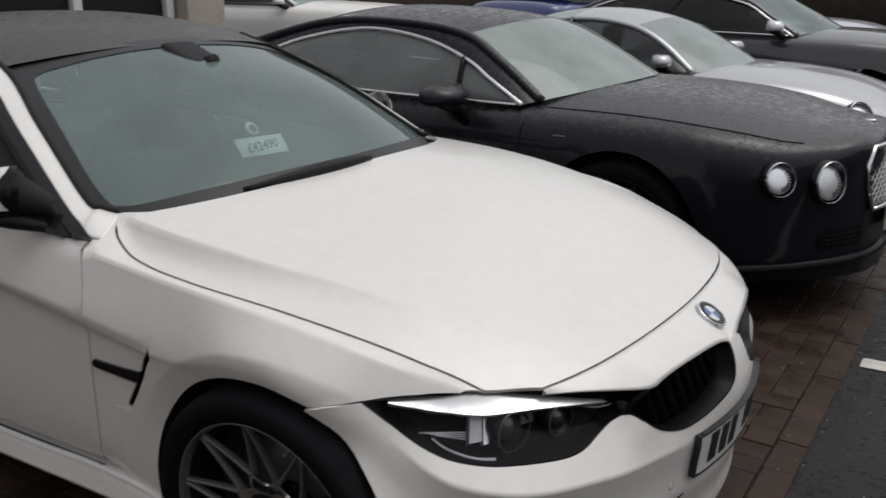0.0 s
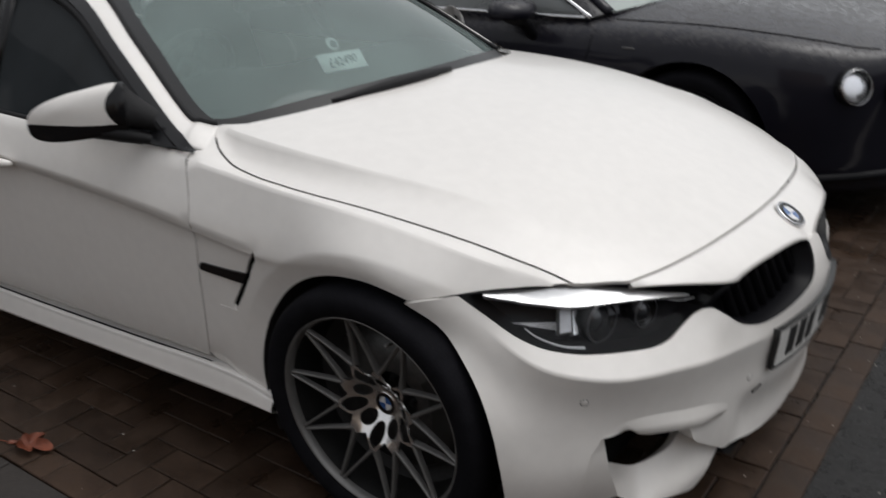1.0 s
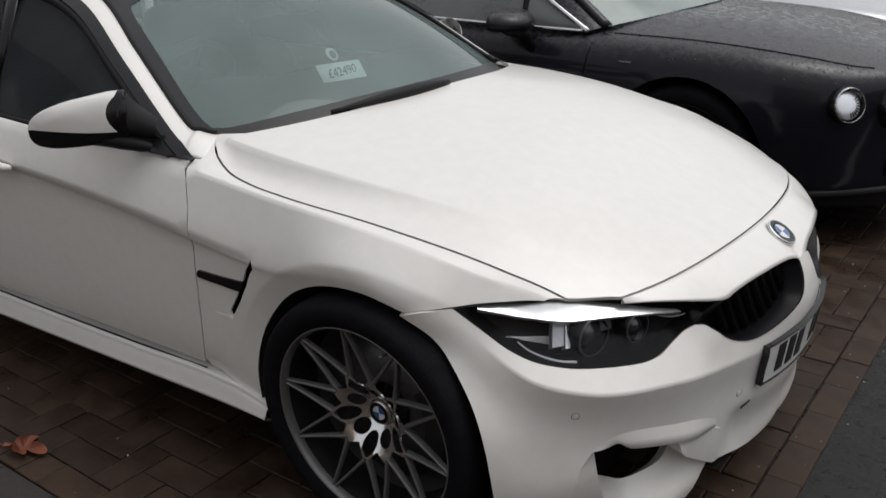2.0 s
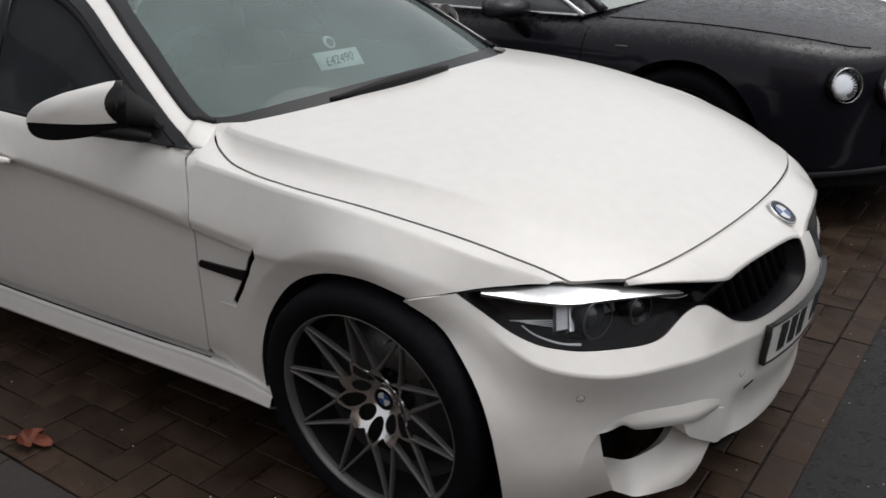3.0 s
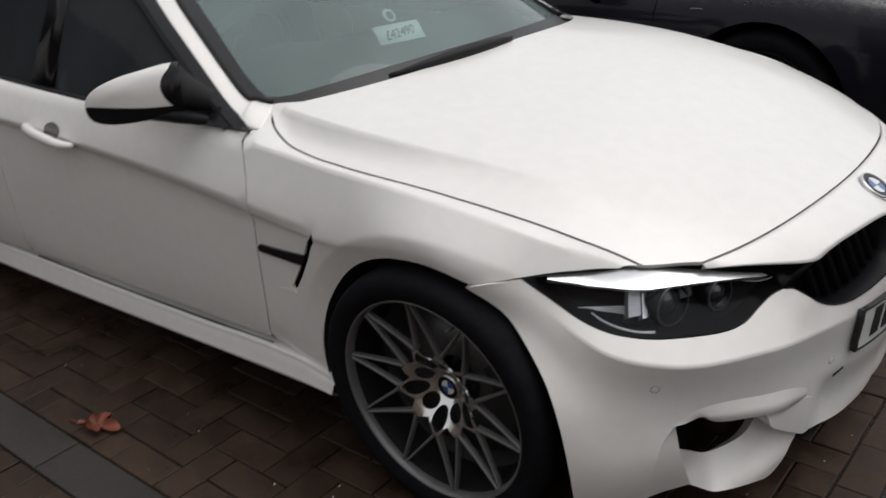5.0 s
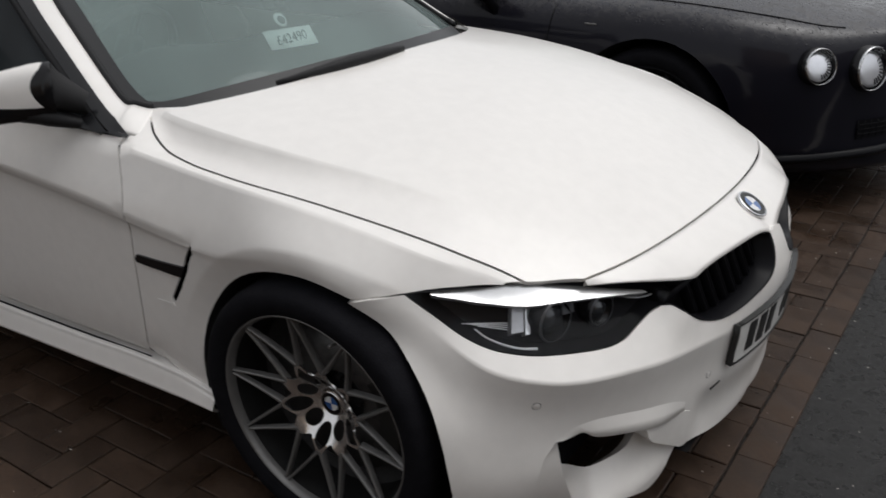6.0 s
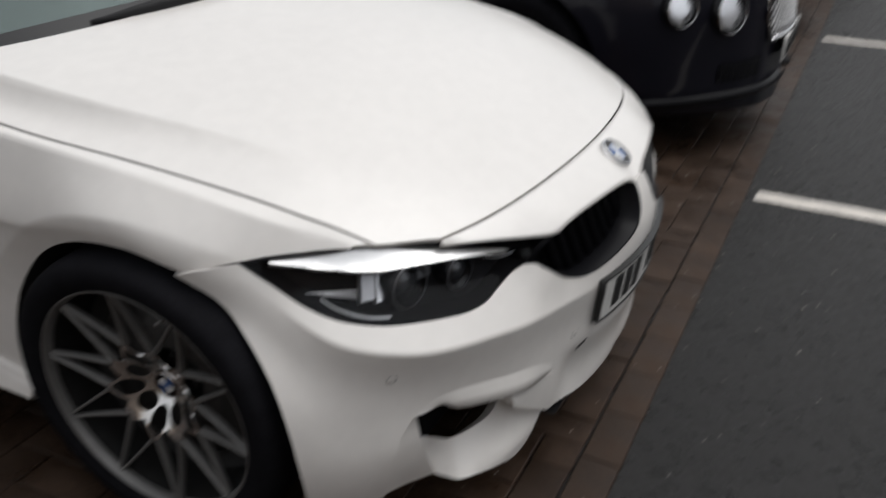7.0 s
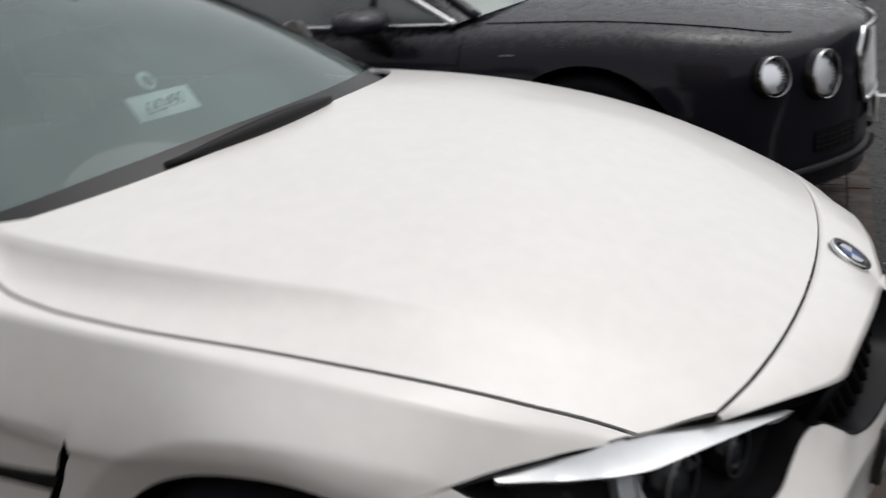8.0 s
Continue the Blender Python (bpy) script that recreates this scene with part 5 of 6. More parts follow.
def part_copy(ob, parent, m):
    made = copy_thing(ob, m)
    made.parent = parent
    made.matrix_basis = m
    return made


part_copy(wheel, white_car, pose(0, 0.797, 0.334, -2.6, 40, 180))
part_copy(wheel, white_car, pose(-2.812, -0.80, 0.334, 1.5, 70, 0))
part_copy(wheel, white_car, pose(-2.812, 0.80, 0.334, -1.5, 20, 180))

# dark underside, wheel housings, bulkheads
part("underbody", box_mesh((3.6, 1.36, 0.10), 0.03, (-1.35, 0, 0.24)), DARK, white_car)
part("engine_bay", box_mesh((0.86, 1.02, 0.36), 0.05, (0.05, 0, 0.46)), DARK, white_car)
for cx in (0.0, -2.812):
    for sgn in (1, -1):
        rows = []
        for a in np.linspace(-25, 205, 30):
            r = 0.386
            rows.append([(cx + r * math.cos(radians(a)), y * sgn, 0.312 + 0.985 * r * math.sin(radians(a))) for y in (-0.872, -0.80, -0.60)])
        part("arch_liner", grid_mesh(rows), DARK, white_car)
        bm = bmesh.new()
        ngon(bm, [(cx + 0.40 * math.cos(a), -0.60 * sgn, 0.315 + 0.39 * math.sin(a)) for a in np.linspace(0, 2 * math.pi, 32, endpoint=False)])
        part("arch_liner", bm, DARK, white_car)

# cabin
rows = []
for y in np.linspace(-0.66, 0.66, 24):
    hump = 0.03 * math.exp(-((y + 0.36) / 0.18) ** 2)
    cx = cowl_x(y)
    rows.append([(cx - 0.03, y, bonnet_z(cx, y) - 0.06), (cx - 0.22, y, 0.915 + hump * 0.3), (-0.80, y, 0.935 + hump * 0.6), (-1.00, y, 0.955 + hump), (-1.10, y, 0.92 + hump), (-1.14, y, 0.78), (-1.10, y, 0.5)])
bm = grid_mesh([spline(r, 20) for r in rows])
bmesh.ops.recalc_face_normals(bm, faces=bm.faces[:])
part("dashboard", bm, CABIN, white_car, "dark dashboard")
whl = [(0.185 * math.cos(a), 0.185 * math.sin(a), 0) for a in np.linspace(0, 2 * math.pi, 41)]
sw = tube_mesh(whl, 0.016, 8)
sw.transform(pose(-1.20, -0.36, 0.93, 0, -62, 0))
steer = part("steering_wheel", sw, CABIN, white_car, "dark steering wheel")
cen = box_mesh((0.16, 0.10, 0.05), 0.02)
join_into(cen, box_mesh((0.34, 0.035, 0.02), 0.008))
cen.transform(pose(-1.20, -0.36, 0.93, 0, -62, 90))
part("steering_hub", cen, CABIN, steer)
for y in (-0.37, 0.37):
    seat = new("seat")
    seat.parent = white_car
    part("seat_cushion", box_mesh((0.52, 0.50, 0.20), 0.07, (-1.62, y, 0.52), 3), SEAT, seat)
    back = box_mesh((0.20, 0.50, 0.62), 0.08, (0, 0, 0), 3)
    back.transform(pose(-1.95, y, 0.82, 0, -18, 0))
    part("backrest", back, SEAT, seat)
    rest = box_mesh((0.12, 0.26, 0.18), 0.05, (0, 0, 0), 3)
    rest.transform(pose(-2.08, y, 1.17, 0, -15, 0))
    part("headrest", rest, SEAT, seat)
part("rear_bench", box_mesh((0.5, 1.16, 0.62), 0.1, (-2.75, 0, 0.62), 3), SEAT, white_car)
part("cabin_floor", box_mesh((2.2, 1.4, 0.06), 0.02, (-1.9, 0, 0.34)), CABIN, white_car)
part("rear_deck", box_mesh((0.5, 1.24, 0.04), 0.02, (-2.95, 0, 0.93)), CABIN, white_car)
glassm = box_mesh((0.035, 0.27, 0.085), 0.016, (0, 0, 0), 3)
glassm.transform(pose(-1.17, -0.02, 1.175, 0, 12, 8))
rv_box = box_mesh((0.26, 0.15, 0.06), 0.025, (0, 0, 0), 3)
rv_box.transform(pose(-1.08, -0.01, 1.225, 0, 22, 0))
rv = part("rear_view_mirror", glassm, MATT_BLACK, white_car, "black rear-view mirror")
part("sensor_box", rv_box, MATT_BLACK, rv)
part("mirror_stem", tube_mesh([(-1.13, 0, 1.20), (-1.06, 0, 1.235), (-1.02, 0, 1.232)], [0.014, 0.018, 0.03], 8), MATT_BLACK, rv)

# boot and tail, closing the car behind
rows = []
for x, hw, zt in ((-2.95, 0.66, 1.03), (-3.2, 0.74, 1.02), (-3.45, 0.78, 1.01), (-3.60, 0.76, 0.96), (-3.66, 0.74, 0.70), (-3.62, 0.72, 0.35)):
    rows.append([(x - 0.06 * (1 - v * v), hw * v, zt + 0.02 * (1 - v * v)) for v in np.linspace(-1, 1, 15)])
bm = grid_mesh([spline([r[j] for r in rows], 24) for j in range(15)])
bmesh.ops.recalc_face_normals(bm, faces=bm.faces[:])
part("boot_lid", bm, WHITE, white_car)
for sgn in (1, -1):
    rows = [[(x, -y * sgn, z) for x, y, z in spline([(-3.15, 0.76, zz), (-3.4, 0.82, zz), (-3.56, 0.80, zz), (-3.64, 0.73, zz)], 14)] for zz in (1.0, 0.9, 0.75, 0.6, 0.45, 0.3)]
    bm = grid_mesh(rows)
    bmesh.ops.recalc_face_normals(bm, faces=bm.faces[:])
    part("tail_corner", bm, WHITE, white_car)

# price card behind the windscreen
ex, ey = Vector((0.13, 0.99, -0.02)).normalized(), Vector((-0.50, -0.08, 0.86)).normalized()
card = top_level("price_card", "small white price card propped behind a windscreen", "price card")
c0 = Vector((-0.845, 0.025, 0.965))


def card_pt(a, b, d=0.0):
    n = ex.cross(ey).normalized()
    return c0 + ex * a + ey * b + n * d


part("card", prism_mesh([card_pt(-0.098, -0.036), card_pt(0.098, -0.036), card_pt(0.098, 0.036), card_pt(-0.098, 0.036)], 0.002, (0, 0, -1)), CARD, card)
fc = bpy.data.curves.new("price", "FONT")
fc.body, fc.size, fc.align_x, fc.align_y, fc.extrude = "\u00a342490", 0.045, "CENTER", "CENTER", 0.0005
txt = new("price_text", fc)
nn = ex.cross(ey).normalized()
txt.matrix_world = Matrix(((ex.x, ey.x, nn.x, card_pt(0, 0, 0.003).x), (ex.y, ey.y, nn.y, card_pt(0, 0, 0.003).y), (ex.z, ey.z, nn.z, card_pt(0, 0, 0.003).z), (0, 0, 0, 1)))
fc.materials.append(CARD_INK)
txt.parent = card
disc = top_level("paper_disc", "small round pale sticker on a windscreen", "sticker")
bm = bmesh.new()
ngon(bm, [card_pt(-0.004 + 0.024 * math.cos(a), 0.068 + 0.024 * math.sin(a)) for a in np.linspace(0, 2 * math.pi, 24, endpoint=False)])
part("disc", bm, CARD, disc)
bm = bmesh.new()
ngon(bm, [card_pt(-0.002 + 0.015 * math.cos(a), 0.066 + 0.015 * math.sin(a), 0.002) for a in np.linspace(0, 2 * math.pi, 20, endpoint=False)])
part("disc_print", bm, CARD_INK, disc)


# ---- neighbouring cars ----
def plain_wheel(name, parent, r, mat, spokes=10):
    root = new(name)
    root.parent = parent
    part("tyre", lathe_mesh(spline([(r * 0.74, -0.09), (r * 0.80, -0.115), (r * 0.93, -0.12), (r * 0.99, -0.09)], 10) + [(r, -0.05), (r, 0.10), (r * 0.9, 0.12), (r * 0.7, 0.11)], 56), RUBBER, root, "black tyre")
    part("rim", lathe_mesh([(r * 0.74, -0.095), (r * 0.77, -0.105), (r * 0.74, -0.108), (r * 0.70, -0.085), (r * 0.68, 0.05), (0.02, 0.06)], 56), mat, root)
    for k in range(spokes):
        a = 2 * math.pi * k / spokes
        s = box_mesh((r * 0.60, 0.03, 0.032), 0.006, (r * 0.40, -0.07, 0), 1)
        s.transform(Matrix.Rotation(a, 4, "Y"))
        part("spoke", s, mat, root)
    part("hub", lathe_mesh([(0.0, -0.092), (r * 0.14, -0.09), (r * 0.17, -0.07)], 20), mat, root)
    return root


def rain_shell(p, paint, glass_mat, trim, at, label, name="parked_car"):
    """A parked car from a few tables: half width, shoulder height and crown along its length, then cabin curves. x forward from the front axle."""
    car = top_level(name, label, "car", "parked cars", at)
    W, T, C = (smooth_table(p["x"], p[k]) for k in ("w", "t", "c"))
    x0, x1 = min(p["x"]), max(p["x"])
    base = p.get("base", 0.2)

    def section(x):
        w, t, c = max(W(x), 0.03), T(x), max(C(x), 0.0)
        low = base + p.get("chin", 0.06) * max(0, (x - (x1 - 0.5)) / 0.5) ** 2
        return [(0, t + c), (0.45 * w, t + 0.86 * c), (0.78 * w, t + 0.20 * c), (0.925 * w, t - 0.035), (0.985 * w, t - 0.14), (1.0 * w, t - 0.27), (0.985 * w, 0.5 * (t - 0.27) + 0.5 * (low + 0.08)), (0.955 * w, low + 0.08), (0.80 * w, low), (0.0, low)]

    def skin(x, s):
        """s from 0 at the crown to 9 underneath."""
        q = spline(section(x), 73)
        k = min(max(s / 9 * 72, 0), 72)
        i = min(int(k), 71)
        f = k - i
        return (x, q[i][0] * (1 - f) + q[i + 1][0] * f, q[i][1] * (1 - f) + q[i + 1][1] * f)

    xs = list(np.linspace(x0, x1 - 0.36, 84)) + list(x1 - 0.36 * (1 - np.sin(np.linspace(0.02, 1, 34) * math.pi / 2)))
    rows = []
    for x in xs:
        q = spline(section(x), 37)
        rows.append([(x, -y, z) for y, z in q[::-1]] + [(x, y, z) for y, z in q[1:-1]])
    bm = grid_mesh(rows, closed_v=True)
    bm.faces.new([bm.verts.new(v) for v in rows[0]])
    bm.faces.new([bm.verts.new(v) for v in rows[-1]])
    bmesh.ops.remove_doubles(bm, verts=bm.verts[:], dist=1e-5)
    bmesh.ops.recalc_face_normals(bm, faces=bm.faces[:])
    r, wb, front = p["wheel"], p["wb"], p.get("axle", 0.0)
    ar = r + 0.045
    for cx in (front, -wb):
        gone = [f for f in bm.faces if math.hypot(f.calc_center_median().x - cx, f.calc_center_median().z - r) < ar and abs(f.calc_center_median().y) > 0.45]
        bmesh.ops.delete(bm, geom=gone, context="FACES")
        for v in {v for e in bm.edges if len(e.link_faces) == 1 for v in e.verts}:
            d = math.hypot(v.co.x - cx, v.co.z - r)
            if d < ar + 0.08 and abs(v.co.y) > 0.45:
                v.co.x, v.co.z = cx + (v.co.x - cx) * ar / d, r + (v.co.z - r) * ar / d
    body = part("body", bm, paint, car, p.get("body_label", ""))
    for cx in (front, -wb):
        for sgn in (1, -1):
            part("arch_liner", grid_mesh([[(cx + ar * math.cos(a), y * sgn, r + ar * math.sin(a)) for y in (-p["wmax"] + 0.03, -0.45)] for a in np.linspace(-0.5, math.pi + 0.5, 28)]), DARK, car)
    whl = plain_wheel("wheel", car, r, p.get("rim", ALLOY))
    whl.matrix_local = pose(front, -p["wmax"] + 0.14, r)
    for m in (pose(front, p["wmax"] - 0.14, r, 0, 0, 180), pose(-wb, -p["wmax"] + 0.14, r, 0, 15, 0), pose(-wb, p["wmax"] - 0.14, r, 0, 15, 180)):
        part_copy(whl, car, m)
    # cabin
    n = 60
    mid, rail, belt = spline(p["mid"], n), spline(p["rail"], n), spline(p["belt"], n)

    def loft(a, b, i0, i1, sgn, bulge, steps=12, full=False):
        rows = []
        for i in range(i0, i1 + 1):
            r_ = []
            for t in (np.linspace(-1, 1, 2 * steps + 1) if full else np.linspace(0, 1, steps)):
                s = abs(t)
                q = np.array(a[i]) * (1 - s ** 2.2 if full else 1 - s) + np.array(b[i]) * (s ** 2.2 if full else s)
                y = (b[i][1] * t if full else q[1])
                r_.append((q[0], (y - (bulge * math.sin(math.pi * s) if not full else 0)) * sgn, q[2] + (0 if full else 0.3 * bulge * math.sin(math.pi * s))))
            rows.append(r_)
        bm = grid_mesh(rows)
        bmesh.ops.recalc_face_normals(bm, faces=bm.faces[:])
        return bm
    k1, k2 = p["cuts"]
    ws = part("windscreen", loft(mid, rail, 0, k1, 1, 0, full=True), glass_mat, car, "windscreen")
    ws.visible_shadow = False
    part("roof", loft(mid, rail, k1, k2, 1, 0, full=True), p.get("roof", paint), car)
    part("rear_window", loft(mid, rail, k2, n - 1, 1, 0, full=True), glass_mat, car).visible_shadow = False
    for sgn in (1, -1):
        rl = [(x, y * sgn, z) for x, y, z in rail]
        bl = [(x, y * sgn, z) for x, y, z in belt]
        arc = spline(p["arc"], n) if "arc" in p else rail
        sw = part("side_window", loft(arc, belt, 1, n - 2, sgn, 0.012), p.get("side_glass", WINDOW), car, "dark side window")
        if "arc" in p:
            part("roof_side", loft(rail, arc, 0, n - 1, sgn, 0.006), paint, car)
        sw.visible_shadow = False
        thick = [0.030 + 0.012 * min(1, max(0, (i - 0.6 * n) / (0.3 * n))) for i in range(n)]
        part("pillar", tube_mesh(rl, thick, 10, 0.75), paint, car)
        part("window_trim", tube_mesh([(x, y * 1.012, z + 0.004) for x, y, z in bl[1:-1]], 0.008, 6), trim, sw)
        if p.get("top_trim"):
            part("window_trim", tube_mesh([(x, y * sgn * 1.012, z) for x, y, z in arc[:-1]] if "arc" in p else [(x, y * 1.058, z - 0.030) for x, y, z in rl[1:-3]], 0.0135, 8), trim, sw)
        b0 = p["bpost"]
        if b0:
            part("pillar_trim", tube_mesh([tuple(np.array(rl[b0]) * (1 - t) + np.array(bl[b0]) * t) for t in np.linspace(0, 1, 6)], 0.03, 6), GLOSS_BLACK, sw)
        # mirror
        mx, my, mz = p["mirror"]
        shell = bmesh.new()
        bmesh.ops.create_uvsphere(shell, u_segments=20, v_segments=12, radius=1)
        for v in shell.verts:
            c = v.co
            k = p.get("mirror_size", 0.85)
            v.co = Vector((c.x * 0.125 * k * (1.0 if c.x > 0 else 0.6) - 0.03 * c.y * sgn, c.y * 0.15 * k, max(min(c.z, 0.62 + 0.12 * c.z), -0.45 - 0.15 * c.z) * (0.064 if p.get("stem") else 0.092) * k))
        shell.transform(Matrix.Translation((mx, my * sgn, mz)))
        mir = part("door_mirror", shell, p.get("mirror_paint", paint), car, "door mirror")
        part("mirror_arm", tube_mesh([(mx + 0.02, (my - 0.02) * sgn, mz - 0.03), (mx + 0.05, (my - 0.10 if my > 0 else my + 0.10) * sgn, mz - 0.075), (mx + 0.08, (my - 0.16 if my > 0 else my + 0.16) * sgn, mz - 0.09)], [0.045, 0.035, 0.035], 8, 0.7), MATT_BLACK, mir)
        if p.get("stem"):
            part("mirror_stem", tube_mesh([(mx + 0.03, (my + 0.03) * sgn, mz - 0.02), (mx + 0.06, (my + 0.09) * sgn, mz - 0.08), (mx + 0.09, (my + 0.12) * sgn, mz - 0.15)], [0.05, 0.045, 0.04], 8, 0.7), SLAT, mir, "black mirror stem")
            part("window_divider", tube_mesh([tuple(np.array((-1.065, -0.748 * sgn, 1.112)) * (1 - t) + np.array((-1.02, -0.885 * sgn, 0.912)) * t + np.array((0, -0.012 * sgn * math.sin(math.pi * t), 0))) for t in np.linspace(0, 1, 6)], 0.014, 6), SLAT, sw, "black quarter-light post")
    part("interior", box_mesh((1.7, 1.2, 0.5), 0.12, p["cabin"], 3), CABIN, car)
    xr = p["cabin"][0]
    for y in (-0.36, 0.36):
        part("headrest", box_mesh((0.12, 0.26, 0.5), 0.05, (xr - 0.05, y, p["cabin"][2] + 0.25), 2), SEAT, car)
    return car, skin


def on_skin(skin, x, z, sgn=-1):
    """The skin's point at x and height z on one flank."""
    lo, hi = 2.0, 8.0
    for _ in range(22):
        m = (lo + hi) / 2
        if skin(x, m)[2] > z:
            lo = m
        else:
            hi = m
    q = skin(x, (lo + hi) / 2)
    return Vector((q[0], q[1] * (1 if sgn > 0 else -1), q[2]))


def skin_normal(skin, x, z, sgn):
    a, b, c = on_skin(skin, x, z, sgn), on_skin(skin, x - 0.02, z, sgn), on_skin(skin, x, z - 0.02, sgn)
    n = (b - a).cross(c - a).normalized()
    return n if n.y * sgn > 0 else -n


def round_lamp(parent, c, nrm, r, name="headlamp"):
    """A deep round lamp: bowl, bright side lens, ribs, projector, clear cover and chrome ring."""
    base = Matrix.Translation(c) @ nrm.to_track_quat("Z", "Y").to_matrix().to_4x4()

    def piece(nm, bm, mat, up, label="", m=Matrix()):
        bm.transform(base @ m)
        return part(nm, bm, mat, up, label)
    ob = piece(name, lathe_mesh([(0.0, -0.024), (r * 0.90, -0.022), (r * 0.94, 0.006)], 40, "z"), GLOSS_BLACK, parent, "round clear headlamp in a chrome ring")
    piece("lamp_ring", lathe_mesh([(r * 0.93, 0.006), (r * 0.965, 0.012), (r * 0.99, 0.008), (r * 0.995, 0.002)], 40, "z"), CHROME, ob, "bright chrome ring")
    piece("lamp_seat", lathe_mesh([(r * 0.99, 0.004), (r * 1.02, -0.002), (r * 1.06, -0.018), (r * 1.08, -0.06)], 40, "z"), GLOSS_BLACK, ob, "black lamp surround")
    aside = Matrix.Translation((-r * 0.07, r * 0.02, 0.002)) @ Matrix.Rotation(radians(-13), 4, "X")
    bowl = piece("reflector_bowl", lathe_mesh([(0.0, 0.004), (r * 0.25, 0.0035), (r * 0.45, 0.002), (r * 0.65, -0.001), (r * 0.78, -0.004), (r * 0.82, -0.014)], 40, "z"), LAMP_BOWL, ob, "bright silver reflector bowl", aside)
    for k in range(9):
        rib = box_mesh((r * 0.26, 0.005, 0.012), 0.0015, (r * 0.60, 0, -0.001), 1)
        piece("lamp_rib", rib, LAMP_DIM, bowl, "", aside @ Matrix.Rotation(radians(-84 + 15 * k), 4, "Z"))
    piece("lamp_lens", lathe_mesh([(0.0, 0.034), (r * 0.5, 0.030), (r * 0.93, 0.014)], 40, "z"), LENS, ob).visible_shadow = False
    return ob


coupe = dict(
    x=[-3.72, -3.6, -3.3, -2.75, -2.3, -1.4, -0.6, 0.0, 0.25, 0.40, 0.563, 0.725, 0.85, 0.90, 0.93],
    w=[0.40, 0.70, 0.90, 0.975, 0.965, 0.955, 0.962, 0.968, 0.955, 0.91, 0.815, 0.64, 0.44, 0.31, 0.12],
    t=[0.70, 0.85, 0.95, 0.955, 0.94, 0.905, 0.895, 0.885, 0.865, 0.845, 0.815, 0.80, 0.80, 0.78, 0.70],
    c=[0.0, 0.03, 0.04, 0.04, 0.03, 0.05, 0.085, 0.08, 0.075, 0.07, 0.06, 0.05, 0.03, 0.01, 0.0],
    wheel=0.352, wb=2.866, axle=-0.12, wmax=0.965, base=0.165, side_glass=SHEEN_SIDE,
    arc=[(-0.665, -0.845, 0.907), (-0.869, -0.80, 1.014), (-1.053, -0.74, 1.105), (-1.378, -0.66, 1.196), (-1.786, -0.62, 1.233), (-2.213, -0.66, 1.168), (-2.55, -0.74, 1.055), (-2.90, -0.81, 0.965)], chin=0.0, cuts=(19, 38), bpost=None,
    mid=[(-0.36, 0, 0.985), (-0.70, 0, 1.165), (-1.03, 0, 1.290), (-1.55, 0, 1.345), (-2.1, 0, 1.33), (-2.75, 0, 1.17), (-3.15, 0, 1.0)],
    rail=[(-0.60, -0.77, 0.925), (-0.88, -0.71, 1.11), (-1.14, -0.645, 1.228), (-1.6, -0.60, 1.275), (-2.1, -0.59, 1.26), (-2.65, -0.66, 1.12), (-3.05, -0.76, 0.97)],
    belt=[(-0.66, -0.84, 0.903), (-1.0, -0.865, 0.908), (-1.4, -0.875, 0.915), (-1.8, -0.875, 0.925), (-2.2, -0.865, 0.935), (-2.6, -0.85, 0.955), (-2.95, -0.82, 0.96)],
    mirror=(-1.04, -1.02, 0.945), cabin=(-1.75, 0, 0.72), top_trim=True, rim=SLAT, mirror_size=1.2, stem=True)
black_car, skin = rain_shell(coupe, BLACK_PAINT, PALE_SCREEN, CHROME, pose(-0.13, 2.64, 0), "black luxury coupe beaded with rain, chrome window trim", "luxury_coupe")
for sgn in (-1, 1):
    for x, z, r in ((0.563, 0.670, 0.077), (0.735, 0.646, 0.095)):
        nrm = (skin_normal(skin, x, z, sgn) + Vector((0.28, 0, 0.05))).normalized()
        round_lamp(black_car, on_skin(skin, x, z, sgn) + nrm * 0.020, nrm, r)
    # wing badge on the flank
    a = on_skin(skin, -0.42, 0.79, sgn) + Vector((0, 0.004 * sgn, 0))
    part("wing_badge", box_mesh((0.060, 0.004, 0.007), 0.002, a), ALLOY, black_car, "small silver script badge")
    # bonnet edge, sill line and door gap
    seam = [tuple(Vector(skin(x, 2.25)) * 1.0) for x in np.linspace(-0.55, 0.62, 40)]
    part("bonnet_gap", tube_mesh([(x, y * sgn, z + 0.001) for x, y, z in seam], 0.0035, 6), SLAT, black_car)
    gap = [on_skin(skin, -0.62 - 0.05 * t, 0.86 - 0.50 * t, sgn) for t in np.linspace(0, 1, 16)]
    part("door_gap", tube_mesh(gap, 0.0035, 6), SLAT, black_car)
    mouth = [on_skin(skin, 0.73 + 0.14 * t, 0.335, sgn) + Vector((0.004, 0.004 * sgn, 0)) for t in np.linspace(0, 1, 14)]
    roof_ = [on_skin(skin, 0.73 + 0.14 * t, 0.420, sgn) + Vector((0.004, 0.004 * sgn, 0)) for t in np.linspace(0, 1, 14)]
    bm = grid_mesh([[tuple(p.lerp(q, f)) for f in np.linspace(0, 1, 5)] for p, q in zip(mouth, roof_)])
    bmesh.ops.recalc_face_normals(bm, faces=bm.faces[:])
    intake = part("lower_intake", bm, SLAT, black_car, "black mesh lower intake")
    for i in range(0, 14, 2):
        part("mesh_wire", tube_mesh([tuple(mouth[i]), tuple(roof_[i])], 0.0018, 4), SLAT, intake)
    for f in (0.25, 0.5, 0.75):
        part("mesh_wire", tube_mesh([tuple(p.lerp(q, f)) for p, q in zip(mouth, roof_)], 0.0018, 4), SLAT, intake)
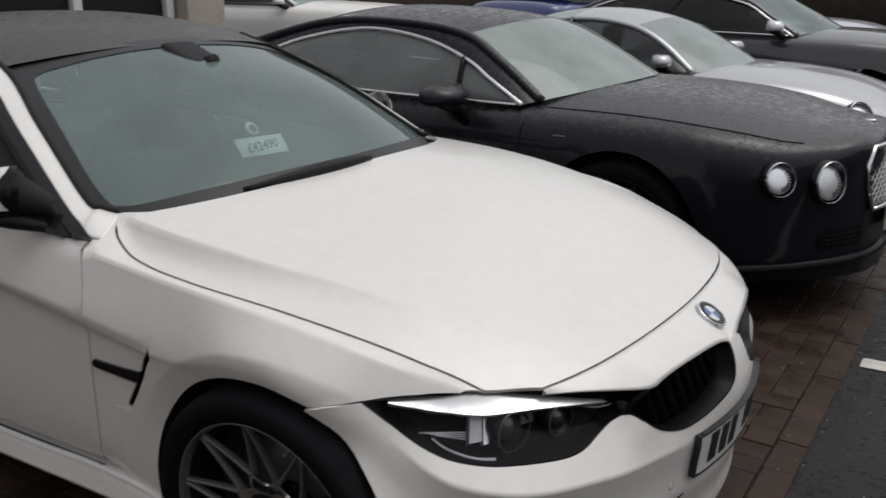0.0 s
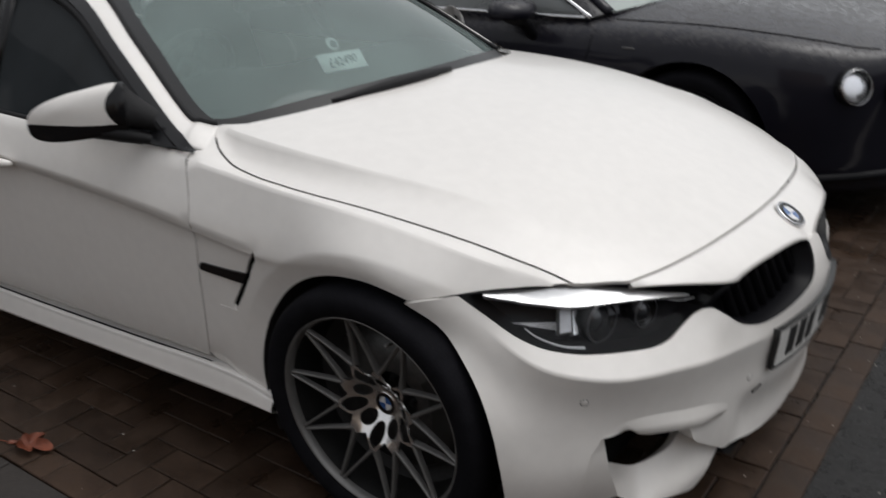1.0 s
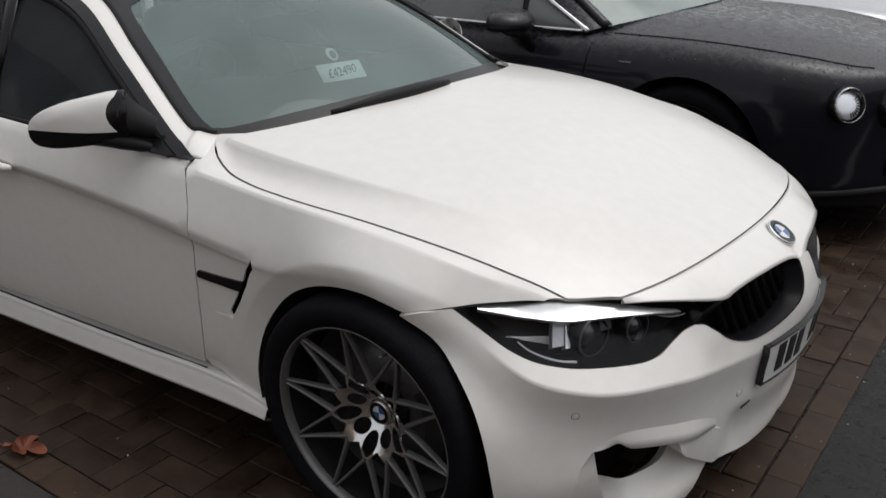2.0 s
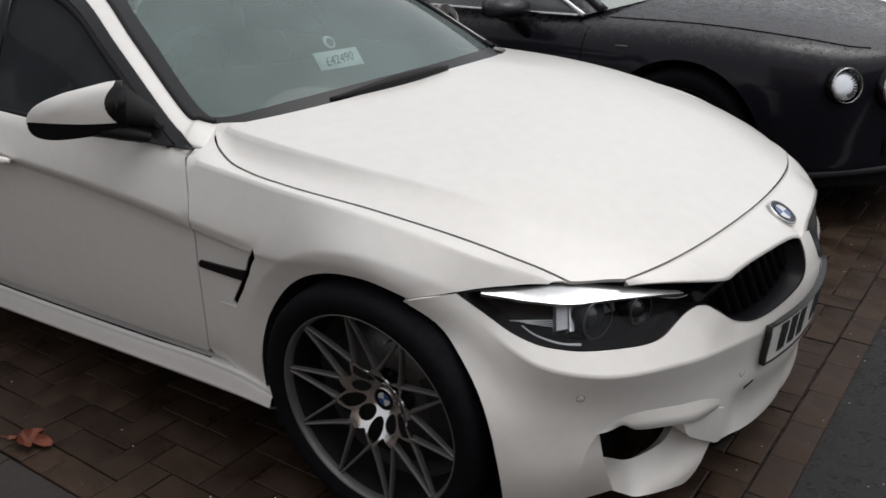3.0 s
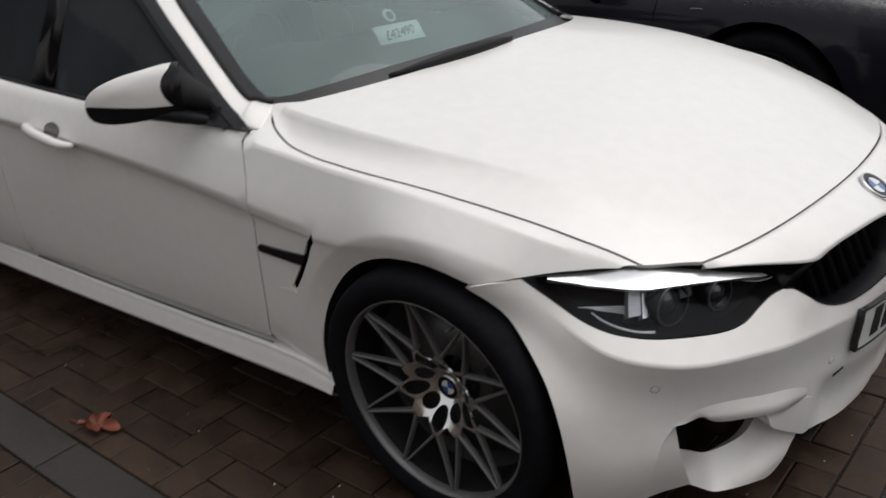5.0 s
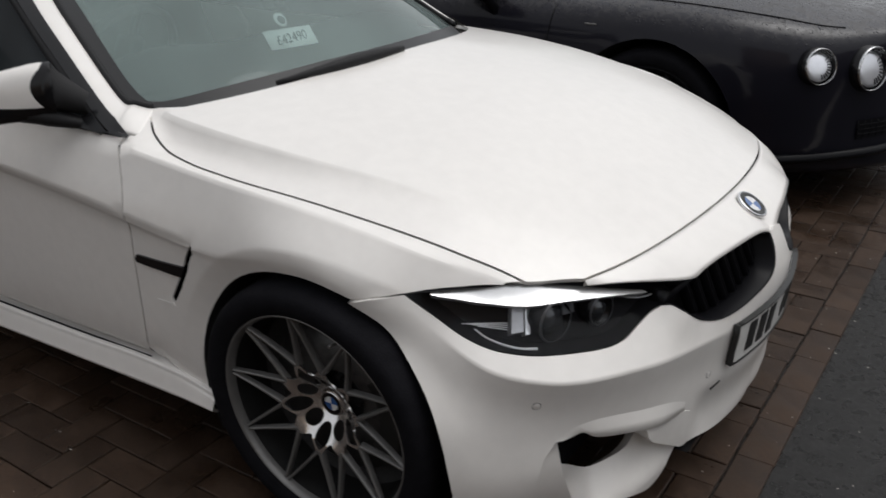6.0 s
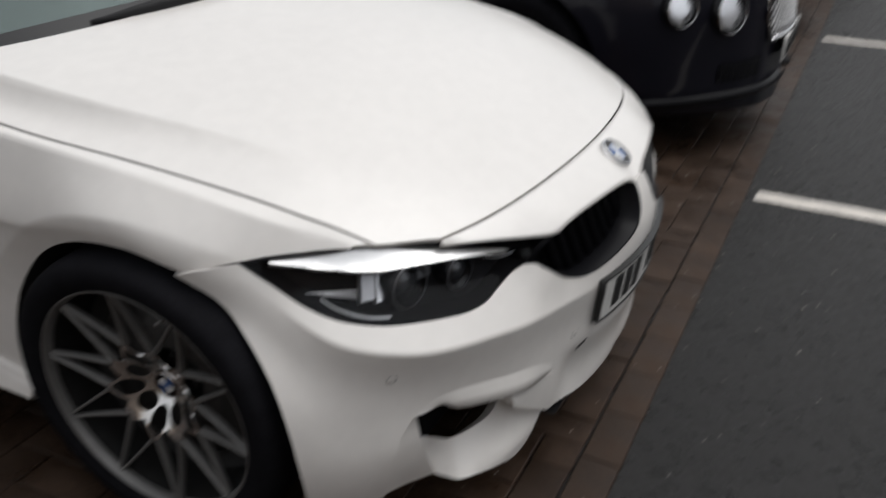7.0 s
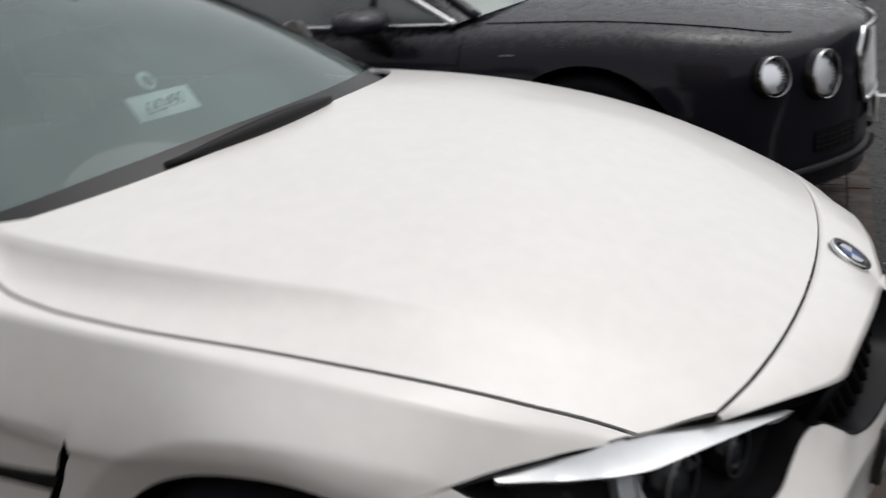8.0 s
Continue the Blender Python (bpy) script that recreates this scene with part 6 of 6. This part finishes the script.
# mesh grille with a bright surround
gx = 0.895
outline = [(-0.36, 0.49), (-0.40, 0.60), (-0.40, 0.70), (-0.35, 0.775), (0.35, 0.775), (0.40, 0.70), (0.40, 0.60), (0.36, 0.49)]
grille = part("radiator_grille", sheet_mesh(outline, 0.03, lambda y, z: (gx + 0.055 - 0.42 * y * y - 0.10 * (z - 0.5), y, z), (1, 0, 0), flange=0.07), DARK, black_car, "silver mesh radiator grille with a bright frame")
for k in range(-16, 17):
    for s in (1, -1):
        y0, y1 = k * 0.045, k * 0.045 + s * 0.26
        pts = [(y, z) for y, z in zip(np.linspace(y0, y1, 10), np.linspace(0.505, 0.76, 10)) if abs(y) < 0.385]
        if len(pts) > 2:
            part("mesh_wire", tube_mesh([(gx + 0.058 - 0.42 * y * y - 0.10 * (z - 0.5), y, z) for y, z in pts], 0.004, 4), SATIN, grille)
loop = outline + outline[:1]
part("grille_frame", tube_mesh([(gx + 0.060 - 0.42 * y * y - 0.10 * (z - 0.5), y, z) for y, z in refine(loop[:-1], 0.05) + [loop[0]]], 0.012, 8), CHROME, grille)
# lower splitter and mouth
for sgn in (-1, 1):
    rows = []
    for d in np.linspace(0, 1, 18):
        x = 0.93 - 0.52 * d ** 2.2
        y = 0.10 + 0.80 * d
        rows.append([(x + 0.0, y * sgn, 0.30 - 0.02 * d), (x + 0.035, y * sgn * 1.02, 0.285 - 0.02 * d), (x + 0.02, y * sgn * 1.02, 0.265 - 0.02 * d), (x - 0.05, y * sgn, 0.26 - 0.02 * d)])
    bm = grid_mesh(rows)
    bmesh.ops.recalc_face_normals(bm, faces=bm.faces[:])
    part("splitter", bm, SLAT, black_car, "black lower splitter")
plate_b = part("number_plate", box_mesh((0.012, 0.52, 0.11), 0.003, (0.955, 0, 0.43)), PLATE_WHITE, black_car, "white number plate with black bars")
for k in range(7):
    part("character_bar", box_mesh((0.004, 0.045, 0.075), 0, (0.9625, -0.21 + 0.07 * k, 0.43)), INK, plate_b)
part("mascot_base", box_mesh((0.05, 0.03, 0.02), 0.008, (0.80, 0, 0.845)), CHROME, black_car)

small = dict(
    x=[-3.45, -3.35, -3.0, -2.45, -1.8, -1.1, -0.6, 0.0, 0.3, 0.5, 0.65, 0.78, 0.86, 0.90],
    w=[0.45, 0.75, 0.88, 0.925, 0.90, 0.885, 0.885, 0.895, 0.87, 0.80, 0.68, 0.50, 0.32, 0.12],
    t=[0.60, 0.78, 0.86, 0.90, 0.87, 0.845, 0.83, 0.815, 0.77, 0.71, 0.65, 0.60, 0.56, 0.5],
    c=[0.0, 0.05, 0.06, 0.05, 0.04, 0.05, 0.065, 0.03, 0.02, 0.02, 0.02, 0.02, 0.01, 0.0],
    wheel=0.335, wb=2.45, wmax=0.90, base=0.18, cuts=(20, 34), bpost=33,
    mid=[(-0.42, 0, 0.885), (-0.75, 0, 1.07), (-1.08, 0, 1.21), (-1.5, 0, 1.28), (-2.0, 0, 1.25), (-2.6, 0, 1.07), (-3.05, 0, 0.92)],
    rail=[(-0.66, -0.72, 0.845), (-0.92, -0.66, 1.04), (-1.18, -0.60, 1.155), (-1.55, -0.56, 1.205), (-2.0, -0.56, 1.17), (-2.5, -0.63, 1.03), (-2.95, -0.72, 0.90)],
    belt=[(-0.70, -0.79, 0.84), (-1.0, -0.81, 0.85), (-1.4, -0.82, 0.86), (-1.8, -0.82, 0.875), (-2.2, -0.80, 0.89), (-2.5, -0.78, 0.90), (-2.85, -0.75, 0.89)],
    mirror=(-0.85, -0.95, 0.93), cabin=(-1.7, 0, 0.62), mirror_size=0.8)
silver_car, skin2 = rain_shell(small, SILVER, PALE_SCREEN, MATT_BLACK, pose(-0.12, 5.18, 0), "silver low sports coupe with oval headlamps", "sports_coupe")
for sgn in (-1, 1):
    nrm = (skin_normal(skin2, 0.50, 0.62, sgn) + Vector((0.5, 0, 0.45))).normalized()
    round_lamp(silver_car, on_skin(skin2, 0.50, 0.62, sgn) + nrm * 0.030, nrm, 0.10)

saloon = dict(
    x=[-3.75, -3.6, -3.3, -2.8, -2.2, -1.4, -0.6, 0.0, 0.35, 0.55, 0.70, 0.80, 0.86, 0.90],
    w=[0.45, 0.75, 0.87, 0.92, 0.92, 0.915, 0.915, 0.92, 0.90, 0.84, 0.72, 0.55, 0.36, 0.15],
    t=[0.75, 0.95, 1.02, 1.03, 1.02, 0.995, 0.975, 0.955, 0.92, 0.87, 0.82, 0.78, 0.74, 0.66],
    c=[0.0, 0.04, 0.04, 0.03, 0.03, 0.05, 0.075, 0.07, 0.06, 0.05, 0.04, 0.03, 0.01, 0.0],
    wheel=0.34, wb=2.82, wmax=0.92, base=0.2, cuts=(18, 44), bpost=31, top_trim=True,
    mid=[(-0.40, 0, 1.045), (-0.75, 0, 1.23), (-1.10, 0, 1.38), (-1.7, 0, 1.45), (-2.4, 0, 1.43), (-2.95, 0, 1.28), (-3.3, 0, 1.07)],
    rail=[(-0.66, -0.76, 0.99), (-0.95, -0.71, 1.17), (-1.22, -0.65, 1.315), (-1.7, -0.62, 1.385), (-2.4, -0.62, 1.36), (-2.9, -0.68, 1.21), (-3.2, -0.76, 1.03)],
    belt=[(-0.70, -0.83, 0.985), (-1.0, -0.845, 0.995), (-1.5, -0.855, 1.005), (-2.0, -0.855, 1.015), (-2.5, -0.845, 1.025), (-2.85, -0.83, 1.035), (-3.1, -0.80, 1.03)],
    mirror=(-0.85, -0.98, 1.075), cabin=(-1.8, 0, 0.8))
grey_car, skin3 = rain_shell(dict(saloon, mirror_paint=SATIN), GREY_PAINT, WINDSCREEN, CHROME, pose(0.05, 7.86, 0), "dark grey saloon with chrome window trim and silver mirrors", "saloon_car")
lilac_car, skin4 = rain_shell(saloon, LILAC, WINDSCREEN, MATT_BLACK, pose(-0.8, 10.6, 0), "pale lilac-grey saloon parked in a row", "saloon_car")
tall = dict(saloon, t=[v + 0.14 for v in saloon["t"]], mid=[(x, y, z + 0.20) for x, y, z in saloon["mid"]], rail=[(x, y, z + 0.18) for x, y, z in saloon["rail"]], belt=[(x, y, z + 0.14) for x, y, z in saloon["belt"]], mirror=(-0.85, -0.98, 1.2), cabin=(-1.8, 0, 0.95), wheel=0.37)
for f in (grey_car, lilac_car):
    sk = skin3
    for sgn in (-1, 1):
        nrm = (skin_normal(sk, 0.66, 0.70, sgn) + Vector((0.5, 0, 0.1))).normalized()
        lampo = bmesh.new()
        bmesh.ops.create_uvsphere(lampo, u_segments=20, v_segments=10, radius=1)
        lampo.transform(Matrix.Translation(on_skin(sk, 0.66, 0.70, sgn)) @ nrm.to_track_quat("Z", "Y").to_matrix().to_4x4() @ Matrix.Diagonal((0.17, 0.065, 0.03, 1)))
        part("headlamp", lampo, LAMP_WHITE, f, "clear headlamp")
long_nose = dict(tall, x=[x * 1.9 if x > 0 else x for x in tall["x"]], t=[v + 0.02 for v in tall["t"]], mid=[(x, y, z - 0.06) for x, y, z in tall["mid"]], rail=[(x, y, z - 0.02) for x, y, z in tall["rail"]], belt=[(x, y, z + 0.01) for x, y, z in tall["belt"]], roof=WHITE)
white_suv, _ = rain_shell(long_nose, WHITE, WINDSCREEN, MATT_BLACK, pose(-7.14, 8.64, 0, 0, 0, 20), "white tall car parked behind the front row", "family_car")
blue_car, _ = rain_shell(tall, BLUE_PAINT, WINDSCREEN, MATT_BLACK, pose(-4.7, 13.5, 0, 0, 0, 80), "blue tall car parked behind the front row", "family_car")


# ---- showroom behind the cars ----
FRONT = material("dark_showroom_glass", (0.012, 0.013, 0.014), 0.12, vary=0.3, scale=0.6)
RENDER = material("beige_render", (0.42, 0.37, 0.32), 0.8, vary=0.12, scale=3, bump=0.4, bump_scale=60)
FRAME = material("white_frame_paint", (0.66, 0.66, 0.66), 0.4, vary=0.08, scale=6)
BRICKWALL = material("dark_brick_wall", (0.10, 0.075, 0.062), 0.85, vary=0.3, scale=5, bump=0.5, bump_scale=40)
# pale warm colour so the unseen south walls bounce light onto the car
WARMWALL = material("warm_bounce_wall", (0.30, 0.22, 0.155), 0.85, vary=0.25, scale=5, bump=0.5, bump_scale=40)
showroom = top_level("showroom", "low showroom with dark glazing, white posts and a beige pier", "building")
part("glazing", box_mesh((0.10, 10.8, 2.9), 0.0, (-6.56, -0.74, 1.45)), FRONT, showroom, "dark showroom glass")
part("roof_band", box_mesh((0.5, 11.2, 0.7), 0.03, (-6.56, -0.38, 3.25)), FRAME, showroom, "pale roof band")
part("pier", box_mesh((0.34, 0.54, 3.0), 0.02, (-6.45, 4.89, 1.5)), RENDER, showroom, "beige rendered pier")
for y in (4.53, 3.41, 2.0, 0.27, -1.46, -3.19):
    part("post", box_mesh((0.09, 0.10, 2.9), 0.01, (-6.48, y, 1.45)), FRAME, showroom, "white post")
# unseen south and east walls added to shape light; others close the yard
for name, size, at in (("wall_south", (15.6, 0.3, 1.2), (-5.8, -5.6, 0.6)), ("wall_south_east", (6.2, 0.3, 4.6), (5.1, -5.6, 2.3)), ("wall_east", (0.3, 32.4, 2.5), (8.2, 10.7, 1.25)), ("wall_west", (0.3, 34.0, 4.0), (-13.5, 9.5, 2.0)), ("wall_north", (25.0, 0.3, 4.0), (-1.0, 27.0, 2.0))):
    tagged(part(name, box_mesh(size, 0.0, at), WARMWALL if name.startswith("wall_south") else BRICKWALL), "plain brick wall added round the yard", "wall", kind="structure")

# ---- dead leaf ----
leaf = top_level("fallen_leaf", "curled brown dead leaf lying on wet pavers", "leaf")
bm = bmesh.new()
rnd = random.Random(5)
n = 40
lobes = [(0.050 * (0.42 + 0.58 * abs(math.cos(2.5 * a)) ** 0.8) * (1.3 if math.cos(a) > 0.5 else 1.0) * rnd.uniform(0.86, 1.1), a) for a in np.linspace(0, 2 * math.pi, n, endpoint=False)]
cv = bm.verts.new((0, 0, 0.010))
rings = []
for f in (0.3, 0.6, 0.85, 1.0):
    rings.append([bm.verts.new((f * r * math.cos(a), 0.70 * f * r * math.sin(a), 0.007 + 0.024 * f * f * abs(math.sin(a + 0.3)) + 0.005 * math.sin(5 * a + 4 * f) * f + rnd.uniform(0, 0.005) * f)) for r, a in lobes])
for i in range(n):
    j = (i + 1) % n
    bm.faces.new((cv, rings[0][i], rings[0][j]))
    for u, w in zip(rings, rings[1:]):
        bm.faces.new((u[i], w[i], w[j], u[j]))
leaf.matrix_world = pose(-1.085, -1.195, 0.0, 0, 0, 20) @ Matrix.Diagonal((1.25, 1.25, 1.1, 1))
part("blade", bm, LEAF, leaf)
part("stalk", tube_mesh([(-0.03, 0, 0.01), (-0.07, 0.006, 0.008), (-0.10, 0.012, 0.004)], 0.0015, 5), LEAF, leaf)

# pale grit on the paving
rnd = random.Random(8)
grit = bmesh.new()
for k in range(170):
    x, y = (rnd.uniform(-1.6, 0.3), rnd.uniform(-2.2, -0.95)) if k < 60 else (rnd.uniform(0.45, 1.3), rnd.uniform(-0.9, 2.4))
    r = rnd.uniform(0.0015, 0.0042)
    bmesh.ops.create_icosphere(grit, subdivisions=1, radius=r, matrix=pose(x, y, r * 0.4, 0, 0, rnd.uniform(0, 180)) @ Matrix.Diagonal((1, rnd.uniform(0.4, 1), 0.6, 1)))
tagged(part("grit", grit, LINE_PAINT), "pale grit scattered on wet paving", "grit", kind="stuff")

# ---- brick pavers ----
def paver_shape(lx, ly, seed, mat=None):
    rnd = random.Random(seed)
    bm = bmesh.new()
    hx, hy, c = lx / 2 - 0.002, ly / 2 - 0.002, 0.0024
    jit = [(rnd.uniform(-0.002, 0.002), rnd.uniform(-0.002, 0.002)) for _ in range(4)]
    ring = [(-hx, -hy), (hx, -hy), (hx, hy), (-hx, hy)]
    low = [bm.verts.new((x + j[0], y + j[1], -0.02)) for (x, y), j in zip(ring, jit)]
    mid = [bm.verts.new((x + j[0], y + j[1], -c)) for (x, y), j in zip(ring, jit)]
    top = [bm.verts.new((x * (1 - c / abs(x)) + j[0], y * (1 - c / abs(y)) + j[1], 0)) for (x, y), j in zip(ring, jit)]
    for a, b in ((low, mid), (mid, top)):
        for i in range(4):
            bm.faces.new((a[i], a[(i + 1) % 4], b[(i + 1) % 4], b[i]))
    bm.faces.new(top)
    me = bpy.data.meshes.new("brick")
    bm.to_mesh(me)
    bm.free()
    me.materials.append(mat or PAVER)
    return me


paving = tagged(new("pavement"), "brown brick block paving, dark with rain", "paving", kind="structure")
LONG, WIDE = 0.208, 0.104
SHORT = 0.126
along_x = [paver_shape(LONG, WIDE, s) for s in (1, 2, 3)]
along_y = [paver_shape(WIDE, LONG, s) for s in (4, 5, 6)]
soldier = [paver_shape(WIDE, SHORT, s) for s in (7, 8, 9)]
slab = [paver_shape(0.60, 0.146, s, STRIP) for s in (10, 11)]
SIZE = {id(along_x): (LONG, WIDE), id(along_y): (WIDE, LONG), id(soldier): (WIDE, SHORT), id(slab): (0.60, 0.146)}
rnd = random.Random(11)
spots = []
edge = KERB_X - WIDE - 0.006
for k in range(-14, 62):
    spots.append((KERB_X - WIDE / 2 - 0.004, 0.05 + k * LONG, along_y))
# a smooth strip with a soldier course divides the bays
for k in range(9):
    spots.append((edge - 0.302 - k * 0.604, -1.335, slab))
for k in range(52):
    spots.append((edge - (k + 0.5) * WIDE, -1.41 - SHORT / 2, soldier))


def herringbone(x0, x1, y0, y1):
    """Bricks laid square to the kerb, two and two, end to side."""
    for i in range(int((x0 - edge) / WIDE) - 2, 1):
        for j in range(int((y0 + 1.26) / WIDE) - 3, int((y1 + 1.26) / WIDE) + 2):
            lie = (i + j) % 4
            x, y = edge + i * WIDE, -1.26 + j * WIDE
            if lie == 0:
                bx, by, kind, hx, hy = x + WIDE, y + WIDE / 2, along_x, WIDE, WIDE / 2
            elif lie == 2:
                bx, by, kind, hx, hy = x + WIDE / 2, y + WIDE, along_y, WIDE / 2, WIDE
            else:
                continue
            if x0 < bx and bx + hx < edge + 0.01 and y0 - 0.01 < by - hy and by + hy < y1 + 0.01:
                spots.append((bx, by, kind))
            elif x0 < bx < edge + hx - 0.01 and y0 - hy + 0.01 < by < y1 + hy - 0.01:
                # cut bricks along the edges
                ax, cx2 = bx - hx, min(bx + hx, edge)
                ay, cy2 = max(by - hy, y0), min(by + hy, y1)
                cuts.append(((ax + cx2) / 2, (ay + cy2) / 2, cx2 - ax, cy2 - ay))


cuts = []
herringbone(-5.0, edge, -1.26, 11.5)
herringbone(-3.6, edge, -3.6, -1.41 - SHORT)
zone = [(0.0 < x and -0.75 < y < 1.3) or (-1.45 < x < 0.3 and -1.7 < y < -1.0) for x, y, kind in spots]
rest, strip_rest = bmesh.new(), bmesh.new()
count = 0


def lay(bm, x, y, z, ang, lx, ly):
    hx, hy, c = lx / 2 - 0.002, ly / 2 - 0.002, 0.0024
    ca, sa = math.cos(radians(ang)), math.sin(radians(ang))
    rings = []
    for inset, h in ((0, -0.02), (0, -c), (c, 0)):
        rings.append([bm.verts.new((x + px * ca - py * sa, y + px * sa + py * ca, z + h)) for px, py in ((-hx + inset, -hy + inset), (hx - inset, -hy + inset), (hx - inset, hy - inset), (-hx + inset, hy - inset))])
    for a, b in zip(rings, rings[1:]):
        for i in range(4):
            bm.faces.new((a[i], a[(i + 1) % 4], b[(i + 1) % 4], b[i]))
    bm.faces.new(rings[-1])


for (x, y, kind), singly in zip(spots, zone):
    z, ang = rnd.uniform(-0.0025, 0.0015), rnd.uniform(-0.6, 0.6)
    if singly and count < 300:
        ob = new("brick", rnd.choice(kind))
        ob.parent = paving
        ob.matrix_local = pose(x, y, z, rnd.uniform(-0.5, 0.5), rnd.uniform(-0.5, 0.5), ang if kind is not slab else 0)
        count += 1
    else:
        lay(strip_rest if kind is slab else rest, x, y, z, ang if kind is not slab else 0, *SIZE[id(kind)])
for x, y, lx, ly in cuts:
    if min(lx, ly) > 0.02:
        lay(rest, x, y, rnd.uniform(-0.0025, 0.0), 0, lx, ly)
far_strip = part("slab_row", strip_rest, STRIP, paving, smooth=False)
far_strip["kind"] = "stuff"
far_bricks = part("brick_field", rest, PAVER, paving, smooth=False)
far_bricks["kind"] = "stuff"
